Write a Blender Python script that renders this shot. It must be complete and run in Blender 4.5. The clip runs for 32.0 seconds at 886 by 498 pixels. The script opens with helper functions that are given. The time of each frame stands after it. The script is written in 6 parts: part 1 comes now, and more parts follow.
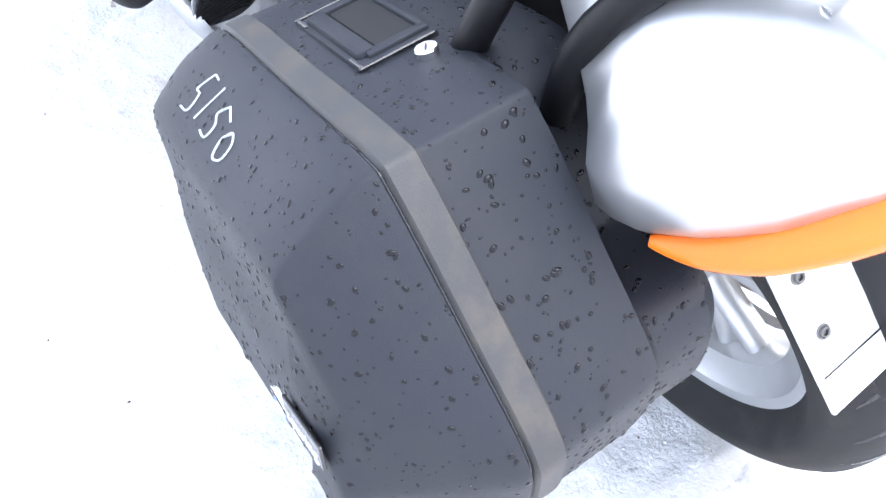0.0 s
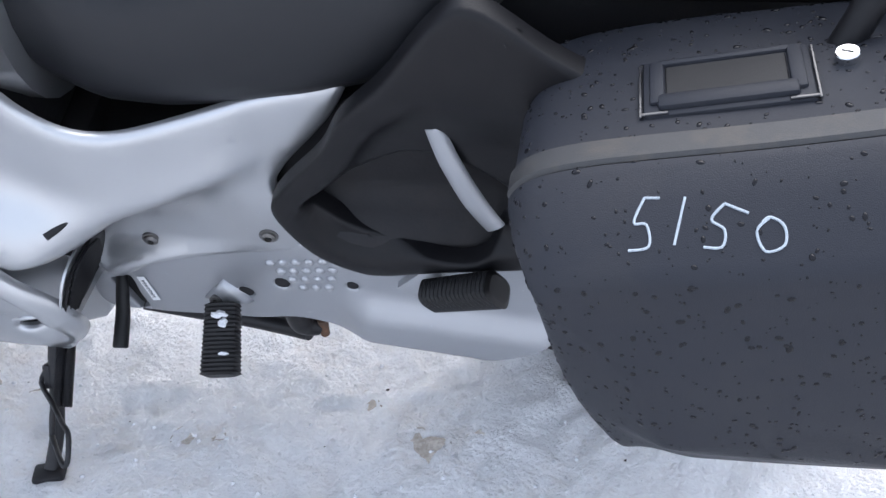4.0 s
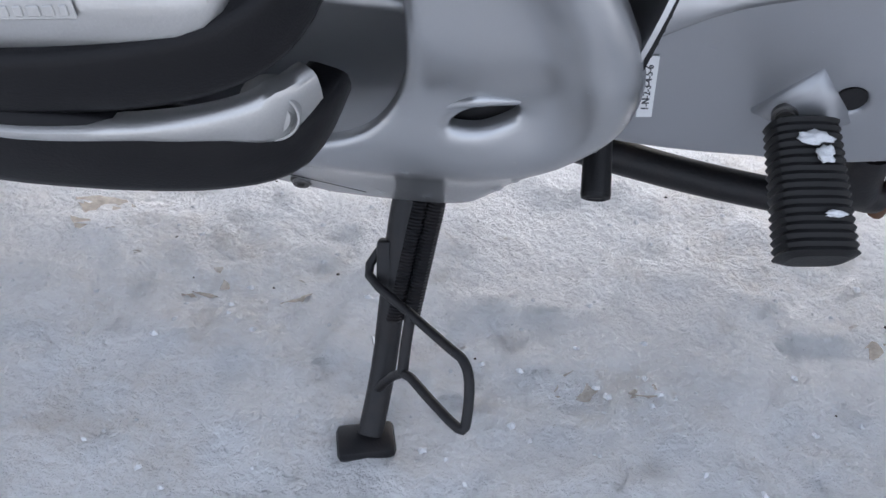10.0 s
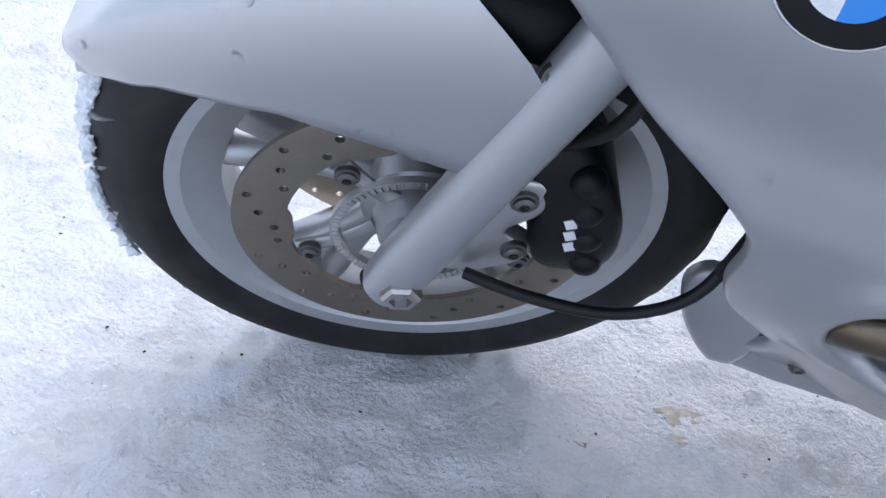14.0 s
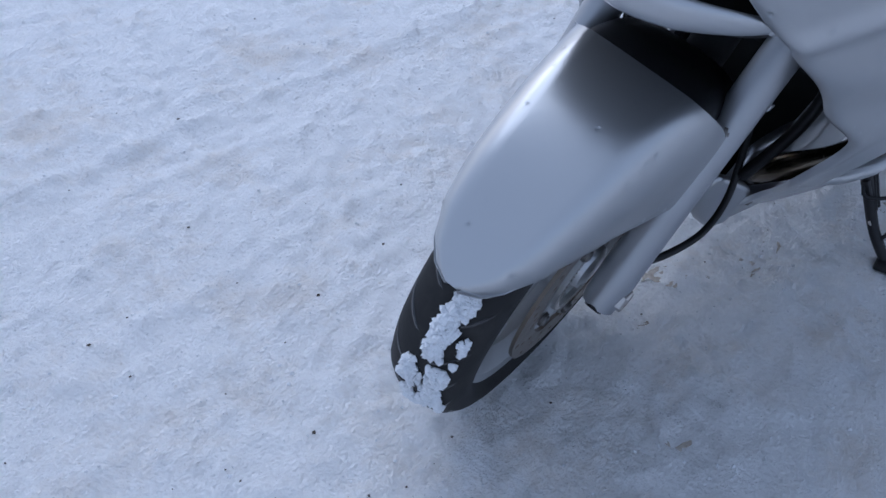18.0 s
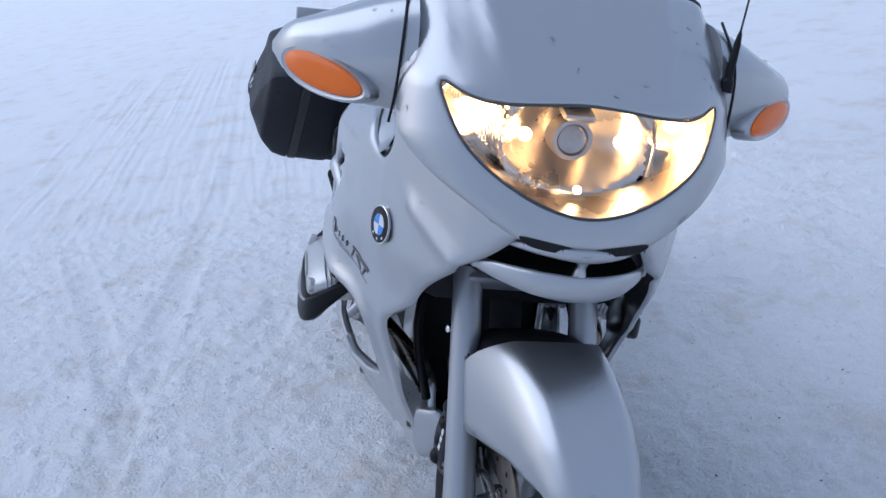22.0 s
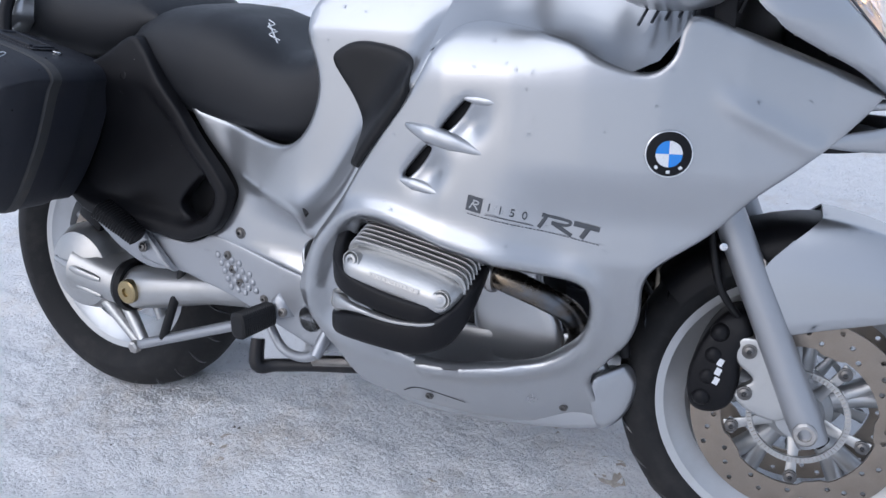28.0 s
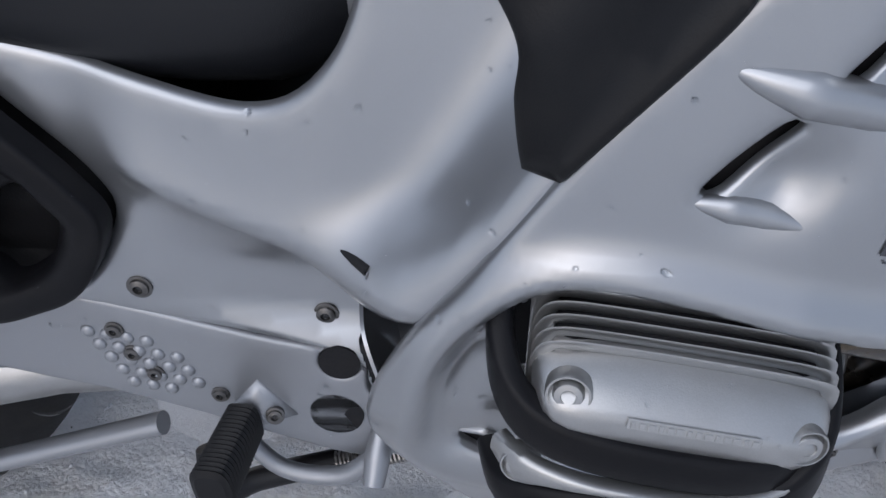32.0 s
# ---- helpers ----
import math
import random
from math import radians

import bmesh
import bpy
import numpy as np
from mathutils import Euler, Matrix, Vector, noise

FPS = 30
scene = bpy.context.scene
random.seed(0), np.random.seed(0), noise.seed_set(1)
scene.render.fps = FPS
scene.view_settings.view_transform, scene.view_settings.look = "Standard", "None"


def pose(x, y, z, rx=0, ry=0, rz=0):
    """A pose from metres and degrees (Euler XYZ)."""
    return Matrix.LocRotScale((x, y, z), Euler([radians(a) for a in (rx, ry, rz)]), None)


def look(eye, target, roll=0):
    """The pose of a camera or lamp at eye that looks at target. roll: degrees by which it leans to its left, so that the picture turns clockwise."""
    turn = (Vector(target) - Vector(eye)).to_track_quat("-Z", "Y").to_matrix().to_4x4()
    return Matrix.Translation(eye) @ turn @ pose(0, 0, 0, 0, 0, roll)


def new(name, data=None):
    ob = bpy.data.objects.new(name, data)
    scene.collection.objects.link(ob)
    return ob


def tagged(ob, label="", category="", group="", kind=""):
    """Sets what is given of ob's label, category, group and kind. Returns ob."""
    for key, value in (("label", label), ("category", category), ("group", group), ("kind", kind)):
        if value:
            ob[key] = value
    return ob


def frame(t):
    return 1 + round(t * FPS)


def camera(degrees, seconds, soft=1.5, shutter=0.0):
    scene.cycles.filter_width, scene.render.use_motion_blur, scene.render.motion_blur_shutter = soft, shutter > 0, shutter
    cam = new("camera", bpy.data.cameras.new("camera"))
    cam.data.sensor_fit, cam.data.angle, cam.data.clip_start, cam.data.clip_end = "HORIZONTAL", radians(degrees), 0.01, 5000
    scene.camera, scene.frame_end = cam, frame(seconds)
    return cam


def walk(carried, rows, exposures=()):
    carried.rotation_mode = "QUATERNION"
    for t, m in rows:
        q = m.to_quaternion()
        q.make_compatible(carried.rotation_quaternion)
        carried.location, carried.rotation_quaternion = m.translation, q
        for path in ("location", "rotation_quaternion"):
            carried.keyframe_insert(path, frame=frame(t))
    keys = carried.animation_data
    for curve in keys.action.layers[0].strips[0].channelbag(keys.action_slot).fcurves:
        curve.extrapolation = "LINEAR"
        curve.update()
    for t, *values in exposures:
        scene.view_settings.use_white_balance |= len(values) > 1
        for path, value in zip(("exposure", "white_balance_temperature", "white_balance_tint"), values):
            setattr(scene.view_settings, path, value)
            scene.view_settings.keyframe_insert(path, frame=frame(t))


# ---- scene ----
cam = camera(53.0, 32.0)
# The motorcycle leans on its side stand: its own upright frame is turned by this angle into the world.
LEAN = pose(0, 0, 0, -15.1, 0, 0)
PATH = [
    (0.0, (-0.4266, 0.4799, 1.2613), (-0.0433, 0.3335, 0.6942), -20.45),
    (0.5, (-0.3562, 0.5429, 1.2860), (0.0005, 0.3655, 0.7104), -19.83),
    (1.0, (-0.3133, 0.6220, 1.3076), (-0.0052, 0.3887, 0.7240), -17.03),
    (1.5, (-0.2520, 0.6698, 1.3192), (0.0113, 0.3941, 0.7321), -14.41),
    (2.0, (-0.1321, 0.7061, 1.3226), (0.0848, 0.4137, 0.7247), -14.06),
    (2.5, (-0.0284, 0.7450, 1.3418), (0.1697, 0.4252, 0.7514), -13.26),
    (3.0, (0.0626, 0.8074, 1.3612), (0.1980, 0.4504, 0.7745), -8.03),
    (3.5, (0.1423, 0.8069, 1.3495), (0.2245, 0.4234, 0.7698), -4.85),
    (5.5, (0.4677, 0.6205, 0.9335), (0.4082, 0.1549, 0.4143), 1.87),
    (6.0, (0.4452, 0.5562, 0.8237), (0.3673, 0.1378, 0.2680), 4.12),
    (6.5, (0.4513, 0.5300, 0.7860), (0.3431, 0.1429, 0.2129), 9.59),
    (7.0, (0.4617, 0.5180, 0.7501), (0.3102, 0.1156, 0.1977), 14.58),
    (7.5, (0.5019, 0.5239, 0.7337), (0.3640, 0.1017, 0.1927), 13.94),
    (8.0, (0.5487, 0.5335, 0.7181), (0.4567, 0.0994, 0.1767), 10.87),
    (8.5, (0.6138, 0.5565, 0.7208), (0.5549, 0.1253, 0.1725), 8.63),
    (9.0, (0.6933, 0.5794, 0.7239), (0.6484, 0.1593, 0.1658), 7.90),
    (9.5, (0.7465, 0.5984, 0.7310), (0.7345, 0.1840, 0.1670), 5.86),
    (10.0, (0.8033, 0.6108, 0.7477), (0.8181, 0.2054, 0.1772), 2.98),
    (10.5, (0.8515, 0.6057, 0.7731), (0.8717, 0.1973, 0.2049), 2.94),
    (11.0, (0.9217, 0.6134, 0.7969), (0.9534, 0.2013, 0.2319), 2.86),
    (11.5, (0.9893, 0.6102, 0.8220), (1.0159, 0.1939, 0.2599), 5.22),
    (12.0, (1.0643, 0.5982, 0.8471), (1.0970, 0.1695, 0.2946), 8.09),
    (12.5, (1.1359, 0.6027, 0.9016), (1.1684, 0.1653, 0.3560), 9.25),
    (13.0, (1.2283, 0.5941, 0.9315), (1.2764, 0.1615, 0.3834), 6.41),
    (13.5, (1.3542, 0.5664, 0.9306), (1.3852, 0.1399, 0.3764), 4.85),
    (14.0, (1.4475, 0.5473, 0.9146), (1.4621, 0.1300, 0.3528), 6.13),
    (14.5, (1.5416, 0.5283, 0.9456), (1.5425, 0.1012, 0.3909), 7.02),
    (16.5, (1.8457, 0.4279, 1.1640), (1.6419, 0.0801, 0.5918), 13.15),
    (17.0, (1.9857, 0.4099, 1.1848), (1.7264, 0.0912, 0.6180), 14.42),
    (17.5, (2.1544, 0.4057, 1.2070), (1.8174, 0.1363, 0.6558), 17.31),
    (18.0, (2.2623, 0.3526, 1.1945), (1.8917, 0.1002, 0.6570), 15.47),
    (18.5, (2.3533, 0.2826, 1.1690), (1.9284, 0.0804, 0.6508), 14.31),
    (19.0, (2.4830, 0.1883, 1.1855), (1.9910, 0.0466, 0.7082), 15.44),
    (19.5, (2.5934, 0.1097, 1.2438), (2.0286, 0.0021, 0.8445), 11.70),
    (20.0, (2.6309, 0.0204, 1.2670), (2.0257, -0.0370, 0.9200), 9.55),
    (20.5, (2.6471, -0.0932, 1.2595), (2.0175, -0.1116, 0.9540), 8.35),
    (21.0, (2.6804, -0.2183, 1.2266), (2.0343, -0.2077, 0.9574), 8.85),
    (21.5, (2.7178, -0.3354, 1.2047), (2.0688, -0.2536, 0.9555), 8.57),
    (22.0, (2.6867, -0.4320, 1.1677), (2.0393, -0.2951, 0.9392), 7.64),
    (22.5, (2.6133, -0.5524, 1.1447), (1.9808, -0.3432, 0.9297), 5.38),
    (23.0, (2.5655, -0.6808, 1.1153), (1.9445, -0.4226, 0.9212), 5.60),
    (23.5, (2.5770, -0.8388, 1.0728), (1.9860, -0.5111, 0.8901), 4.32),
    (24.0, (2.5223, -0.9506, 1.0289), (1.9515, -0.5882, 0.8478), 4.82),
    (24.5, (2.3793, -1.0483, 1.0026), (1.8301, -0.6472, 0.8366), 2.83),
    (25.0, (2.2511, -1.1232, 0.9837), (1.7234, -0.6918, 0.8242), 2.73),
    (25.5, (2.1482, -1.2336, 0.9565), (1.6487, -0.7696, 0.7979), 3.44),
    (27.5, (1.7449, -1.3736, 0.9496), (1.3847, -0.8114, 0.7393), 1.49),
    (28.0, (1.6069, -1.4376, 0.9368), (1.2904, -0.8464, 0.7360), 0.58),
    (28.5, (1.4895, -1.4494, 0.9280), (1.1653, -0.8622, 0.7278), 0.79),
    (29.0, (1.3527, -1.3953, 0.9372), (1.0374, -0.8002, 0.7465), -0.99),
    (29.5, (1.2398, -1.3547, 0.9320), (0.9465, -0.7552, 0.7210), 0.31),
    (30.0, (1.0961, -1.2905, 0.9315), (0.8533, -0.6786, 0.6937), 0.78),
    (30.5, (0.9631, -1.1987, 0.9362), (0.7792, -0.5779, 0.6702), -0.76),
    (31.0, (0.8882, -1.0249, 0.9508), (0.7559, -0.4088, 0.6460), 0.69),
    (31.5, (0.8386, -0.8781, 0.9526), (0.7387, -0.2847, 0.5950), 2.38),
    (32.0, (0.8133, -0.7587, 0.9439), (0.7619, -0.1947, 0.5325), -1.38),
]
EXPOSURES = [
    (0.0, 2.9, 6040, 13), (1.0, 2.9, 6090, 13), (2.0, 2.65, 6040, 13), (3.5, 1.95, 5940, 13), (5.5, 1.87, 6240, 13), (9.0, 1.5, 6190, 13),
    (12.0, 1.65, 5740, 13), (14.5, 1.25, 5640, 13), (17.0, 0.3, 5140, 13), (19.0, 0.45, 5090, 13), (20.5, 0.25, 5110, 13), (23.0, 0.35, 5150, 13), (25.5, 0.51, 5300, 13), (28.0, 0.62, 5600, 13), (30.0, 0.45, 5700, 13), (32.0, 0.2, 5750, 13),
]
walk(cam, [(t, LEAN @ look(eye, target, roll)) for t, eye, target, roll in PATH], EXPOSURES)

# ---- light: a bright overcast winter sky ----
world = bpy.data.worlds.new("winter_sky")
scene.world = world
world.use_nodes = True
wn = world.node_tree.nodes
wl = world.node_tree.links
sky = wn.new("ShaderNodeTexSky")
sky.sky_type = "NISHITA"
sky.sun_disc = False
sky.sun_elevation, sky.sun_rotation = radians(32), radians(200)
sky.air_density, sky.dust_density, sky.ozone_density = 1.0, 4.0, 1.0
soften = wn.new("ShaderNodeMixRGB")
soften.inputs[0].default_value = 0.7
soften.inputs[2].default_value = (6.3, 6.7, 7.3, 1)
wl.new(sky.outputs[0], soften.inputs[1])
wl.new(soften.outputs[0], wn["Background"].inputs[0])
wn["Background"].inputs[1].default_value = 0.084
sun = new("sun", bpy.data.lights.new("sun", "SUN"))
sun.data.energy, sun.data.angle, sun.data.color = 0.95, radians(60), (1.0, 0.95, 0.88)
sun.matrix_world = look((0, 0, 5), (0.7, 1.2, 2.6))

# ---- materials ----
def shader(name, base, rough=0.5, metal=0.0, coat=0.0, grain=0.0, scale=400.0, bump=0.0, stain=0.0, stain_colour=(0.1, 0.09, 0.08), stain_scale=9.0, fleck=0.0, spread=0.0, spec=0.5):
    """A principled surface with fine grain in its relief, soft variation of colour and gloss, and a loose film of dirt."""
    m = bpy.data.materials.new(name)
    m.use_nodes = True
    n, l = m.node_tree.nodes, m.node_tree.links
    p = n["Principled BSDF"]
    p.inputs["Roughness"].default_value, p.inputs["Metallic"].default_value = rough, metal
    p.inputs["Coat Weight"].default_value, p.inputs["Coat Roughness"].default_value = coat, 0.08
    p.inputs["Specular IOR Level"].default_value = spec
    co = n.new("ShaderNodeTexCoord")
    big = n.new("ShaderNodeTexNoise")
    big.inputs["Scale"].default_value, big.inputs["Detail"].default_value, big.inputs["Roughness"].default_value = stain_scale, 6.0, 0.65
    l.new(co.outputs["Object"], big.inputs["Vector"])
    fine = n.new("ShaderNodeTexNoise")
    fine.inputs["Scale"].default_value, fine.inputs["Detail"].default_value = scale, 3.0
    l.new(co.outputs["Object"], fine.inputs["Vector"])
    ramp = n.new("ShaderNodeMapRange")
    ramp.inputs[1].default_value, ramp.inputs[2].default_value, ramp.inputs[4].default_value = 0.48, 0.78, stain
    l.new(big.outputs["Fac"], ramp.inputs[0])
    vary = n.new("ShaderNodeMixRGB")
    vary.blend_type = "MULTIPLY"
    vary.inputs[0].default_value = grain
    vary.inputs[1].default_value = (*base, 1)
    l.new(fine.outputs["Fac"], vary.inputs[2])
    dirty = n.new("ShaderNodeMixRGB")
    dirty.inputs[2].default_value = (*stain_colour, 1)
    l.new(ramp.outputs[0], dirty.inputs[0])
    l.new(vary.outputs[0], dirty.inputs[1])
    last = dirty.outputs[0]
    if spread:
        info = n.new("ShaderNodeObjectInfo")
        hue = n.new("ShaderNodeHueSaturation")
        mr = n.new("ShaderNodeMapRange")
        mr.inputs[3].default_value, mr.inputs[4].default_value = 1 - spread, 1 + spread
        l.new(info.outputs["Random"], mr.inputs[0])
        l.new(mr.outputs[0], hue.inputs["Value"])
        l.new(last, hue.inputs["Color"])
        last = hue.outputs[0]
    l.new(last, p.inputs["Base Color"])
    rr = n.new("ShaderNodeMapRange")
    rr.inputs[3].default_value, rr.inputs[4].default_value = max(0.02, rough - 0.08), min(1, rough + 0.1)
    l.new(big.outputs["Fac"], rr.inputs[0])
    l.new(rr.outputs[0], p.inputs["Roughness"])
    if bump:
        b = n.new("ShaderNodeBump")
        b.inputs["Strength"].default_value, b.inputs["Distance"].default_value = bump, 0.002
        l.new(fine.outputs["Fac"], b.inputs["Height"])
        l.new(b.outputs[0], p.inputs["Normal"])
    return m


SILVER = shader("silver_paint", (0.43, 0.44, 0.455), 0.30, 0.82, 0.6, 0.06, 1500, 0.02, 0.10, (0.36, 0.35, 0.33), 5.0)
FRAME_SILVER = shader("silver_powder_coat", (0.37, 0.38, 0.40), 0.42, 0.7, 0.15, 0.06, 900, 0.04, 0.12, (0.32, 0.31, 0.29), 8.0)
CAST = shader("cast_aluminium", (0.50, 0.50, 0.495), 0.34, 0.85, 0.0, 0.12, 700, 0.08, 0.22, (0.22, 0.2, 0.18), 14.0)
RIM = shader("silver_wheel_paint", (0.50, 0.51, 0.52), 0.36, 0.7, 0.2, 0.06, 700, 0.03, 0.3, (0.3, 0.28, 0.26), 12.0)
CASE = shader("black_grained_plastic", (0.018, 0.020, 0.027), 0.52, 0.0, 0.0, 0.3, 1100, 0.22, 0.20, (0.05, 0.046, 0.042), 12.0, spec=0.26)
CASE_BAND = shader("weathered_plastic_rim", (0.034, 0.034, 0.035), 0.55, 0.0, 0.0, 0.3, 900, 0.2, 0.6, (0.085, 0.070, 0.052), 26.0)
BLACK = shader("black_satin_plastic", (0.006, 0.006, 0.0075), 0.42, 0.0, 0.0, 0.2, 900, 0.12, 0.15, (0.035, 0.032, 0.03), 14.0, spec=0.2)
SEAT = shader("black_vinyl", (0.010, 0.011, 0.014), 0.46, 0.0, 0.0, 0.3, 1300, 0.25, 0.12, (0.035, 0.035, 0.036), 10.0, spec=0.35)
RUBBER = shader("tyre_rubber", (0.015, 0.015, 0.016), 0.68, 0.0, 0.0, 0.3, 600, 0.2, 0.4, (0.06, 0.056, 0.052), 18.0, spec=0.28)
PEG_RUBBER = shader("black_rubber", (0.007, 0.007, 0.008), 0.5, 0.0, 0.0, 0.2, 600, 0.12, 0.15, (0.03, 0.028, 0.025), 20.0, spec=0.3)
# Dark metal; also the near-black put in hollows in place of shade.
DARK = shader("dark_metal_and_shade", (0.014, 0.014, 0.016), 0.6, 0.0, 0.0, 0.3, 300, 0.2, 0.3, (0.04, 0.034, 0.03), 16.0, spec=0.25)
STEEL = shader("worn_steel", (0.50, 0.48, 0.46), 0.32, 1.0, 0.0, 0.15, 500, 0.06, 0.35, (0.2, 0.14, 0.09), 30.0)
SCREW = shader("dark_zinc_screw", (0.17, 0.165, 0.16), 0.36, 0.9, 0.0, 0.15, 500, 0.06, 0.3, (0.1, 0.08, 0.06), 40.0)
CHROME = shader("polished_steel", (0.72, 0.72, 0.72), 0.14, 1.0, 0.0, 0.04, 400, 0.02, 0.15, (0.3, 0.25, 0.2), 20.0)
DISC = shader("brake_disc_steel", (0.30, 0.26, 0.22), 0.36, 1.0, 0.0, 0.15, 420, 0.08, 0.4, (0.24, 0.19, 0.14), 22.0)
HEAT = shader("heat_tinted_steel", (0.16, 0.13, 0.095), 0.26, 1.0, 0.0, 0.1, 300, 0.03, 0.75, (0.16, 0.22, 0.30), 11.0)
RUSTY = shader("rusty_steel", (0.12, 0.075, 0.05), 0.7, 0.4, 0.0, 0.4, 300, 0.3, 0.8, (0.22, 0.10, 0.05), 40.0)
STAND_PAINT = shader("black_chassis_paint", (0.010, 0.010, 0.012), 0.45, 0.0, 0.0, 0.3, 500, 0.15, 0.3, (0.05, 0.035, 0.03), 30.0, spec=0.35)
GREY_PRINT = shader("dark_grey_print", (0.055, 0.06, 0.068), 0.4)
WHITE = shader("white_chalk_paint", (0.78, 0.80, 0.82), 0.6, 0, 0, 0.4, 500)
CHALK = shader("bluish_chalk", (0.50, 0.56, 0.62), 0.8, 0, 0, 0.6, 700)
PLATE_WHITE = shader("white_plate_enamel", (0.80, 0.81, 0.82), 0.3, 0, 0.3, 0.05, 300, 0, 0.2, (0.4, 0.38, 0.35), 10)
BLUE = shader("blue_enamel", (0.02, 0.20, 0.62), 0.25, 0, 0.5)
BLACK_ENAMEL = shader("black_enamel", (0.012, 0.012, 0.014), 0.25, 0, 0.4)
BRASS = shader("yellow_zinc", (0.45, 0.36, 0.20), 0.35, 1.0, 0, 0.2, 400, 0.1, 0.4, (0.2, 0.13, 0.07), 30)
CLUMP = shader("packed_snow_clump", (0.78, 0.80, 0.83), 0.75, 0, 0, 0.3, 260, 0.6, 0.25, (0.42, 0.38, 0.34), 30)
DIRT = shader("slush_dirt", (0.56, 0.50, 0.43), 0.7, 0, 0, 0.6, 180, 0.5, 0.7, (0.70, 0.67, 0.63), 45)
GRIT = shader("dark_grit", (0.075, 0.06, 0.05), 0.8, 0, 0, 0.5, 200, 0.3)


def lens(name, colour, rough, ior=1.45, weight=1.0):
    m = bpy.data.materials.new(name)
    m.use_nodes = True
    p = m.node_tree.nodes["Principled BSDF"]
    p.inputs["Base Color"].default_value = (*colour, 1)
    p.inputs["Roughness"].default_value, p.inputs["IOR"].default_value, p.inputs["Transmission Weight"].default_value = rough, ior, weight
    return m


GLASS = lens("clear_lens", (0.97, 0.98, 1.0), 0.01, 1.2)
AMBER = lens("amber_lens", (0.95, 0.20, 0.015), 0.18, 1.4, 0.25)
RED = lens("red_lens", (0.60, 0.015, 0.02), 0.15, 1.4, 0.25)
SCREEN = lens("tinted_windscreen", (0.55, 0.60, 0.66), 0.02, 1.1)
DROP_DARK = shader("water_on_black_plastic", (0.006, 0.006, 0.008), 0.12, 0.0, 0.0, spec=0.22)
WATER = lens("water_drop", (0.96, 0.98, 1.0), 0.0, 1.33)


def glow(name, colour, strength):
    m = bpy.data.materials.new(name)
    m.use_nodes = True
    p = m.node_tree.nodes["Principled BSDF"]
    p.inputs["Base Color"].default_value = (*colour, 1)
    p.inputs["Emission Color"].default_value, p.inputs["Emission Strength"].default_value = (*colour, 1), strength
    return m


BULB = glow("lit_bulb", (1.0, 0.56, 0.20), 34.0)
MIRROR = shader("lamp_reflector", (0.62, 0.57, 0.50), 0.27, 1.0, 0.0, 0.05, 90, 0.25)


def snow():
    m = bpy.data.materials.new("trampled_snow")
    m.use_nodes = True
    n, l = m.node_tree.nodes, m.node_tree.links
    p = n["Principled BSDF"]
    p.inputs["Roughness"].default_value = 0.7
    p.inputs["Specular IOR Level"].default_value = 0.3
    co = n.new("ShaderNodeTexCoord")

    def noise(scale, detail, rough=0.6):
        t = n.new("ShaderNodeTexNoise")
        t.inputs["Scale"].default_value, t.inputs["Detail"].default_value, t.inputs["Roughness"].default_value = scale, detail, rough
        l.new(co.outputs["Object"], t.inputs["Vector"])
        return t

    def rng(src, a, b, c, d):
        r = n.new("ShaderNodeMapRange")
        for i, v in enumerate((a, b, c, d)):
            r.inputs[i + 1].default_value = v
        l.new(src, r.inputs[0])
        return r.outputs[0]

    def mix(fac, a, colour):
        x = n.new("ShaderNodeMixRGB")
        l.new(fac, x.inputs[0])
        if isinstance(a, tuple):
            x.inputs[1].default_value = (*a, 1)
        else:
            l.new(a, x.inputs[1])
        x.inputs[2].default_value = (*colour, 1)
        return x.outputs[0]

    broad, patch, specks, crumbs, grainy, stain, tiny = noise(1.3, 4), noise(7.0, 8, 0.7), noise(38, 6, 0.65), noise(85, 6, 0.72), noise(330, 4, 0.7), noise(3.2, 7, 0.72), noise(130, 4, 0.6)
    c = mix(rng(broad.outputs["Fac"], 0.4, 0.7, 0, 0.35), (0.92, 0.93, 0.945), (0.87, 0.87, 0.875))
    # Low spots between crumbs are greyed, putting their shade into the colour.
    c = mix(rng(crumbs.outputs["Fac"], 0.42, 0.62, 0.30, 0.0), c, (0.78, 0.78, 0.80))
    c = mix(rng(patch.outputs["Fac"], 0.55, 0.78, 0, 0.40), c, (0.74, 0.70, 0.655))
    c = mix(rng(stain.outputs["Fac"], 0.51, 0.71, 0, 0.52), c, (0.68, 0.59, 0.49))
    c = mix(rng(specks.outputs["Fac"], 0.66, 0.78, 0, 0.60), c, (0.40, 0.33, 0.26))
    c = mix(rng(tiny.outputs["Fac"], 0.70, 0.76, 0, 0.55), c, (0.30, 0.25, 0.20))
    l.new(c, p.inputs["Base Color"])
    cells = n.new("ShaderNodeTexVoronoi")
    cells.inputs["Scale"].default_value = 120.0
    l.new(co.outputs["Object"], cells.inputs["Vector"])
    add = n.new("ShaderNodeMath")
    add.operation = "MULTIPLY_ADD"
    add.inputs[1].default_value = 0.45
    l.new(grainy.outputs["Fac"], add.inputs[0])
    l.new(crumbs.outputs["Fac"], add.inputs[2])
    more = n.new("ShaderNodeMath")
    more.operation = "MULTIPLY_ADD"
    more.inputs[1].default_value = -0.35
    l.new(cells.outputs["Distance"], more.inputs[0])
    l.new(add.outputs[0], more.inputs[2])
    b = n.new("ShaderNodeBump")
    b.inputs["Strength"].default_value, b.inputs["Distance"].default_value = 1.0, 0.011
    l.new(more.outputs[0], b.inputs["Height"])
    l.new(b.outputs[0], p.inputs["Normal"])
    return m


SNOW = snow()

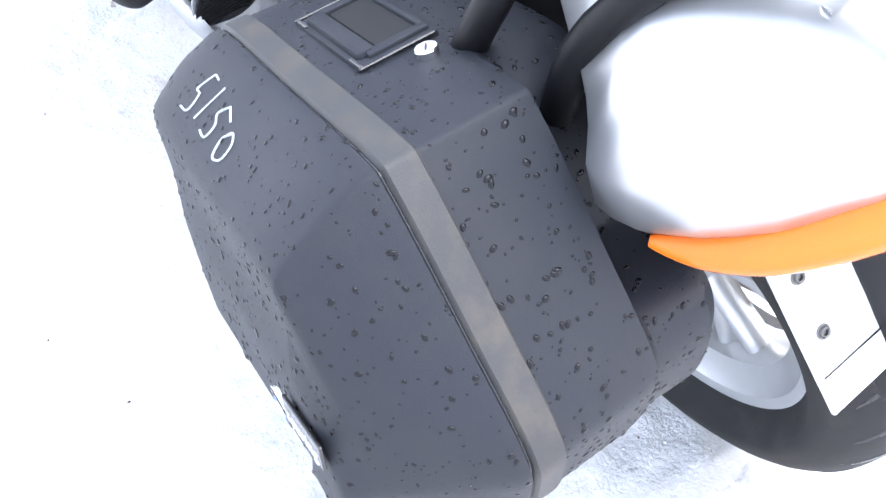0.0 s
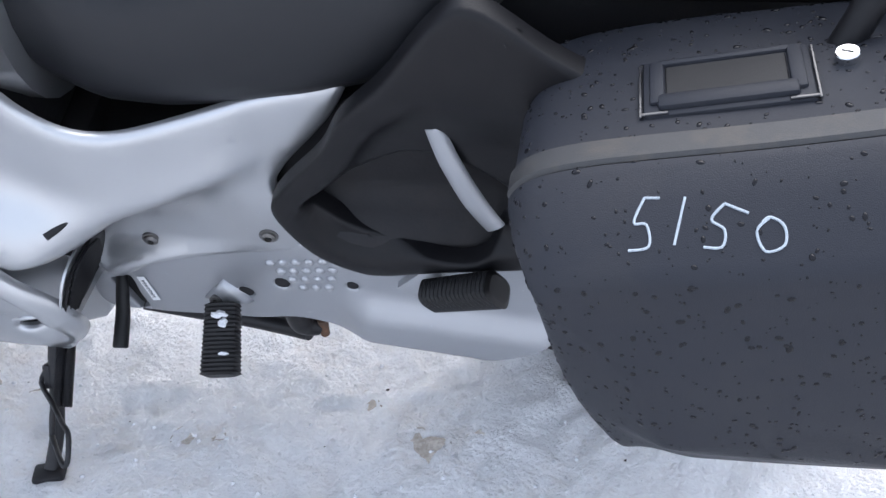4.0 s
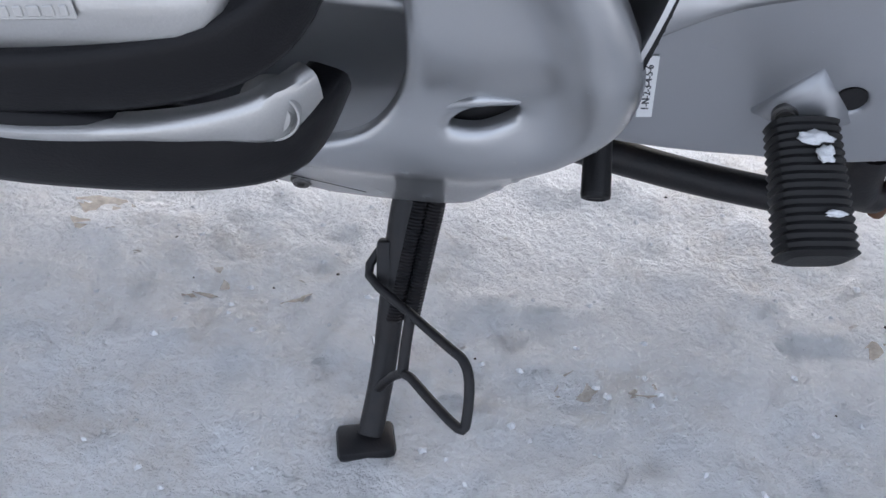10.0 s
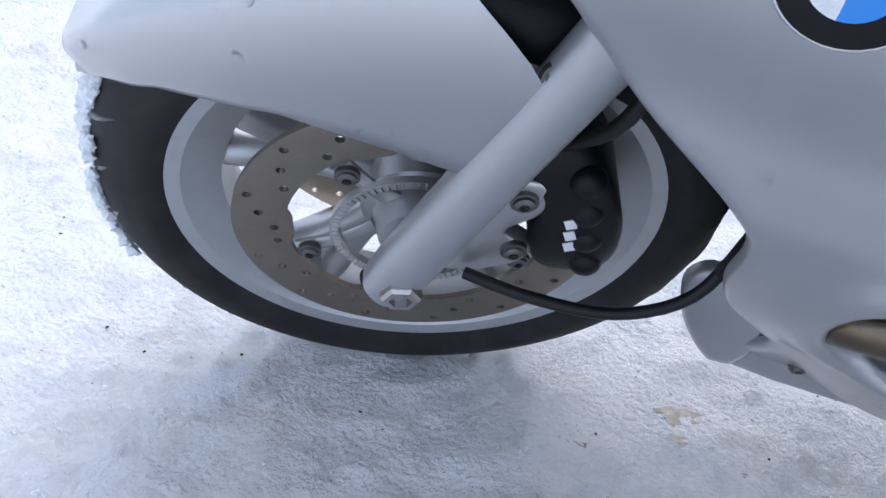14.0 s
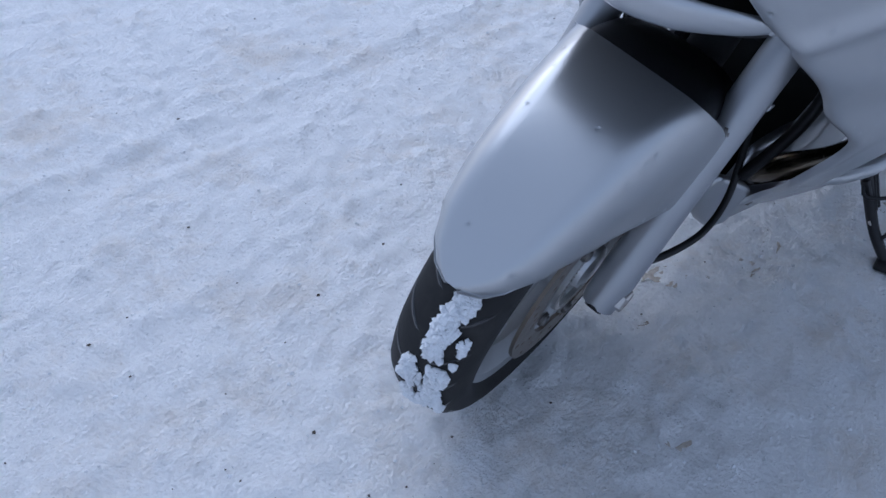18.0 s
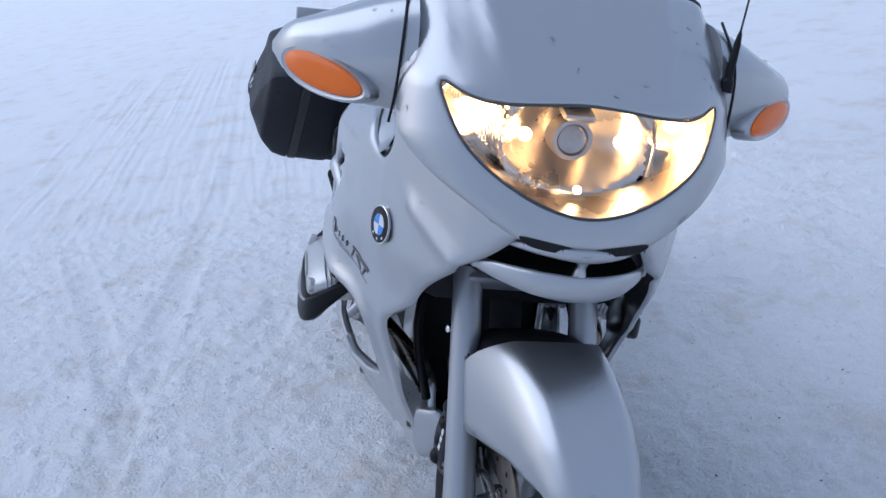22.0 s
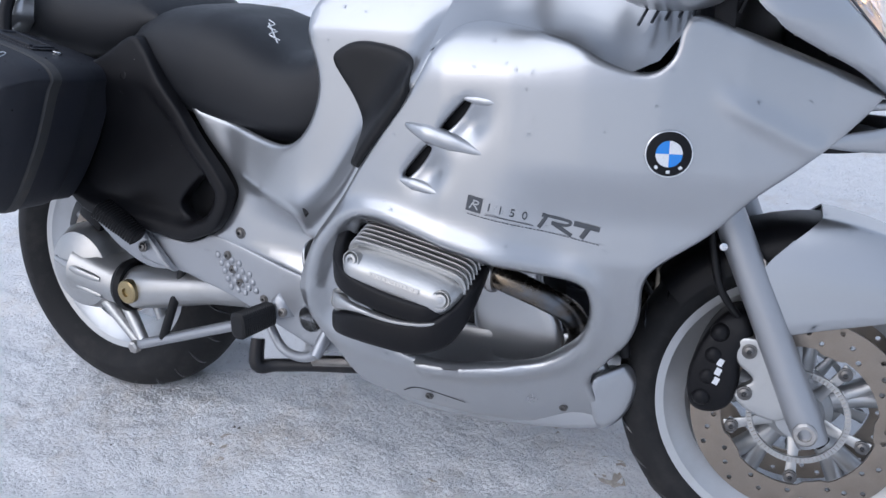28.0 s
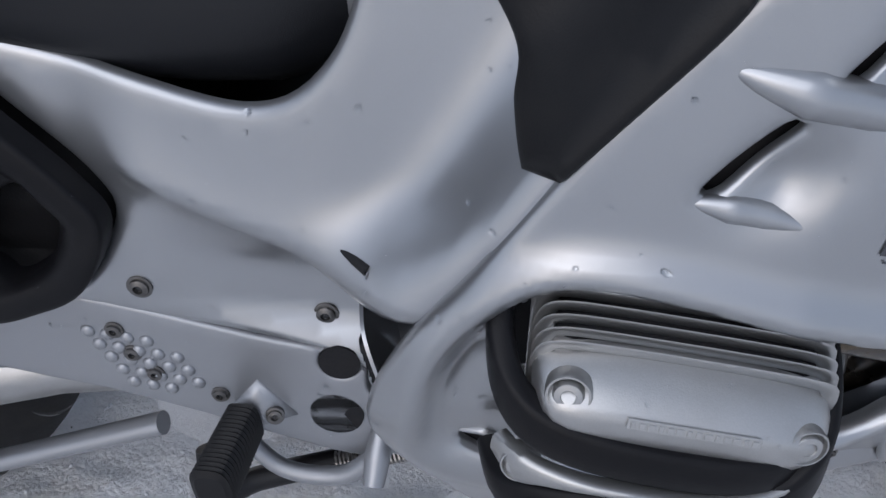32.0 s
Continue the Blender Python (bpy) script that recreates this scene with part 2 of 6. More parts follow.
# ---- tools for building ----
from mathutils.geometry import delaunay_2d_cdt


def mesh_part(name, verts, faces, mat, parent=None, label="", sharp=32.0):
    me = bpy.data.meshes.new(name)
    me.from_pydata([tuple(v) for v in verts], [], faces)
    bm = bmesh.new()
    bm.from_mesh(me)
    ob = part(name, bm, mat, parent, label, sharp)
    bpy.data.meshes.remove(me)
    return ob


def part(name, bm, mat, parent=None, label="", sharp=32.0):
    """Links a bmesh as one mesh object under a thing or a part, in the thing's own frame."""
    bmesh.ops.remove_doubles(bm, verts=bm.verts, dist=1e-5)
    bmesh.ops.recalc_face_normals(bm, faces=bm.faces)
    lim = radians(sharp)
    for f in bm.faces:
        f.smooth = True
    for e in bm.edges:
        e.smooth = not (len(e.link_faces) == 2 and e.calc_face_angle(0) > lim)
    me = bpy.data.meshes.new(name)
    bm.to_mesh(me)
    bm.free()
    me.materials.append(mat)
    ob = new(name, me)
    ob.parent = parent
    if label:
        ob["label"] = label
    return ob


def spline(pts, n=6, closed=False):
    """A smooth line through the points."""
    P = [Vector(p) for p in pts]
    k, out = len(P), []
    for i in range(k if closed else k - 1):
        a, b, c, d = (P[(i + j) % k] if closed else P[max(0, min(k - 1, i + j))] for j in (-1, 0, 1, 2))
        for s in range(n):
            t = s / n
            out.append(0.5 * (2 * b + (c - a) * t + (2 * a - 5 * b + 4 * c - d) * t * t + (3 * b - a - 3 * c + d) * t ** 3))
    if not closed:
        out.append(P[-1])
    return out


def reach(pts, loop):
    """Distance of points from a closed line."""
    A, B = np.array(loop), np.roll(np.array(loop), -1, 0)
    best = np.full(len(pts), 9.0)
    for a, b in zip(A, B):
        d = b - a
        t = np.clip(((pts - a) @ d) / max(d @ d, 1e-12), 0, 1)
        best = np.minimum(best, np.hypot(*(pts - a - t[:, None] * d).T))
    return best


def even(loop, gap):
    """A closed line with points at even gaps; corners stay."""
    if sum(math.dist(a, b) for a, b in zip(loop, loop[1:] + loop[:1])) < 0.15:
        return loop
    out = []
    for a, b in zip(loop, loop[1:] + loop[:1]):
        k = max(1, round(math.dist(a, b) / gap))
        if out and math.dist(out[-1], a) < gap * 0.45:
            out.pop()
        out += [(a[0] + (b[0] - a[0]) * i / k, a[1] + (b[1] - a[1]) * i / k) for i in range(k)]
    return out


def sheet(name, outline, deep, mat, parent, holes=(), step=0.014, thick=0.006, roll=0.012, axis="y", side=1, label="", smooth=5, lip=0.0, lip_width=0.03):
    """A shaped panel: an outline with openings in a side (x, z), front (y, z) or plan (x, y) view, raised to the depth deep(u, v), with
    rolled edges and thickness. lip: how far the rim of its openings stands out."""
    loops = [[(v.x, v.y) for v in spline([(*p, 0) for p in o], smooth, True)] if smooth else [tuple(p) for p in o] for o in (outline, *holes)]
    loops = [[loop[i] for i in range(len(loop)) if math.dist(loop[i], loop[i - 1]) > 1e-5] for loop in loops]
    if smooth and roll > 0.003:
        loops = [even(loop, min(step * 0.75, 0.009)) for loop in loops]
    pts, edges = [], []
    for loop in loops:
        k = len(pts)
        pts += loop
        edges += [(k + i, k + (i + 1) % len(loop)) for i in range(len(loop))]
    O = np.array(loops[0])
    (u0, v0), (u1, v1) = O.min(0), O.max(0)
    grid = np.array([(u0 + (i + 0.5 * (j % 2)) * step, v0 + j * step * 0.87) for j in range(int((v1 - v0) / step / 0.87) + 2) for i in range(int((u1 - u0) / step) + 2)])
    clear = np.min([reach(grid, loop) for loop in loops], 0)
    inner = [tuple(p) for p in grid[clear > (roll + step * 0.4 if roll > 0.003 else step * 0.35)]]
    if roll > 0.003:
        for loop in loops:
            Q = np.array(loop)
            t = np.roll(Q, -1, 0) - np.roll(Q, 1, 0)
            t /= np.maximum(np.hypot(*t.T), 1e-9)[:, None]
            for f in (0.14, 0.42, 1.0):
                for sgn in (1, -1):
                    R = Q + sgn * f * roll * np.stack([-t[:, 1], t[:, 0]], 1)
                    far = np.min([reach(R, o) for o in loops], 0)
                    inner += [tuple(p) for p, d in zip(R, far) if d > f * roll * 0.96]
    V, _, F, ids, _, _ = delaunay_2d_cdt([Vector(p) for p in pts + inner], edges, [], 0, 1e-6)
    P = np.array([(v.x, v.y) for v in V])

    def within(c, loop):
        L = np.array(loop)
        x, y = L.T
        xn, yn = np.roll(x, -1), np.roll(y, -1)
        return int(np.sum(((y > c[1]) != (yn > c[1])) & (c[0] < (xn - x) * (c[1] - y) / (yn - y + 1e-15) + x))) % 2 == 1

    faces = [f for f in F if within(np.mean([P[i] for i in f], 0), loops[0]) and not any(within(np.mean([P[i] for i in f], 0), h) for h in loops[1:])]
    D = np.array([deep(u, v) for u, v in P])
    if lip and len(loops) > 1:
        dh = np.min([reach(P, h) for h in loops[1:]], 0)
        D = D + lip * np.exp(-(dh / lip_width) ** 2)
    edge = np.clip(np.min([reach(P, loop) for loop in loops], 0), 0, roll)
    D = D - (roll - np.sqrt(np.maximum(0, roll ** 2 - (roll - edge) ** 2))) * 0.8
    put = {"y": lambda p, d: (p[0], side * d, p[1]), "x": lambda p, d: (d, p[0], p[1]), "z": lambda p, d: (p[0], p[1], d)}[axis]
    verts = [put(p, d) for p, d in zip(P, D)] + [put(p, d - thick) for p, d in zip(P, D)]
    k = len(P)
    out = [tuple(f) for f in faces] + [tuple(i + k for i in reversed(f)) for f in faces]
    count = {}
    for f in faces:
        for a, b in zip(f, f[1:] + f[:1]):
            count[(a, b)] = 1
    for a, b in list(count):
        if (b, a) not in count:
            out.append((a, b, b + k, a + k))
    return mesh_part(name, verts, out, mat, parent, label, 58)


def loft(name, rings, mat, parent, label="", caps=True, closed=True, sharp=40.0):
    """A skin over rings of equal count."""
    n = len(rings[0])
    verts = [p for r in rings for p in r]
    faces = []
    for i in range(len(rings) - 1):
        for j in range(n if closed else n - 1):
            a, b = i * n + j, i * n + (j + 1) % n
            faces.append((a, b, b + n, a + n))
    if caps:
        faces += [tuple(range(n - 1, -1, -1)), tuple(range((len(rings) - 1) * n, len(rings) * n))]
    return mesh_part(name, verts, faces, mat, parent, label, sharp)


def tube(name, pts, radius, mat, parent, label="", n=12, smooth=5, flat=1.0):
    """A rod along a smooth line; radius: one number, or one for each point."""
    line = spline(pts, smooth) if smooth else [Vector(p) for p in pts]
    m = len(line)
    rad = [radius] * m if not hasattr(radius, "__len__") else list(np.interp(np.linspace(0, len(pts) - 1, m), range(len(pts)), radius))
    rings, up = [], None
    for i, p in enumerate(line):
        d = (line[min(i + 1, m - 1)] - line[max(i - 1, 0)]).normalized()
        if up is None:
            up = Vector((0, 0, 1)) if abs(d.z) < 0.9 else Vector((1, 0, 0))
        up = (up - d * up.dot(d)).normalized()
        w = d.cross(up)
        rings.append([p + (up * math.cos(a) + w * math.sin(a) * flat) * rad[i] for a in (2 * math.pi * j / n for j in range(n))])
    return loft(name, rings, mat, parent, label)


def lathe(name, profile, centre, mat, parent, label="", n=64, axis="y", sharp=35.0, closed=False):
    """Turns a profile of (radius, along) round an axis through centre."""
    c = Vector(centre)
    rings = []
    for r, a in profile:
        ring = []
        for j in range(n):
            t = 2 * math.pi * j / n
            u, w = r * math.cos(t), r * math.sin(t)
            ring.append(c + Vector({"y": (u, a, w), "x": (a, u, w), "z": (u, w, a)}[axis]))
        rings.append(ring)
    if closed:
        rings.append(rings[0])
    return loft(name, rings, mat, parent, label, caps=not closed, sharp=sharp)


def block(name, size, m, mat, parent, label="", bevel=0.004, seg=2, taper=None):
    """A box with rounded edges at the pose m. taper: (x, y) scale of its upper face."""
    bm = bmesh.new()
    bmesh.ops.create_cube(bm, size=1)
    for v in bm.verts:
        v.co = Vector((v.co.x * size[0], v.co.y * size[1], v.co.z * size[2]))
        if taper and v.co.z > 0:
            v.co.x *= taper[0]
            v.co.y *= taper[1]
    bmesh.ops.bevel(bm, geom=bm.edges[:], offset=bevel, segments=seg, profile=0.5, affect="EDGES")
    bm.transform(m)
    return part(name, bm, mat, parent, label)


def facing(p, normal, spin=0.0):
    """A pose at p whose z looks along normal."""
    return Matrix.Translation(p) @ Vector(normal).to_track_quat("Z", "Y").to_matrix().to_4x4() @ pose(0, 0, 0, 0, 0, spin)


def turned(name, profile, m, mat, parent, label="", n=20, sharp=30.0):
    """A turned piece of (radius, height) along the z of the pose m."""
    rings = [[m @ Vector((r * math.cos(2 * math.pi * j / n), r * math.sin(2 * math.pi * j / n), h)) for j in range(n)] for r, h in profile]
    return loft(name, rings, mat, parent, label, sharp=sharp)


def screw(p, normal, r, parent, mat=None, label=""):
    """A button-head screw with a hexagon socket in a shallow washer."""
    m = facing(p, normal)
    s = turned("screw", [(r * 1.35, -0.004), (r * 1.35, 0.0008), (r * 1.05, 0.0012), (r, 0.0035), (r * 0.75, r * 0.55), (r * 0.5, r * 0.62), (r * 0.46, r * 0.25), (0.0002, r * 0.22)], m, mat or SCREW, parent, label)
    if r >= 0.0064:
        turned("screw_socket", [(r * 0.45, r * 0.24), (r * 0.44, r * 0.30), (0.0002, r * 0.30)], m, BLACK_ENAMEL, s, n=6)
    return s


def ellipsoid(name, m, size, mat, parent, label="", u=20, v=12):
    bm = bmesh.new()
    bmesh.ops.create_uvsphere(bm, u_segments=u, v_segments=v, radius=1)
    bm.transform(m @ Matrix.Diagonal((*size, 1)))
    return part(name, bm, mat, parent, label)


def stroke(name, pts, w, m, mat, parent, label="", h=0.0012):
    """A painted or chalked line on a surface whose pose is m; pts in metres on it."""
    line = spline([(*p, 0) for p in pts], 6) if len(pts) > 2 else [Vector((*p, 0)) for p in pts]
    rings = []
    for i, p in enumerate(line):
        d = (line[min(i + 1, len(line) - 1)] - line[max(i - 1, 0)]).normalized()
        s = Vector((-d.y, d.x, 0)) * w / 2
        rings.append([m @ (p + s), m @ (p + s * 0.6 + Vector((0, 0, h))), m @ (p - s * 0.6 + Vector((0, 0, h))), m @ (p - s)])
    return loft(name, rings, mat, parent, label)


def words(name, body, size, m, mat, parent, label="", depth=0.0006, shear=0.0, spacing=1.0):
    cu = bpy.data.curves.new(name, "FONT")
    cu.body, cu.size, cu.extrude, cu.shear, cu.space_character = body, size, depth, shear, spacing
    cu.align_x, cu.align_y = "CENTER", "CENTER"
    ob = new(name + "_source", cu)
    me = bpy.data.meshes.new_from_object(ob.evaluated_get(bpy.context.evaluated_depsgraph_get()))
    bpy.data.objects.remove(ob)
    me.transform(m)
    me.materials.clear()
    me.materials.append(mat)
    out = new(name, me)
    out.parent = parent
    if label:
        out["label"] = label
    return out


def ribbon(name, pts, half, thick, mat, parent, label="", up=(0, 0, 1), smooth=5, n=14, power=0.55):
    """A band along a line: half its height across up, half its thickness outwards."""
    P = spline(pts, smooth) if smooth > 1 else [Vector(p) for p in pts]
    k = len(P)
    H = np.interp(np.linspace(0, 1, k), np.linspace(0, 1, len(half)), half)
    rings = []
    for i, p in enumerate(P):
        d = (P[min(k - 1, i + 1)] - P[max(0, i - 1)]).normalized()
        u = Vector(up)
        u = (u - d * u.dot(d)).normalized()
        o = d.cross(u)
        rings.append([p + u * (H[i] * math.copysign(abs(math.sin(t)) ** power, math.sin(t))) + o * (thick * math.copysign(abs(math.cos(t)) ** power, math.cos(t))) for t in (2 * math.pi * j / n for j in range(n))])
    return loft(name, rings, mat, parent, label, sharp=50)

# ---- ground ----
def graded(lo, hi, step, far):
    """Fine steps between lo and hi, growing outwards to far."""
    mid = list(np.arange(lo, hi + step / 2, step))
    out, d, a = [], step, hi
    while a < far:
        d *= 1.22
        a += d
        out.append(a - hi)
    return np.array([lo - o for o in reversed(out)] + mid + [hi + o for o in out])


def rut(x, y, a, b, width, depth):
    """A shallow track pressed from a to b."""
    d = Vector((b[0] - a[0], b[1] - a[1]))
    k = d.length
    d /= k
    t = (x - a[0]) * d.x + (y - a[1]) * d.y
    o = abs(-(x - a[0]) * d.y + (y - a[1]) * d.x)
    if t < 0 or t > k or o > width * 1.6:
        return 0.0
    ends = min(1, t / 0.15, (k - t) / 0.15)
    tread = 0.0025 * math.sin(t * 190 + o * 60) if o < width * 0.8 else 0
    return ends * (-depth * math.exp(-(o / width) ** 4) + 0.5 * depth * math.exp(-((o - width * 1.25) / (width * 0.25)) ** 2) + tread)


RUTS = [((-3.0, 0.75), (3.6, 0.98), 0.07, 0.010), ((-3.0, -0.62), (3.4, -1.0), 0.06, 0.008), ((2.0, -2.2), (3.3, 1.5), 0.06, 0.008),
        ((0.0, 1.55), (3.2, 1.25), 0.06, 0.008), ((-2.5, -1.7), (0.6, -0.75), 0.05, 0.008), ((-2.2, 0.1), (-0.2, 0.02), 0.08, 0.012)]


def height(x, y):
    p = Vector((x, y, 0))
    fade = 1.0 if abs(x) < 6 and abs(y) < 6 else 0.0
    h = 0.010 * noise.noise(p * 1.7) + 0.006 * noise.noise(p * 6.0 + Vector((3, 1, 0)))
    if fade:
        h += 0.012 * max(0.0, noise.noise(p * 14.0) + 0.1) + 0.011 * max(-0.2, noise.noise(p * 31.0 + Vector((7, 2, 0)))) + 0.008 * max(-0.25, noise.noise(p * 62.0)) + 0.003 * noise.noise(p * 120.0)
        for a, b, w, d in RUTS:
            h += rut(x, y, a, b, w, d)
    calm = math.exp(-(((x - 0.75) / 1.1) ** 2 + (y / 0.12) ** 2))
    return h - 0.003 - 0.004 * calm


def make_ground():
    xs, ys = graded(-1.3, 2.9, 0.0125, 900), graded(-1.9, 1.9, 0.0125, 900)
    verts = [(x, y, height(x, y)) for y in ys for x in xs]
    n = len(xs)
    faces = [(j * n + i, j * n + i + 1, j * n + n + i + 1, j * n + n + i) for j in range(len(ys) - 1) for i in range(n - 1)]
    me = bpy.data.meshes.new("ground")
    me.from_pydata(verts, [], faces)
    me.polygons.foreach_set("use_smooth", [True] * len(me.polygons))
    me.materials.append(SNOW)
    return tagged(new("ground", me), "trampled dirty white snow with tyre tracks", "snow", kind="structure")


ground = make_ground()

# ---- the motorcycle ----
bike = tagged(new("motorcycle"), "silver touring motorcycle with black panniers leaning on its stand", "motorcycle")
bike.matrix_world = LEAN


def ease(v):
    v = min(1.0, max(0.0, v))
    return v * v * (3 - 2 * v)


def fair_y(x, z):
    """Half width of the side fairing."""
    b = np.interp(x, [0.6, 0.75, 0.9, 1.0, 1.1, 1.2, 1.3, 1.4, 1.5, 1.56, 1.6], [0.245, 0.288, 0.303, 0.31, 0.298, 0.278, 0.252, 0.214, 0.155, 0.10, 0.04])
    z0 = np.interp(x, [0.8, 1.1], [0.44, 0.55])
    g = 1 - np.interp(x, [0.9, 1.15], [0.46, 0.54]) * min(1.2, max(0.0, (z0 - z) / 0.32)) ** 1.2
    top = -0.06 * min(1, max(0.0, (z - 0.80) / 0.09)) ** 2 * (1 - min(1, max(0, (x - 1.1) / 0.2)))
    crease = 0.009 * math.exp(-((z - 0.80 + 0.56 * (x - 1.36)) / 0.016) ** 2) * min(1, max(0, (x - 1.36) / 0.05)) * min(1, max(0, (1.545 - x) / 0.05))
    pocket = sum(-0.016 * math.exp(-(((x - cx) * 0.75 + (z - cz) * 0.66) / 0.032) ** 2 - (((z - cz) * 0.75 - (x - cx) * 0.66) / 0.022) ** 2) for cx, cz in ((1.036, 0.742), (0.975, 0.668)))
    waist = -0.020 * ease((0.70 - z) / 0.10) * ease((x - 1.06) / 0.12)
    return b * g + top + crease + pocket + waist


FAIR = [(0.752, 0.315), (0.72, 0.36), (0.702, 0.405), (0.707, 0.455), (0.742, 0.525), (0.785, 0.578), (0.82, 0.625), (0.865, 0.692), (0.915, 0.755), (0.955, 0.805), (0.98, 0.86), (1.02, 0.885), (1.09, 0.88),
        (1.17, 0.862), (1.228, 0.835), (1.279, 0.825), (1.308, 0.845), (1.318, 0.885), (1.335, 0.90), (1.39, 0.882), (1.445, 0.859), (1.51, 0.83), (1.558, 0.802), (1.553, 0.785),
        (1.52, 0.745), (1.473, 0.70), (1.42, 0.655), (1.367, 0.598), (1.306, 0.55), (1.285, 0.515), (1.278, 0.46), (1.26, 0.41), (1.222, 0.36), (1.19, 0.31), (1.205, 0.215),
        (1.10, 0.204), (1.01, 0.211), (0.94, 0.222), (0.87, 0.234), (0.81, 0.248), (0.78, 0.268)]
OPENING = [(0.742, 0.385), (0.742, 0.44), (0.762, 0.505), (0.798, 0.554), (0.842, 0.584), (0.90, 0.586), (0.99, 0.566), (1.08, 0.545), (1.15, 0.531), (1.20, 0.520), (1.217, 0.496), (1.216, 0.450), (1.196, 0.402),
           (1.158, 0.364), (1.11, 0.340), (1.03, 0.327), (0.94, 0.322), (0.84, 0.328), (0.77, 0.348)]
CUT = [(0.848, 0.385), (0.826, 0.45), (0.810, 0.505), (0.826, 0.552), (0.862, 0.569), (0.92, 0.565), (0.99, 0.548), (1.08, 0.528), (1.15, 0.516), (1.19, 0.508), (1.206, 0.492), (1.204, 0.452), (1.184, 0.410),
       (1.150, 0.376), (1.11, 0.352), (1.03, 0.338), (0.95, 0.332), (0.885, 0.345)]
# On the side stand's side the upper edge is cut higher over the oil filler.
OPENING_HIGH = [(0.742, 0.385), (0.742, 0.44), (0.772, 0.51), (0.825, 0.568), (0.883, 0.612), (0.935, 0.630), (0.982, 0.622), (1.011, 0.588), (1.04, 0.568), (1.09, 0.556)] + OPENING[8:]
CUT_HIGH = [(0.848, 0.385), (0.840, 0.45), (0.848, 0.51), (0.868, 0.566), (0.900, 0.601), (0.938, 0.617), (0.974, 0.610), (0.997, 0.575), (1.028, 0.553), (1.08, 0.541)] + CUT[8:]
RIM_LINE, RIM_HIGH = (np.array([(v.x, v.y) for v in spline([(*p, 0) for p in line], 5, True)]) for line in (OPENING, OPENING_HIGH))


def rim_gap(x, z, line=RIM_LINE):
    """Signed distance from a closed line, by default the rim of the cylinder opening, positive within."""
    a, b = line, np.roll(line, -1, 0)
    d, q = b - a, np.array((x, z)) - a
    t = np.clip((q * d).sum(1) / np.maximum((d * d).sum(1), 1e-12), 0, 1)
    far = float(np.hypot(*(q - t[:, None] * d).T).min())
    cross = ((a[:, 1] > z) != (b[:, 1] > z)) & (x < (b[:, 0] - a[:, 0]) * (z - a[:, 1]) / (b[:, 1] - a[:, 1] + 1e-15) + a[:, 0])
    return far if int(cross.sum()) % 2 else -far


def skin_y(x, z, rim=RIM_LINE):
    """Fairing with the folded rim round the opening and the recessed liner behind the cylinder."""
    y = fair_y(x, z)
    if 0.68 < x < 1.27 and 0.28 < z < 0.66:
        g = rim_gap(x, z, rim)
        calm = 1.0 if x > 0.92 else ease((z - 0.34) / 0.07)
        y += 0.013 * math.exp(-((g + 0.006) / 0.016) ** 2) * (0.4 + 0.6 * calm)
        if x < 0.90:
            y += 0.006 * math.exp(-((g + 0.038) / 0.013) ** 2) * min(1, max(0, (0.60 - z) / 0.05)) * min(1, max(0, (z - 0.36) / 0.05))
        if g > 0:
            y -= 0.020 * (1 - math.exp(-(g / 0.016) ** 2)) * calm
    return y


SCOOP = [(0.816, 0.373), (0.808, 0.386), (0.788, 0.395), (0.779, 0.392), (0.780, 0.383), (0.798, 0.373)]
SLOTS = [[(0.993, 0.735), (1.028, 0.775), (1.038, 0.772), (1.006, 0.733)], [(0.928, 0.660), (0.966, 0.704), (0.976, 0.700), (0.940, 0.657)]]


def roundel(p, normal, r, parent, spin=0.0):
    """A round two-colour badge: dark ring with quartered centre, plain."""
    m = facing(p, normal, spin)
    ring = turned("badge", [(r, -0.002), (r, 0.0016), (r * 0.97, 0.0022), (0.0002, 0.0022)], m, CHROME, parent, "round badge with blue and white quarters", n=40)
    turned("badge_ring", [(r * 0.94, 0.0), (r * 0.94, 0.0027), (r * 0.92, 0.0029), (0.0002, 0.0029)], m, BLACK, ring, "black enamel ring", n=40)
    for q in range(4):
        a0 = q * math.pi / 2
        arc = [m @ Vector((0, 0, 0.0036))] + [m @ Vector((0.56 * r * math.cos(a0 + k * math.pi / 16), 0.56 * r * math.sin(a0 + k * math.pi / 16), 0.0036)) for k in range(9)]
        low = [m @ Vector((0, 0, 0.001))] + [m @ Vector((0.56 * r * math.cos(a0 + k * math.pi / 16), 0.56 * r * math.sin(a0 + k * math.pi / 16), 0.001)) for k in range(9)]
        loft("badge_quarter", [low, arc], BLUE if q % 2 else WHITE, ring)
    for k in range(3):
        a = math.pi / 2 + (k - 1) * 0.72
        c = m @ pose(0.76 * r * math.cos(a), 0.76 * r * math.sin(a), 0.0029, 0, 0, math.degrees(a) - 90)
        block("badge_mark", (r * 0.15, r * 0.13, 0.0008), c, WHITE, ring, bevel=0.0002, seg=1)
    return ring


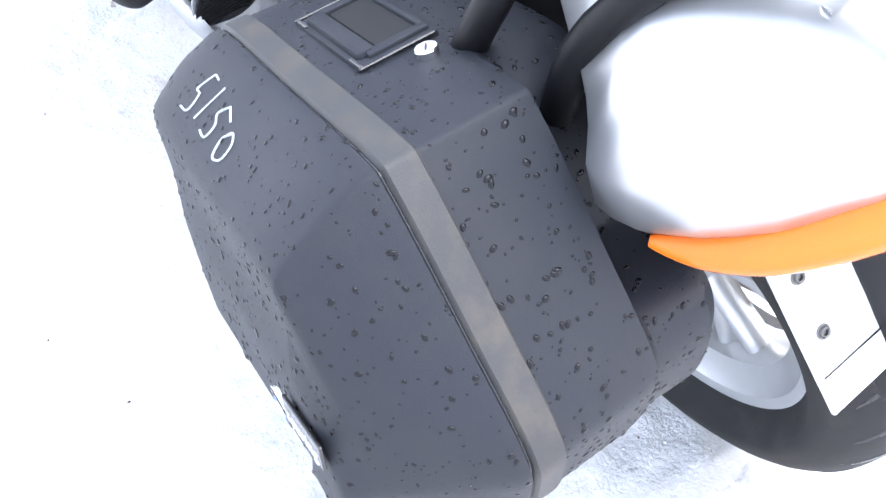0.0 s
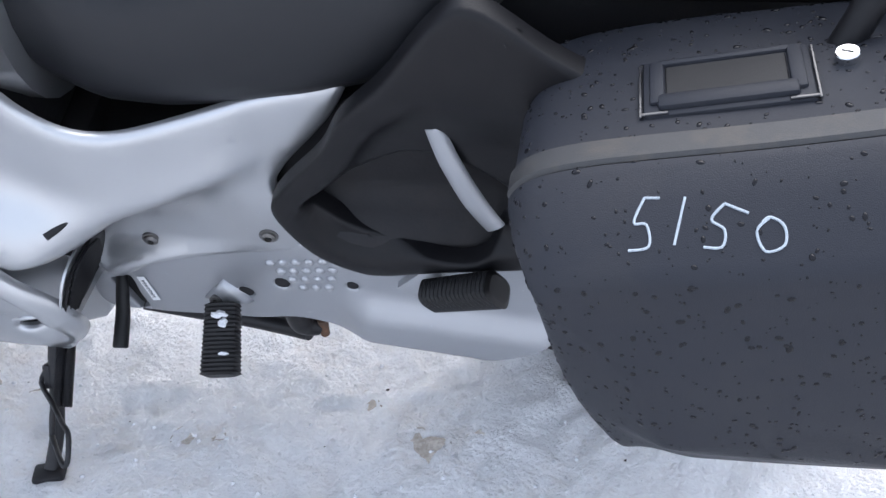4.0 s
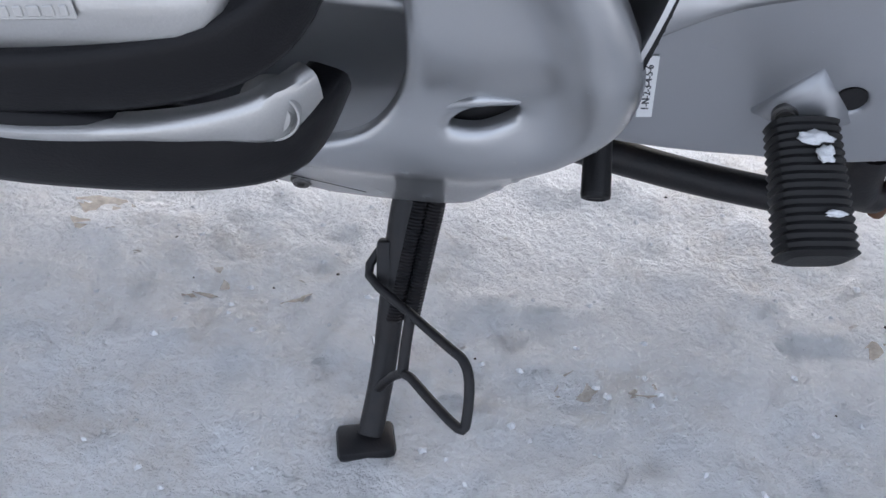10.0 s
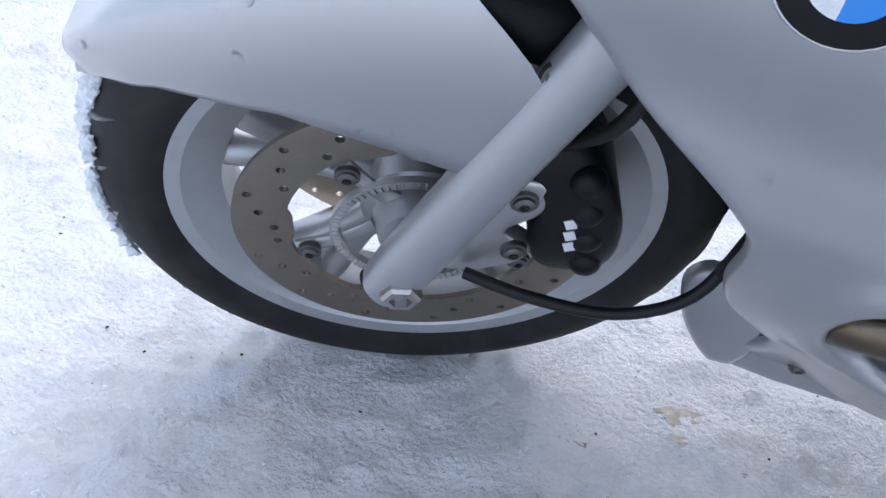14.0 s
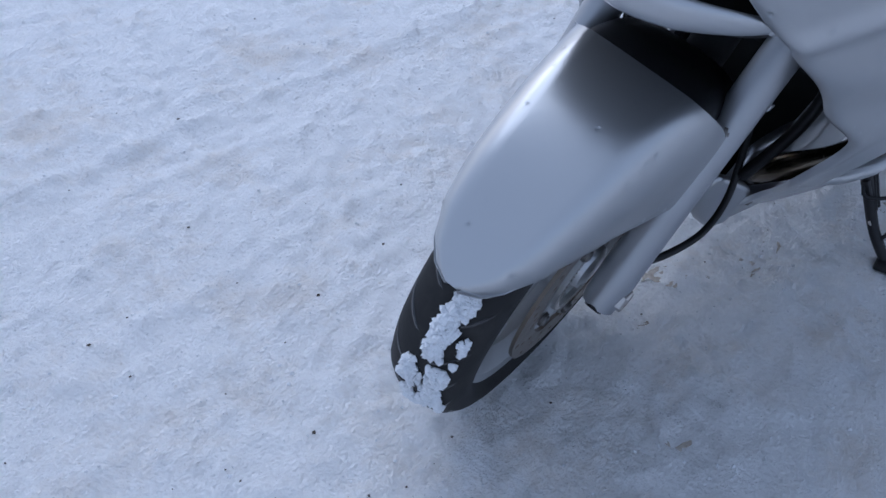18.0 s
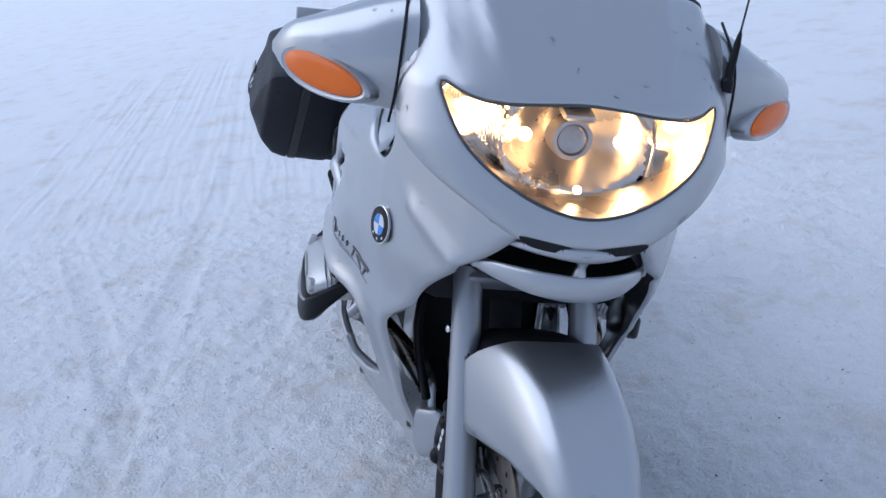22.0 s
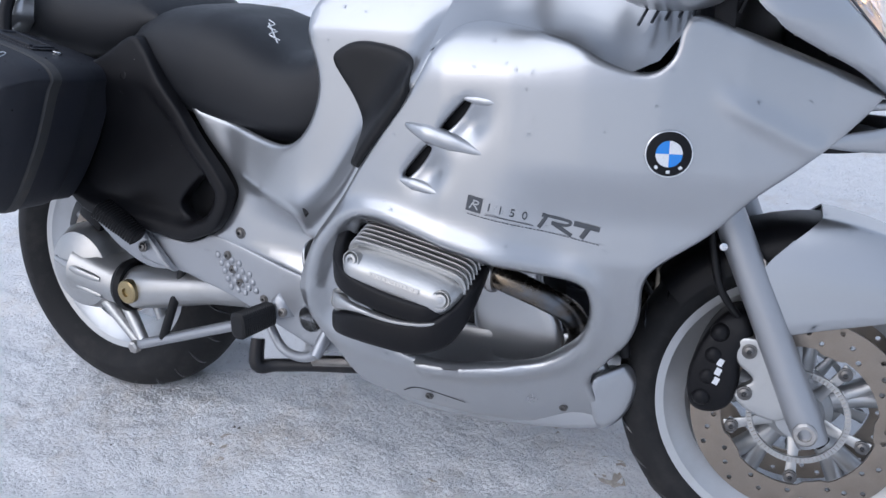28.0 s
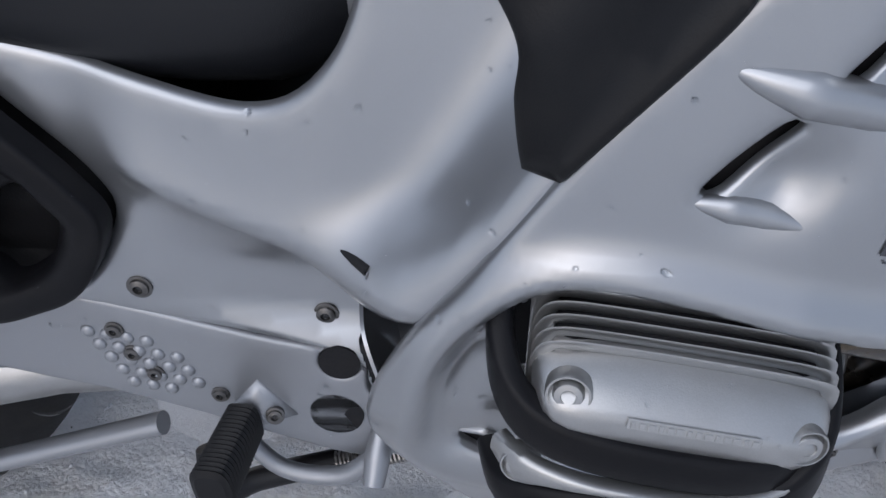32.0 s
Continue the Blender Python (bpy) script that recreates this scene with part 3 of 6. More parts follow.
def side_fairing(s):
    edge = [(x + (0.016 if s > 0 else 0.004) * ease((0.90 - x) / 0.15) * ease((0.62 - z) / 0.1), z) for x, z in FAIR]
    rim, cut = (RIM_HIGH, CUT_HIGH) if s > 0 else (RIM_LINE, CUT)
    f = sheet("side_fairing", edge, lambda x, z: skin_y(x, z, rim), SILVER, bike, [cut, *SLOTS, SCOOP], 0.0085, 0.005, 0.009, side=s, label="silver painted fairing with raindrops")
    # sculpted fins beside the two air slots
    for (x0, z0, x1, z1), r in (((0.935, 0.736, 1.065, 0.700), 0.015), ((0.922, 0.650, 1.0, 0.634), 0.010), ((1.03, 0.780, 1.09, 0.774), 0.007)):
        pts = [(x0 + (x1 - x0) * t, s * (fair_y(x0 + (x1 - x0) * t, z0 + (z1 - z0) * t) - 0.004), z0 + (z1 - z0) * t) for t in (0, 0.3, 0.6, 1)]
        tube("air_fin", pts, [r * 0.3, r, r * 0.9, r * 0.2], SILVER, f, n=14)
    for sl in SLOTS:
        c = np.mean(sl, 0)
        ang = math.degrees(math.atan2(sl[1][1] - sl[0][1], sl[1][0] - sl[0][0]))
        block("air_duct", (0.075, 0.004, 0.03), pose(c[0], s * (fair_y(*c) - 0.022), c[1], 0, -ang, 0), DARK, f, bevel=0.001)
    n = Vector((0.36, s * 1.0, 0.06)).normalized()
    roundel(Vector((1.314, s * (fair_y(1.314, 0.719) + 0.001), 0.719)) + n * 0.0032, n, 0.032, f, 0 if s > 0 else 180)
    # model mark: dark box, numerals, underline and an angular mark
    x0, x1 = (1.238, 1.06) if s > 0 else (1.04, 1.226)
    d = 1 if x1 > x0 else -1
    zat = lambda x: (0.638 if s > 0 else 0.63) - 0.19 * (x - 1.04)
    ang = math.degrees(math.atan(-0.19)) * d

    def at(x, z, off=0.0012):
        e = 0.01
        y = fair_y(x, z)
        tx = Vector((d, s * d * (fair_y(x + e, z) - fair_y(x - e, z)) / (2 * e), 0)).normalized()
        tz = Vector((0, s * (fair_y(x, z + e) - fair_y(x, z - e)) / (2 * e), 1)).normalized()
        nn = tx.cross(tz)
        if nn.y * s < 0:
            nn = -nn
        m = Matrix((tx, nn.cross(tx), nn)).transposed().to_4x4()
        return Matrix.Translation(Vector((x, s * y, z)) + nn * off) @ m @ pose(0, 0, 0, 0, 0, ang)

    bx = x0 + d * 0.011
    box = block("model_mark", (0.023, 0.023, 0.001), at(bx, zat(bx)), GREY_PRINT, f, "dark grey printed model mark", bevel=0.0003, seg=1)
    for pts in ([(-0.006, -0.007), (0.0, 0.006)], [(-0.002, 0.006), (0.006, 0.005), (0.005, 0.001), (-0.002, 0.0)], [(-0.001, 0.0), (0.007, -0.007)]):
        stroke("mark_stroke", pts, 0.0022, at(bx, zat(bx), 0.0018), SILVER, box, h=0.0004)
    for k, ch in enumerate("1150"):
        x = x0 + d * (0.033 + 0.0165 * k)
        words("numeral", ch, 0.017, at(x, zat(x) + 0.0005), GREY_PRINT, box)
    for a, b, dz in ((0.025, 0.098, -0.0105),):
        xm = x0 + d * (a + b) / 2
        block("underline", (b - a, 0.0011, 0.0006), at(xm, zat(xm) + dz), GREY_PRINT, box, bevel=0.0002, seg=1)
    for k in range(36):
        x = x0 + d * (0.002 + 0.0052 * k)
        block("small_print", (0.0026 + 0.001 * (k % 3), 0.0016, 0.0005), at(x, zat(x) - 0.0165), GREY_PRINT, box, bevel=0.0001, seg=1)
    for pts, w in (([(0.103, -0.012), (0.110, 0.006), (0.104, 0.008)], 0.006), ([(0.104, 0.008), (0.143, 0.007), (0.140, 0.0), (0.118, -0.001)], 0.0045),
                   ([(0.118, -0.001), (0.150, -0.013)], 0.006), ([(0.148, 0.006), (0.186, 0.006)], 0.0075), ([(0.170, 0.004), (0.163, -0.013)], 0.0075)):
        xm = x0 + d * np.mean([p[0] for p in pts])
        base = at(xm, zat(xm))
        stroke("mark_stroke", [(p[0] - abs(xm - x0), p[1]) for p in pts], w, base, GREY_PRINT, box, h=0.0006)
    # belly screws and pull-out marks
    for x, z in ((0.923, 0.249), (1.141, 0.246)):
        screw((x, s * fair_y(x, z), z), (0, s, -0.25), 0.006, f)
    stroke("seam", [(-0.05, -0.012), (-0.03, 0.004), (0.0, 0.005), (0.06, -0.002)], 0.002, at(0.93, 0.256, 0.0003), BLACK, f, h=0.0003)
    # small dark scoop behind the cylinder
    block("scoop_back", (0.075, 0.004, 0.06), pose(0.797, s * (skin_y(0.797, 0.384) - 0.017), 0.384, 0, 15, 0), DARK, f, bevel=0.001)
    tube("scoop_hood", [(0.82, s * (skin_y(0.82, 0.39) - 0.002), 0.390), (0.80, s * (skin_y(0.80, 0.401)), 0.401), (0.778, s * (skin_y(0.778, 0.398) - 0.002), 0.398)], [0.0015, 0.004, 0.002], SILVER, f, n=10)
    return f


def engine_core():
    core = block("engine_block", (0.36, 0.26, 0.34), pose(0.87, 0, 0.42), DARK, bike, "black engine block inside the fairing", 0.02)
    block("airbox", (0.62, 0.34, 0.26), pose(1.02, 0, 0.72), DARK, core, bevel=0.03)
    block("gearbox", (0.40, 0.24, 0.26), pose(0.60, 0, 0.44), DARK, core, bevel=0.03)
    block("front_cover", (0.05, 0.20, 0.16), pose(1.21, 0, 0.64, 0, -14, 0), DARK, core, bevel=0.02)
    block("oil_cooler", (0.05, 0.30, 0.16), pose(1.32, 0, 0.74, 0, -30, 0), DARK, core, bevel=0.01)
    block("tail_box", (0.50, 0.22, 0.20), pose(0.12, 0, 0.66), DARK, core, bevel=0.03)
    for s in (1, -1):
        sheet("belly_liner", [(0.80, 0.20), (0.80, 0.34), (1.0, 0.37), (1.16, 0.375), (1.20, 0.33), (1.22, 0.22), (1.0, 0.19)], lambda x, z: 0.135 + 0.25 * (0.36 - z) ** 2 - 0.14 * max(0, x - 1.0), SILVER, core, side=s, step=0.03)
        sheet("inner_panel", [(0.98, 0.32), (0.98, 0.53), (1.05, 0.525), (1.085, 0.50), (1.095, 0.44), (1.125, 0.395), (1.12, 0.33)], lambda x, z: 0.134 - 0.05 * max(0, x - 1.06), SILVER, core, side=s, step=0.02, label="silver inner panel beside the engine")
        tube("oil_line", [(1.16, s * 0.12, 0.62), (1.22, s * 0.15, 0.50), (1.24, s * 0.12, 0.36)], 0.009, BLACK, core)
    return core


def cylinder(s, dx, dz, tilt=9.5):
    """Boxer cylinder head: rounded valve cover with cooling fins, bolts and a black guard."""
    c = Vector((0.936 + dx, 0, 0.506 + dz))
    turn = pose(*c, 0, tilt, 0)

    def outline(hx, lo, hi, y, n=48, p=3.4):
        ring = []
        for j in range(n):
            t = 2 * math.pi * j / n
            u = hx * math.copysign(abs(math.cos(t)) ** (2 / p), math.cos(t))
            w = (lo + hi) / 2 + (hi - lo) / 2 * math.copysign(abs(math.sin(t)) ** (2 / p), math.sin(t))
            ring.append(turn @ Vector((u * (1 - 0.10 * max(0, -w / 0.06)), s * y, w)))
        return ring

    cover = loft("valve_cover", [outline(0.102, -0.052, 0.030, 0.215), outline(0.105, -0.054, 0.026, 0.262), outline(0.106, -0.054, 0.020, 0.292), outline(0.106, -0.053, 0.017, 0.306), outline(0.105, -0.051, 0.013, 0.317),
                                 outline(0.102, -0.048, 0.008, 0.328), outline(0.098, -0.045, 0.002, 0.337), outline(0.091, -0.041, -0.003, 0.3425), outline(0.080, -0.036, -0.006, 0.3455), outline(0.06, -0.030, -0.012, 0.347)], CAST, bike, "cast aluminium cylinder head cover", sharp=60)
    # Dark bed puts the shade of deep gaps, with some dirt, into colour.
    loft("fin_bed", [outline(0.098, -0.05, 0.054, 0.20), outline(0.099, -0.05, 0.046, 0.246), outline(0.099, -0.05, 0.034, 0.275), outline(0.098, -0.05, 0.020, 0.300)], DARK, cover, "dark bed between the fins, depth shade and dirt in its colour", sharp=60)
    for k in range(12):
        f = k / 11
        y, z = 0.218 + 0.093 * f, 0.060 - 0.041 * f ** 1.25
        pts = [turn @ Vector((u, s * (y - back), z - low)) for u, back, low in ((-0.098, 0.008, 0.062), (-0.101, 0.005, 0.032), (-0.099, 0.003, 0.012), (-0.088, 0.0, 0.002), (-0.04, 0, 0), (0.04, 0, 0), (0.088, 0, 0.002), (0.099, 0.003, 0.012), (0.101, 0.005, 0.032), (0.098, 0.008, 0.062))]
        if s > 0 and 3 < k < 10:
            for piece in (pts[:4] + [turn @ Vector((-0.079, s * y, z))], [turn @ Vector((-0.037, s * y, z))] + pts[5:]):
                ribbon("cooling_fin", piece, [0.0010], 0.0062, CAST, cover, up=(0, s * 0.93, -0.37), smooth=3, n=8)
        else:
            ribbon("cooling_fin", pts, [0.0010], 0.0062, CAST, cover, up=(0, s * 0.93, -0.37), smooth=3, n=8)
    for x, z, y, r in ((0.083, -0.013, 0.3395, 0.0145), (-0.081, -0.003, 0.3365, 0.0155), (-0.098, -0.082, 0.333, 0.0140)):
        m = turn @ facing((x, s * y, z), (0.16 if x > 0 else -0.14, s, 0.16))
        turned("bolt_cup", [(r * 1.05, -0.010), (r * 1.03, 0.001), (r * 0.98, 0.003), (r * 0.90, 0.003), (r * 0.84, -0.003), (r * 0.78, -0.008), (0.0002, -0.0085)], m, CAST, cover, n=32)
        turned("cover_bolt", [(0.0108, -0.012), (0.0108, 0.001), (0.0095, 0.0035), (0.0055, 0.004), (0.0046, -0.002), (0.0002, -0.0025)], m, CAST, cover, n=24)
        turned("bolt_socket", [(0.0045, -0.0022), (0.0002, -0.0021)], m, DARK, cover, n=6)
    rail = block("cast_lettering_frame", (0.090, 0.0012, 0.0085), turn @ pose(0.004, s * 0.3478, -0.0095, 14 * s, 0, 0), CAST, cover, "raised plate with worn cast lettering", bevel=0.0005, seg=1)
    for k in range(14):
        block("cast_bar", (0.0034 + 0.001 * (k % 3), 0.0016, 0.0045), turn @ pose(-0.037 + 0.0063 * k, s * 0.3486, -0.0095, 14 * s, 0, 0), CAST, rail, bevel=0.0004, seg=1)
    # black protector: two broad bands below the cover with a bright strip between
    place = lambda line: [turn @ Vector((x, s * y, z)) for x, y, z in line]
    guard = ribbon("cylinder_guard", place([(-0.126, 0.235, 0.052), (-0.130, 0.262, 0.024), (-0.128, 0.290, -0.004), (-0.114, 0.318, -0.028), (-0.085, 0.336, -0.041), (-0.03, 0.344, -0.046), (0.04, 0.344, -0.045), (0.076, 0.334, -0.040), (0.090, 0.312, -0.034)]),
                   [0.012, 0.015, 0.017, 0.018, 0.018, 0.017, 0.015, 0.010], 0.010, BLACK, bike, "black plastic cylinder guard", power=0.5)
    ribbon("lower_bar", place([(x, y, z + (0.010 if s > 0 and z < -0.05 else 0.0)) for x, y, z in [(0.102, 0.25, 0.020), (0.107, 0.285, -0.008), (0.104, 0.316, -0.038), (0.086, 0.336, -0.068), (0.045, 0.345, -0.088), (-0.02, 0.346, -0.098), (-0.07, 0.338, -0.110), (-0.100, 0.320, -0.119), (-0.114, 0.285, -0.114)]]),
           [0.010, 0.014, 0.019, 0.024, 0.026, 0.025, 0.021, 0.017, 0.009], 0.012, BLACK, guard, "black plastic lower guard bar", power=0.5)
    ribbon("head_flange", place([(0.096, 0.322, -0.030), (0.078, 0.343, -0.052), (0.02, 0.3535, -0.066), (-0.045, 0.351, -0.071), (-0.080, 0.343, -0.076), (-0.100, 0.332, -0.081), (-0.114, 0.314, -0.080)]), [0.002, 0.0028, 0.003, 0.004, 0.009, 0.016, 0.011], 0.007, CAST, cover, "cast lower flange of the cylinder head", n=12)
    barrel = lathe("cylinder_barrel", [(0.05 + (0.012 if k % 2 else 0), s * (0.12 + 0.008 * k)) for k in range(13)], c, CAST, cover, n=32)
    if s > 0:
        m = turn @ facing((-0.058, 0.292, 0.034), (0, 0.62, 0.78))
        cap = turned("oil_filler_cap", [(0.0172, -0.014), (0.0172, 0.003), (0.0155, 0.0060), (0.0130, 0.0060), (0.0122, 0.0048), (0.0002, 0.0048)], m, CAST, cover, "oil filler cap with round badge", n=30)
        turned("cap_disc", [(0.0112, 0.0042), (0.0112, 0.0056), (0.0002, 0.0057)], m, BLACK_ENAMEL, cap, n=28)
        for q in range(4):
            a0 = q * math.pi / 2
            for_h = lambda h: [m @ Vector((0, 0, h))] + [m @ Vector((0.0064 * math.cos(a0 + k * math.pi / 12), 0.0064 * math.sin(a0 + k * math.pi / 12), h)) for k in range(7)]
            loft("cap_quarter", [for_h(0.006), for_h(0.0075)], BLUE if q % 2 else WHITE, cap)
    run = [(1.011, 0.215, 0.504), (1.071, 0.222, 0.490), (1.131, 0.205, 0.465), (1.161, 0.165, 0.430), (1.161, 0.12, 0.370), (1.116, 0.09, 0.300)] if s < 0 else [
        (1.060, 0.226, 0.478), (1.108, 0.230, 0.462), (1.150, 0.220, 0.450), (1.190, 0.195, 0.425), (1.200, 0.150, 0.380), (1.165, 0.10, 0.300)]
    pipe = tube("exhaust_pipe", [(x, s * y, z) for x, y, z in run], [0.021, 0.0205, 0.020, 0.020, 0.020, 0.020], HEAT, bike, "heat-tinted steel exhaust pipe", n=18)
    nut = Vector((run[1][0], s * run[1][1], run[1][2])).lerp(Vector((run[0][0], s * run[0][1], run[0][2])), 0.4)
    lathe("pipe_flange", [(0.028, -0.006), (0.03, 0.0), (0.028, 0.006)], nut, STEEL, pipe, axis="x", n=24)
    return cover


def wheel(cx, cz, R, half, rim_r, crown, name, label, discs):
    """A cast wheel: rim, five forked spokes, hub, tyre with grooves, brake discs."""
    c = Vector((cx, 0, cz))
    rw = min(half * 0.80, 0.062)
    prof = [(rim_r - 0.045, -rw * 0.55), (rim_r - 0.022, -rw * 0.75), (rim_r - 0.012, -rw * 0.93), (rim_r + 0.004, -rw), (rim_r + 0.006, -rw * 0.93), (rim_r - 0.004, -rw * 0.8), (rim_r - 0.03, -rw * 0.35),
            (rim_r - 0.03, rw * 0.35), (rim_r - 0.004, rw * 0.8), (rim_r + 0.006, rw * 0.93), (rim_r + 0.004, rw), (rim_r - 0.012, rw * 0.93), (rim_r - 0.022, rw * 0.75), (rim_r - 0.045, rw * 0.55), (rim_r - 0.05, 0)]
    rim = lathe(name, prof, c, RIM, bike, label, 80, closed=True, sharp=28)
    tp = []
    for k in range(25):
        a = math.pi * (k / 24) - math.pi / 2
        y, r = half * math.sin(a), (R - crown) + crown * max(0.0, math.cos(a)) ** 0.75
        tp.append((max(r, rim_r - 0.004), y))
    tyre = lathe("tyre", tp + [(rim_r + 0.002, rw), (rim_r - 0.006, rw * 0.87), (rim_r - 0.006, -rw * 0.87), (rim_r + 0.002, -rw)], c, RUBBER, rim, "black rubber tyre with curved grooves", 96, closed=True, sharp=60)
    for k in range(26):
        t0 = 2 * math.pi * k / 26
        for e in (1, -1):
            pts = []
            for j in range(6):
                a = (0.12 + 0.95 * j / 5)
                y, r = half * math.sin(a), (R - crown) + crown * math.cos(a) ** 0.75 - 0.0020
                t = t0 + e * 0.06 + 0.16 * (j / 5) ** 1.4
                pts.append(c + Vector((r * math.cos(t), e * y, r * math.sin(t))))
            tube("tread_groove", pts, [0.0008, 0.0030, 0.0036, 0.0036, 0.0030, 0.0008], BLACK_ENAMEL, tyre, n=6, smooth=2)
    hub = lathe("hub", [(0.02, -0.075), (0.034, -0.07), (0.04, -0.045), (0.052, -0.035), (0.052, 0.035), (0.04, 0.045), (0.034, 0.07), (0.02, 0.075)], c, RIM, rim, n=36)
    for k in range(5):
        t = 2 * math.pi * k / 5 + 0.35
        for e in (-0.16, 0.16):
            p0 = c + Vector((0.045 * math.cos(t), 0, 0.045 * math.sin(t)))
            p1 = c + Vector((0.10 * math.cos(t + e * 0.5), 0, 0.10 * math.sin(t + e * 0.5)))
            p2 = c + Vector(((rim_r - 0.035) * math.cos(t + e), 0, (rim_r - 0.035) * math.sin(t + e)))
            tube("spoke", [p0, p1, p2], [0.020, 0.0155, 0.016], RIM, rim, n=12, flat=1.3)
    for s, r_out, r_in, y in discs:
        holes, n = [], 0
        for k in range(40):
            t = 2 * math.pi * k / 40
            rr = r_in + (r_out - r_in) * (0.22 + 0.28 * (k % 3))
            holes.append([(rr * math.cos(t) + 0.0042 * math.cos(a), rr * math.sin(t) + 0.0042 * math.sin(a)) for a in (math.pi / 4 * j for j in range(8))])
        outer = [(r_out * math.cos(2 * math.pi * k / 90), r_out * math.sin(2 * math.pi * k / 90)) for k in range(90)]
        inside = [((r_in - (0.006 if math.cos(5 * a) > 0.6 else 0)) * math.cos(a), (r_in - (0.006 if math.cos(5 * a) > 0.6 else 0)) * math.sin(a)) for a in (2 * math.pi * k / 60 for k in range(60))]
        disc = sheet("brake_disc", outer, lambda u, v: y, DISC, rim, [inside, *holes], 0.014, 0.0055, 0.0008, side=s, smooth=0, label="drilled steel brake disc with brown tarnish")
        disc.location = c
        carrier = lathe("disc_carrier", [(0.068, s * (y - 0.006)), (0.077, s * (y - 0.006)), (0.077, s * (y + 0.001)), (0.068, s * (y + 0.001))], c, CAST, rim, n=60, closed=True)
        for k in range(72):
            t = 2 * math.pi * k / 72
            block("ring_tooth", (0.006, 0.003, 0.0016), pose(cx + 0.072 * math.cos(t), s * (y + 0.0015), cz + 0.072 * math.sin(t), 0, -math.degrees(t), 0), STEEL, carrier, bevel=0.0004, seg=1)
        for k in range(5):
            t = 2 * math.pi * k / 5 + 0.95
            d = Vector((math.cos(t), 0, math.sin(t)))
            ribbon("carrier_arm", [c + d * 0.040 + Vector((0, s * (y - 0.016), 0)), c + d * 0.075 + Vector((0, s * (y - 0.008), 0)), c + d * (r_in - 0.004) + Vector((0, s * (y - 0.004), 0))], [0.011, 0.0075, 0.010], 0.0035, CAST, carrier, up=d.cross(Vector((0, 1, 0))), smooth=3, n=10)
            screw(c + d * (r_in - 0.015) + Vector((0, s * (y + 0.003), 0)), (0, s, 0), 0.008, carrier)
    return rim


# The handlebar stands turned a little to the bike's left: wheel, fork, calipers and mudguard swing about the steering axis.
RAKE = Vector((-0.421, 0, 0.907))
STEER = Matrix.Translation((1.487, 0, 0.287)) @ Matrix.Rotation(radians(7.0), 4, RAKE) @ Matrix.Translation((-1.487, 0, -0.287))


def fork():
    for s in (1, -1):
        a, b = Vector((1.513, s * 0.106, 0.285)), Vector((1.29, s * 0.106, 0.765))
        d = (b - a).normalized()
        leg = tube("fork_leg", [a - d * 0.02, a + d * 0.03, a + d * 0.12, b], [0.024, 0.027, 0.0255, 0.024], FRAME_SILVER, bike, "silver fork leg", n=22, smooth=4)
        turned("axle_bolt", [(0.018, -0.02), (0.018, 0.004), (0.015, 0.007), (0.0102, 0.007), (0.0098, -0.006), (0.0002, -0.006)], facing((1.508, s * 0.130, 0.288), (0, s, 0)), STEEL, leg, n=6 if s > 0 else 22)
        turned("drain_hole", [(0.013, -0.012), (0.013, 0.003), (0.009, 0.004), (0.008, -0.008), (0.0002, -0.008)], facing(a - d * 0.012 + Vector((0.016, 0, -0.004)), (0.75, 0, -0.65)), DARK, leg, n=18)
        # caliper bracket and black four-piston caliper
        br = sheet("caliper_bracket", [(1.50, 0.33), (1.47, 0.385), (1.43, 0.415), (1.395, 0.41), (1.40, 0.375), (1.425, 0.35), (1.40, 0.325), (1.42, 0.30), (1.47, 0.29)], lambda x, z: 0.104, CAST, leg, side=s, thick=0.014, roll=0.005)
        cal = sheet("brake_caliper", [(1.335, 0.29), (1.328, 0.345), (1.345, 0.405), (1.372, 0.445), (1.405, 0.452), (1.418, 0.42), (1.402, 0.385), (1.405, 0.335), (1.392, 0.295), (1.362, 0.278)],
                    lambda x, z: 0.108 - 0.02 * abs((z - 0.36) / 0.09) ** 3, BLACK, bike, side=s, thick=0.06, roll=0.014, label="black brake caliper with white bars")
        for z in (0.328, 0.396):
            screw((1.416, s * 0.107, z), (0, s, 0), 0.0085, cal)
        for k in range(3):
            block("white_bar", (0.009, 0.001, 0.012), pose(1.376 - 0.002 * k, s * 0.1085, 0.372 - 0.0155 * k, 0, 20, 0), WHITE, cal, bevel=0.0002, seg=1)
        for k in range(4):
            ellipsoid("piston_cap", pose(1.352 + 0.006 * k, s * 0.10, 0.31 + 0.036 * k), (0.015, 0.014, 0.015), BLACK, cal)
        tube("brake_hose", [(1.395, s * 0.085, 0.44), (1.36, s * 0.11, 0.50), (1.34, s * 0.10, 0.60), (1.33, s * 0.07, 0.72)], 0.006, PEG_RUBBER, cal)
        turned("reflector_pin", [(0.006, 0), (0.006, 0.012), (0.003, 0.013)], facing((1.36, s * 0.12, 0.56), (0.3, s, 0)), CHROME, leg, n=12)
    tube("sensor_cable", [(1.455, 0.112, 0.30), (1.40, 0.135, 0.302), (1.33, 0.15, 0.306), (1.27, 0.145, 0.332), (1.235, 0.12, 0.395), (1.20, 0.09, 0.46)], 0.0055, PEG_RUBBER, bike, "black rubber cable")
    block("fork_bridge", (0.05, 0.23, 0.03), pose(1.345, 0, 0.655, 0, 25, 0), FRAME_SILVER, bike, "silver fork bridge", 0.008)
    tube("suspension_strut", [(1.20, 0, 0.70), (1.30, 0, 0.45)], 0.03, DARK, bike)


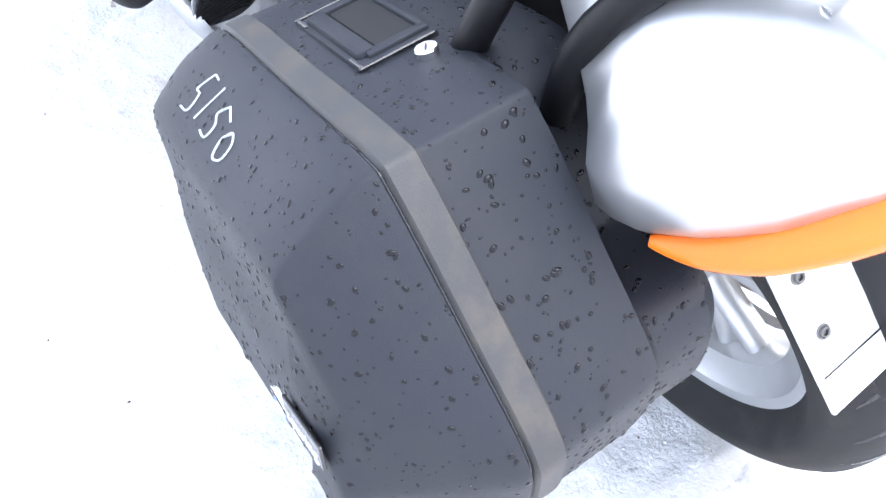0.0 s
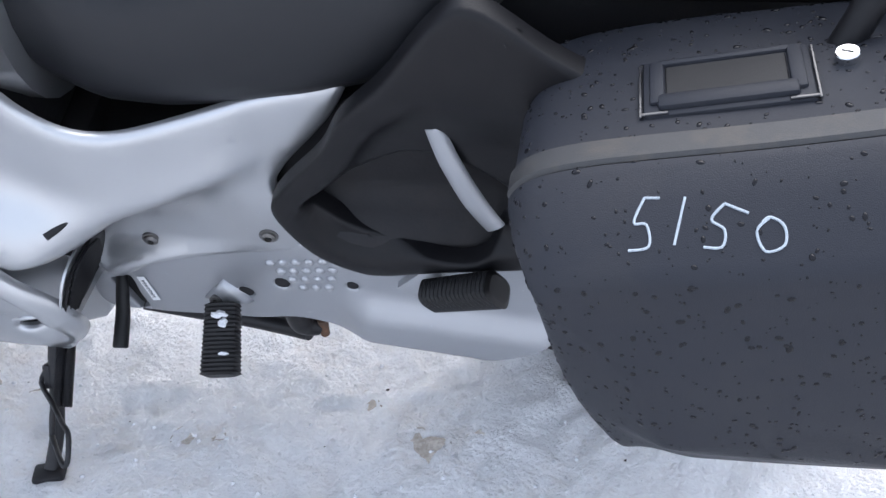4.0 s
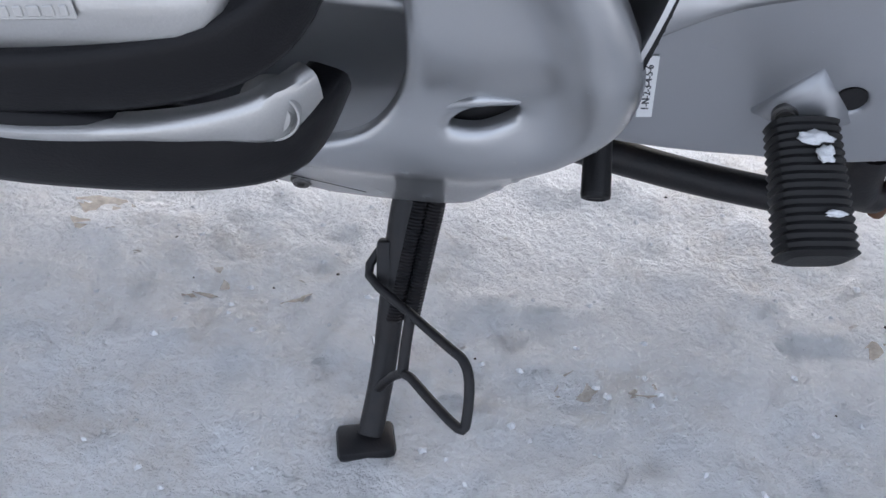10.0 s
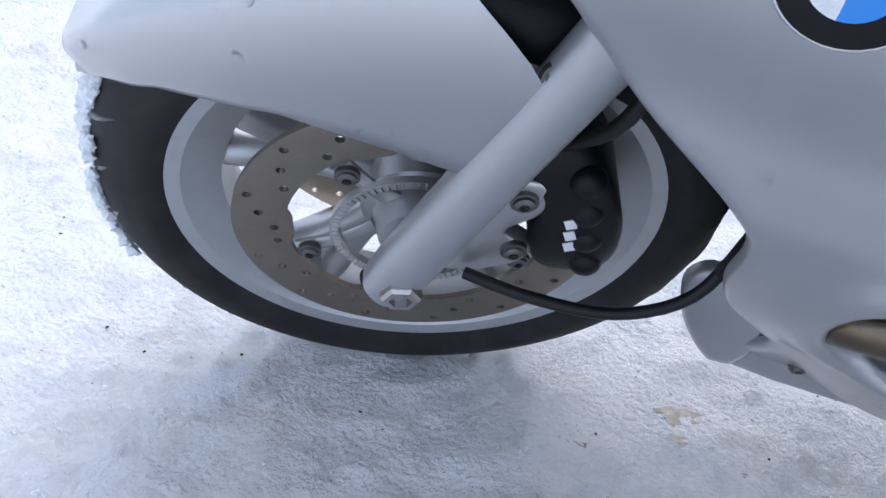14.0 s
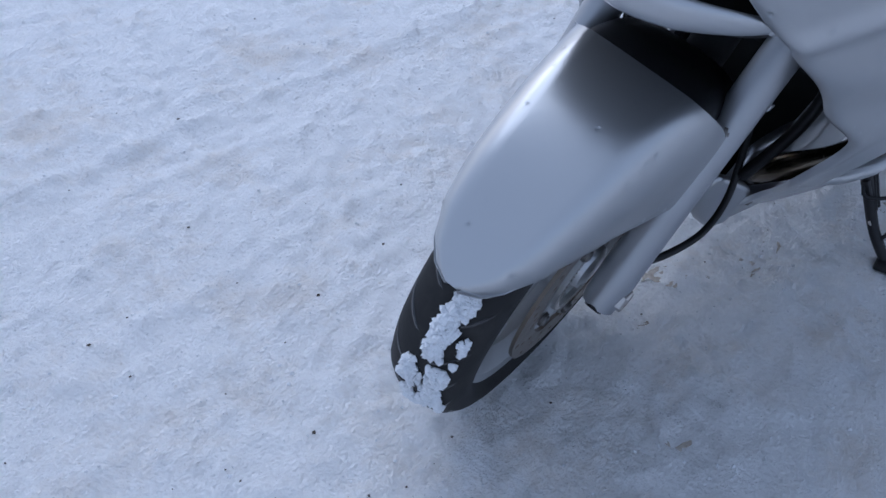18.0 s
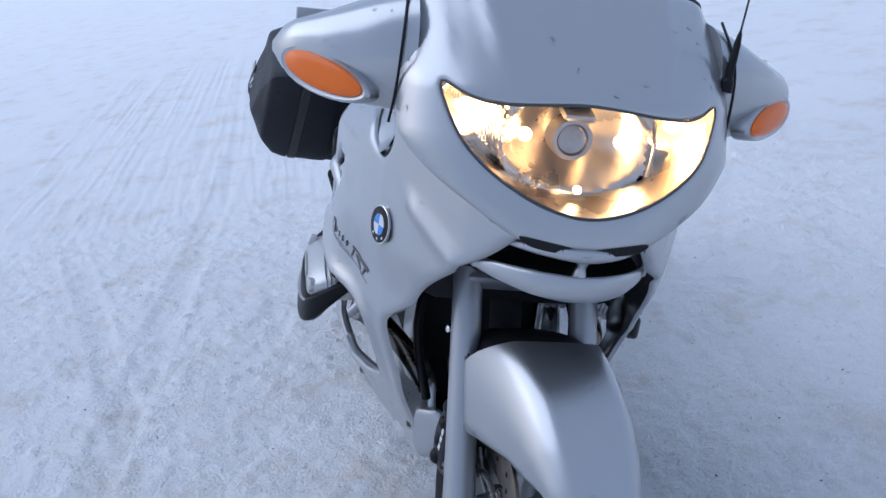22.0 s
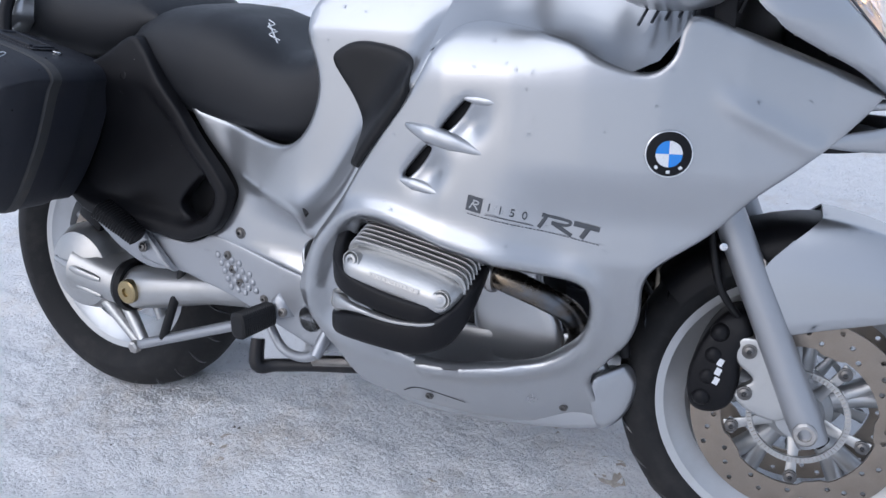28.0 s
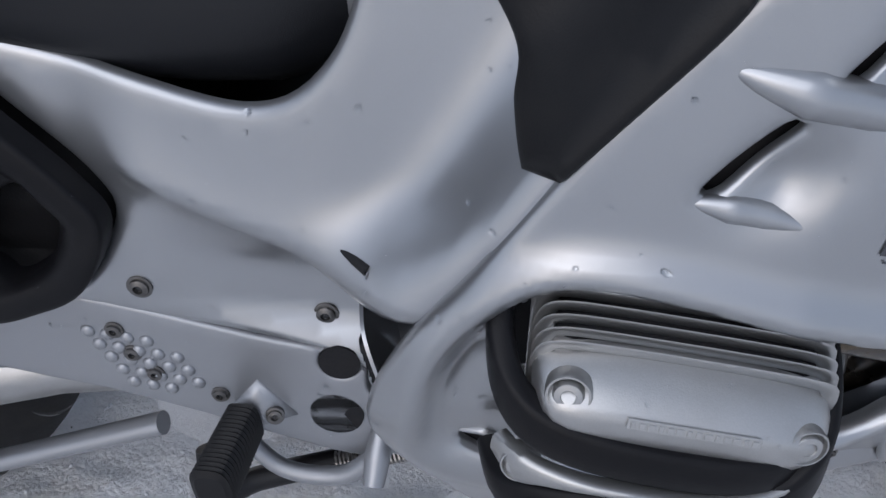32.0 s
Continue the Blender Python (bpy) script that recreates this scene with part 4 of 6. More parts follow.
def fender():
    """Front mudguard: a rounded shell that follows the wheel, pointed ahead, with flared skirts behind."""
    c = Vector((1.501, 0, 0.289))
    rings = []
    for k in range(37):
        f = k / 36
        phi = radians(-1 + 61 * f)
        hw = np.interp(f, [0, 0.3, 0.6, 0.8, 0.92, 0.98, 1], [0.118, 0.103, 0.086, 0.070, 0.050, 0.030, 0.010])
        T = c + Vector((math.sin(phi), 0, math.cos(phi))) * (0.318 - 0.009 * math.sin(math.pi * f))
        L = Vector((np.interp(f, [0, 0.25, 0.5, 0.75, 0.9, 1], [1.432, 1.512, 1.60, 1.688, 1.740, 1.770]), 0, np.interp(f, [0, 0.25, 0.5, 0.75, 0.9, 1], [0.424, 0.446, 0.466, 0.468, 0.456, 0.434])))
        out = Vector((math.sin(phi), 0, math.cos(phi)))
        ring, low = [], []
        for j in range(33):
            a = -1 + 2 * j / 32
            e = abs(a)
            y = hw * math.copysign(math.sin(min(1, e * 1.25) * math.pi / 2) ** 0.94, a)
            w = 0.10 * e ** 2 + 0.90 * max(0, (e - 0.30) / 0.70) ** 1.45
            p = T + (L - T) * w + Vector((-0.048 * math.sin(math.pi * min(1, w * 1.05)) ** 1.2 * (1 - f) ** 3, y, 0)) - out * 0.010 * math.sin(math.pi * w) ** 2 * f
            ring.append(p)
            low.append(p - Vector((0, math.copysign(0.004 * min(1, e * 2), a), 0)) - out * 0.0035)
        rings.append(ring + list(reversed(low)))
    fen = loft("front_mudguard", rings, SILVER, bike, "silver painted front mudguard", closed=True, sharp=60)
    back = []
    for k in range(9):
        phi = radians(-50 + 56 * k / 8)
        out = Vector((math.sin(phi), 0, math.cos(phi)))
        ring, low = [], []
        for j in range(17):
            a = -1 + 2 * j / 16
            p = c + out * 0.311 + Vector((0, 0.094 * math.sin(a * math.pi / 2), 0)) - out * 0.055 * abs(a) ** 3
            ring.append(p)
            low.append(p - out * 0.004)
        back.append(ring + list(reversed(low)))
    loft("inner_mudguard", back, BLACK, fen, "black plastic rear section", sharp=60)
    for s in (1, -1):
        screw((1.415, s * 0.110, 0.535), (-0.3, s, 0.2), 0.008, fen)
    return fen


def belly_front():
    for s in (1, -1):
        sheet("belly_nose", [(1.185, 0.30), (1.20, 0.22), (1.235, 0.235), (1.252, 0.29), (1.238, 0.328), (1.216, 0.325)], lambda x, z: np.interp(x, [1.18, 1.26], [0.140, 0.085]), SILVER, bike, side=s, label="silver chin of the belly fairing")
    sheet("belly_pan", [(0.82, -0.12), (0.82, 0.12), (1.12, 0.09), (1.16, 0.05), (1.16, -0.05), (1.12, -0.09)], lambda x, y: 0.245, DARK, bike, axis="z", step=0.03, label="dark belly pan")


for s in (1, -1):
    side_fairing(s)
engine_core()
cylinder(1, 0.066, 0.016, 6.5)
cylinder(-1, 0.0, 0.004)
wheel(1.497, 0.287, 0.291, 0.058, 0.2215, 0.055, "front_wheel", "silver cast front wheel", [(1, 0.163, 0.116, 0.066), (-1, 0.163, 0.116, 0.066)])
wheel(0.0, 0.318, 0.328, 0.097, 0.222, 0.078, "rear_wheel", "silver cast rear wheel", [(-1, 0.138, 0.098, 0.055)])
fork()
fender()
belly_front()

NOSE = [(0.0, 0.782), (0.06, 0.787), (0.105, 0.80), (0.16, 0.83), (0.215, 0.862), (0.255, 0.90), (0.262, 0.95), (0.258, 1.02), (0.248, 1.07), (0.225, 1.12), (0.10, 1.135), (0.0, 1.14)]
LAMP = [(0.0, 0.832), (0.065, 0.844), (0.125, 0.872), (0.170, 0.906), (0.196, 0.946), (0.207, 0.984), (0.17, 0.971), (0.12, 0.967), (0.0, 0.976)]


def both(half):
    return half + [(-y, z) for y, z in reversed(half) if y > 1e-6]


def nose_x(y, z):
    zz = [0.76, 0.80, 0.84, 0.90, 0.98, 1.05, 1.14]
    front = np.interp(z, zz, [1.590, 1.586, 1.574, 1.553, 1.513, 1.445, 1.34])
    back = np.interp(z, zz, [1.50, 1.46, 1.42, 1.37, 1.345, 1.30, 1.22])
    wide = np.interp(z, zz, [0.15, 0.19, 0.235, 0.275, 0.272, 0.265, 0.245])
    e = min(1, abs(y) / wide)
    ridge = 0.0
    if z > 0.99:
        grow = min(1, (z - 0.99) / 0.05)
        ridge = grow * (0.007 * math.exp(-((abs(y) - 0.115 - 0.25 * (z - 1.0)) / 0.014) ** 2) + 0.006 * math.exp(-((abs(y) - 0.20 - 0.15 * (z - 1.0)) / 0.012) ** 2))
    return back + (front - back) * (1 - e ** 3.0) ** 0.56 + ridge


def nose():
    n = sheet("nose_fairing", both(NOSE), nose_x, SILVER, bike, [both(LAMP)], 0.014, 0.005, 0.008, axis="x", label="silver painted nose fairing")
    lamp = sheet("headlight", both([(y * 1.0, z) for y, z in LAMP]), lambda y, z: nose_x(y, z) - 0.002, GLASS, bike, (), 0.014, 0.0025, 0.004, axis="x", label="lit headlight behind a clear lens")
    rim = spline([(nose_x(y, z) - 0.001, y, z) for y, z in both(LAMP)], 4, True)
    tube("lamp_seal", rim + [rim[0]], 0.0017, GREY_PRINT, lamp, n=8, smooth=0)
    c = Vector((1.455, 0, 0.915))

    def dish(y, z):
        r1 = math.hypot(y / 0.115, (z - 0.915) / 0.07)
        bowl = 1.405 + 0.075 * min(1.0, r1) ** 2
        side = min((1.392 + 0.05 * min(1, math.hypot((y - q) / 0.05, (z - 0.945) / 0.04)) ** 2) for q in (-0.163, 0.163))
        v = bowl if abs(y) < 0.112 else side
        return min(v, nose_x(y, z) - 0.02)

    bowl = sheet("reflector", both([(y * 0.985, 0.84 + (z - 0.832) * 0.95) for y, z in LAMP]), dish, MIRROR, lamp, (), 0.007, 0.003, 0.001, axis="x", label="bright warm lamp reflector")
    rim_in = both([(y * 0.985, 0.84 + (z - 0.832) * 0.95) for y, z in LAMP])
    front = [Vector((nose_x(y, z) - 0.006, y, z)) for y, z in (((v.x, v.y)) for v in spline([(*q, 0) for q in both(LAMP)], 4, True))]
    rear = [Vector((dish(y, z) - 0.002, y, z)) for y, z in (((v.x, v.y)) for v in spline([(*q, 0) for q in rim_in], 4, True))]
    loft("reflector_skirt", [front, rear], MIRROR, lamp, caps=False, sharp=60)
    for k in range(16):
        for e in (1, -1):
            y = e * (0.128 + 0.0045 * k)
            zl, zh = np.interp(abs(y), [0.125, 0.175, 0.204], [0.892, 0.933, 0.982]) + 0.004, np.interp(abs(y), [0.12, 0.17, 0.204], [0.962, 0.964, 0.980])
            if zh - zl > 0.008:
                tube("lens_flute", [(nose_x(y, zl) - 0.008, y, zl), (nose_x(y, zh) - 0.008, y, zh)], 0.0016, GLASS, lamp, n=6, smooth=1)
    for y in (-0.115, 0.115):
        tube("reflector_rib", [(1.49, y * 0.95, 0.878), (1.478, y * 1.02, 0.92), (1.455, y, 0.962)], 0.003, MIRROR, bowl, n=8)
    turned("projector", [(0.030, -0.04), (0.032, 0.0), (0.030, 0.010), (0.024, 0.010), (0.020, 0.003)], facing((1.445, 0.0, 0.915), (1, 0, 0)), STEEL, lamp, "steel projector housing", n=36)
    ellipsoid("projector_lens", pose(1.45, 0, 0.915), (0.014, 0.021, 0.021), GLASS, lamp, u=28, v=16)
    block("lamp_hood", (0.04, 0.05, 0.012), pose(1.455, 0, 0.955, 0, 15, 0), STEEL, lamp, bevel=0.006)
    for y, z, r in ((0.163, 0.945, 0.012), (-0.163, 0.945, 0.012), (0.074, 0.918, 0.010), (-0.074, 0.918, 0.010), (0.0, 0.855, 0.006)):
        ellipsoid("bulb", pose(1.425 if abs(y) > 0.1 else (1.455 if y else 1.51), y, z), (r * 1.5, r, r), BULB, lamp, "lit warm bulb")
    # Unseen box added behind the lamp so bulb light cannot leak out.
    block("lamp_housing", (0.03, 0.44, 0.20), pose(1.365, 0, 0.905), DARK, lamp, bevel=0.004)
    # beak below the lamp: two grilles, a split scoop and a thin lip
    arc = lambda w, x0, x1, z0, z1: [(x0 + (x1 - x0) * (1 - (t / 1.0) ** 2), w * t, z0 + (z1 - z0) * (1 - t * t)) for t in (-1, -0.8, -0.5, -0.2, 0, 0.2, 0.5, 0.8, 1)]
    lip = tube("beak_lip", arc(0.134, 1.495, 1.588, 0.734, 0.732), [0.007, 0.013, 0.018, 0.020, 0.020, 0.020, 0.018, 0.013, 0.007], SILVER, bike, "silver lip of the air scoop", n=14, flat=0.45)
    tube("upper_lip", arc(0.127, 1.49, 1.592, 0.780, 0.783), [0.004, 0.007, 0.008, 0.009, 0.010, 0.009, 0.008, 0.007, 0.004], SILVER, lip, n=12)
    tube("centre_strut", [(1.590, 0, 0.790), (1.582, 0, 0.764), (1.580, 0, 0.736)], [0.014, 0.007, 0.015], SILVER, lip, n=12)
    for s in (1, -1):
        tube("scoop_cheek", [(1.50, s * 0.132, 0.79), (1.502, s * 0.133, 0.76), (1.497, s * 0.129, 0.728)], [0.010, 0.008, 0.008], SILVER, lip, n=10)
        sheet("intake_grille", [(s * 0.012, 0.783), (s * 0.012, 0.791), (s * 0.085, 0.802), (s * 0.092, 0.797), (s * 0.07, 0.788)], lambda y, z: nose_x(y, z) + 0.003, DARK, lip, axis="x", step=0.01, roll=0.001)
        for k in range(9):
            y = s * (0.016 + 0.009 * k)
            tube("grille_wire", [(nose_x(y, 0.779 + 0.0016 * k) + 0.0042, y, 0.784 + 0.0009 * k), (nose_x(y, 0.792) + 0.0042, y, 0.791 + 0.0010 * k)], 0.0008, DARK, lip, n=5, smooth=1)
    sheet("scoop_floor", [(1.40, -0.12), (1.40, 0.12), (1.50, 0.125), (1.56, 0.06), (1.57, 0), (1.56, -0.06), (1.50, -0.125)], lambda x, y: 0.733, DARK, lip, axis="z", step=0.03)
    block("scoop_back", (0.02, 0.24, 0.10), pose(1.44, 0, 0.765), DARK, lip, bevel=0.004)
    return n


def mirror_pod(s):
    """Mirror housing blended into the fairing, with an amber indicator in front."""
    rings = []
    for k in range(13):
        f = k / 12
        y = 0.236 + 0.206 * f
        x0 = np.interp(f, [0, 0.3, 0.6, 0.85, 1], [1.30, 1.297, 1.286, 1.264, 1.25])
        z0 = np.interp(f, [0, 0.3, 0.6, 0.85, 1], [1.000, 0.993, 0.985, 0.982, 0.98])
        hx = np.interp(f, [0, 0.3, 0.6, 0.85, 0.95, 1], [0.105, 0.091, 0.067, 0.045, 0.029, 0.006])
        hz = np.interp(f, [0, 0.3, 0.6, 0.85, 0.95, 1], [0.096, 0.080, 0.060, 0.042, 0.027, 0.006])
        ring = []
        for j in range(30):
            t = 2 * math.pi * j / 30
            ring.append(Vector((x0 + hx * math.copysign(abs(math.cos(t)) ** 0.8, math.cos(t)), s * y, z0 + hz * math.copysign(abs(math.sin(t)) ** 0.85, math.sin(t)))))
        rings.append(ring)
    pod = loft("mirror_housing", rings, SILVER, bike, "silver mirror housing with amber indicator", sharp=50)
    a, b = Vector((1.384, s * 0.300, 0.942)), Vector((1.290, s * 0.411, 0.970))
    mid, d = (a + b) / 2, (b - a).normalized()
    nrm = (Vector((0.80, s * 0.52, 0.12)) - d * d.dot(Vector((0.80, s * 0.52, 0.12)))).normalized()
    m = Matrix.Translation(mid + nrm * 0.008) @ Matrix((d, nrm.cross(d), nrm)).transposed().to_4x4()
    n = 36
    prof = lambda ku, kv, h: [m @ Vector((0.075 * ku * math.cos(t), 0.024 * kv * math.sin(t) * (1 + 0.12 * math.cos(t)), h)) for t in (2 * math.pi * j / n for j in range(n))]
    bez = loft("indicator_bezel", [prof(1.16, 1.34, -0.02), prof(1.16, 1.34, 0.004), prof(1.08, 1.2, 0.010), prof(1.01, 1.03, 0.008)], SILVER, pod)
    loft("indicator_lens", [prof(1, 1, 0.004), prof(0.98, 0.97, 0.010), prof(0.85, 0.82, 0.0145), prof(0.5, 0.45, 0.017), prof(0.02, 0.02, 0.0175)], AMBER, pod, "amber indicator lens")
    loft("indicator_back", [prof(0.98, 0.96, 0.002), prof(0.9, 0.9, 0.001)], MIRROR, pod)
    tube("pod_seam", [(1.392, s * 0.266, 0.905), (1.408, s * 0.262, 0.96), (1.398, s * 0.258, 1.04), (1.34, s * 0.25, 1.10)], 0.0022, BLACK, pod, n=6)
    block("mirror_glass", (0.004, 0.13, 0.10), pose(1.21, s * 0.345, 0.99, 0, 0, s * -14), CHROME, pod, bevel=0.001, seg=1)
    return pod


def upper_front():
    scr = sheet("windscreen", both([(0.0, 1.135), (0.10, 1.132), (0.215, 1.118), (0.235, 1.16), (0.22, 1.32), (0.14, 1.44), (0.0, 1.47)]), lambda y, z: 1.345 - 0.75 * (z - 1.13) - 1.1 * y * y - 0.02, SCREEN, bike, axis="x", thick=0.004, label="tinted curved windscreen")
    sheet("screen_trim", both([(0.0, 1.128), (0.10, 1.126), (0.222, 1.108), (0.226, 1.128), (0.10, 1.15), (0.0, 1.155)]), lambda y, z: 1.348 - 0.75 * (z - 1.13) - 1.1 * y * y - 0.012, BLACK, scr, axis="x", thick=0.02, roll=0.006)
    block("dashboard", (0.22, 0.36, 0.08), pose(1.19, 0, 1.05, 0, 20, 0), BLACK, bike, "black instrument panel", 0.02)
    a = Vector((1.405, 0.247, 1.005))
    ant = turned("antenna", [(0.011, -0.004), (0.011, 0.012), (0.007, 0.018), (0.0055, 0.07), (0.0035, 0.085), (0.0016, 0.09), (0.0012, 0.42), (0.0003, 0.425)], facing(a, (-0.12, 0.10, 1)), BLACK, bike, "thin black radio antenna", n=12)
    tube("handlebar", [(1.045, 0.28, 1.00), (1.07, 0.18, 1.015), (1.09, 0, 1.03), (1.07, -0.18, 1.015), (1.045, -0.28, 1.00)], 0.012, BLACK, bike, "black handlebar with grips")
    for s in (1, -1):
        tube("grip", [(1.045, s * 0.285, 1.0), (1.055, s * 0.25, 1.008), (1.065, s * 0.21, 1.012)], 0.017, PEG_RUBBER, bike, "black rubber grip")
        # shelf between the fairing top and the tank, with louvres
        rows = []
        for k in range(12):
            x = 0.965 + 0.36 * k / 11
            z0 = np.interp(x, [0.96, 1.02, 1.09, 1.17, 1.23, 1.28, 1.33], [0.845, 0.882, 0.878, 0.860, 0.834, 0.83, 0.90]) - 0.006
            y0 = fair_y(x, z0) - 0.004
            row = []
            for j in range(9):
                f = j / 8
                row.append(Vector((x, s * (y0 + (0.16 - y0) * f), z0 + (0.955 - z0) * math.sin(f * math.pi / 2) * (0.9 if k < 11 else 1) - 0.035 * math.sin(f * math.pi) * (1 if 0.1 < k / 11 < 0.9 else 0.3))))
            rows.append(row)
        sh = loft("fairing_shelf", rows, SILVER, bike, "silver inner fairing shelf", caps=False, closed=False, sharp=60)
        for k in range(5):
            tube("louvre", [(1.255 + 0.018 * k, s * 0.232, 0.885 + 0.004 * k), (1.262 + 0.018 * k, s * 0.20, 0.915 + 0.004 * k)], 0.0022, GREY_PRINT, sh, n=6, smooth=1)


COVER = [(0.385, 0.715), (0.43, 0.66), (0.50, 0.588), (0.514, 0.548), (0.478, 0.487), (0.447, 0.455), (0.55, 0.435), (0.65, 0.410), (0.715, 0.375), (0.735, 0.42), (0.758, 0.495), (0.787, 0.552), (0.845, 0.634), (0.968, 0.795), (1.0, 0.87),
         (0.96, 0.95), (0.86, 0.975), (0.76, 0.955), (0.705, 0.90), (0.70, 0.85), (0.715, 0.80), (0.715, 0.755), (0.69, 0.70), (0.645, 0.665), (0.575, 0.665), (0.43, 0.70)]


FLANK_EDGE = np.array([(0.730, 0.50), (0.748, 0.53), (0.785, 0.578), (0.82, 0.625), (0.865, 0.692), (0.915, 0.755), (0.955, 0.805), (0.98, 0.86)])


def cover_y(x, z):
    low = 0.187 - 0.020 * ease((x - 0.50) / 0.18) * ease((z - 0.425 + 0.2 * (x - 0.60)) / 0.03)
    high = 0.180 + 0.045 * ease((x - 0.46) / 0.26)
    y = low + (high - low) * ease((z - 0.50 + 0.16 * (x - 0.60)) / 0.075)
    d = z - 0.605 + 0.37 * (x - 0.50)
    y += 0.014 * (math.exp(-d / 0.055) if d > 0 else math.exp(-(d / 0.016) ** 2)) * ease((x - 0.475) / 0.06) * ease((0.725 - x) / 0.06)
    a, b = FLANK_EDGE[:-1], FLANK_EDGE[1:]
    d, q = b - a, np.array((x, z)) - a
    t = np.clip((q * d).sum(1) / (d * d).sum(1), 0, 1)
    far = float(np.hypot(*(q - t[:, None] * d).T).min())
    if z > 0.49:
        y += (fair_y(max(x, 0.75), z) - 0.005 - y) * math.exp(-(far / (0.036 + 0.022 * ease((0.62 - z) / 0.08))) ** 2) * ease((z - 0.49) / 0.04)
    if z > 0.86:
        y -= 0.9 * (z - 0.86) ** 1.25
    return y


KNEE = [(0.757, 0.815), (0.775, 0.838), (0.815, 0.848), (0.88, 0.838), (0.92, 0.816), (0.938, 0.79), (0.93, 0.762), (0.889, 0.712), (0.848, 0.664), (0.832, 0.650), (0.820, 0.658), (0.814, 0.688), (0.815, 0.72), (0.793, 0.763)]
PLATE = [(0.071, 0.462), (0.189, 0.456), (0.347, 0.440), (0.40, 0.452), (0.443, 0.464), (0.588, 0.427), (0.681, 0.402), (0.692, 0.36), (0.739, 0.325), (0.77, 0.304), (0.755, 0.29), (0.68, 0.276), (0.606, 0.297),
         (0.541, 0.322), (0.454, 0.350), (0.394, 0.364), (0.333, 0.376), (0.236, 0.37), (0.14, 0.405)]
PLATE_EXHAUST = [(0.132, 0.478), (0.158, 0.505), (0.242, 0.490), (0.308, 0.468), (0.363, 0.451), (0.402, 0.445), (0.428, 0.448), (0.456, 0.463), (0.508, 0.452), (0.575, 0.434), (0.632, 0.419), (0.695, 0.401), (0.726, 0.380), (0.752, 0.364),
                 (0.764, 0.326), (0.754, 0.288), (0.702, 0.278), (0.640, 0.273), (0.563, 0.276), (0.499, 0.294), (0.458, 0.292), (0.435, 0.283), (0.403, 0.264), (0.364, 0.258), (0.302, 0.266), (0.234, 0.296), (0.186, 0.329), (0.147, 0.381), (0.131, 0.433)]


def drawn_back(x, z, s):
    """The carrier's front tip reaches less far forward, most on the side stand's side."""
    return (x - (0.035 if s > 0 else 0.020) * ease((x - 0.33) / 0.12) * ease((0.72 - z) / 0.1), z)


def ring_hole(x, z, r, n=18):
    return [(x + r * math.cos(2 * math.pi * k / n), z + r * math.sin(2 * math.pi * k / n)) for k in range(n)]


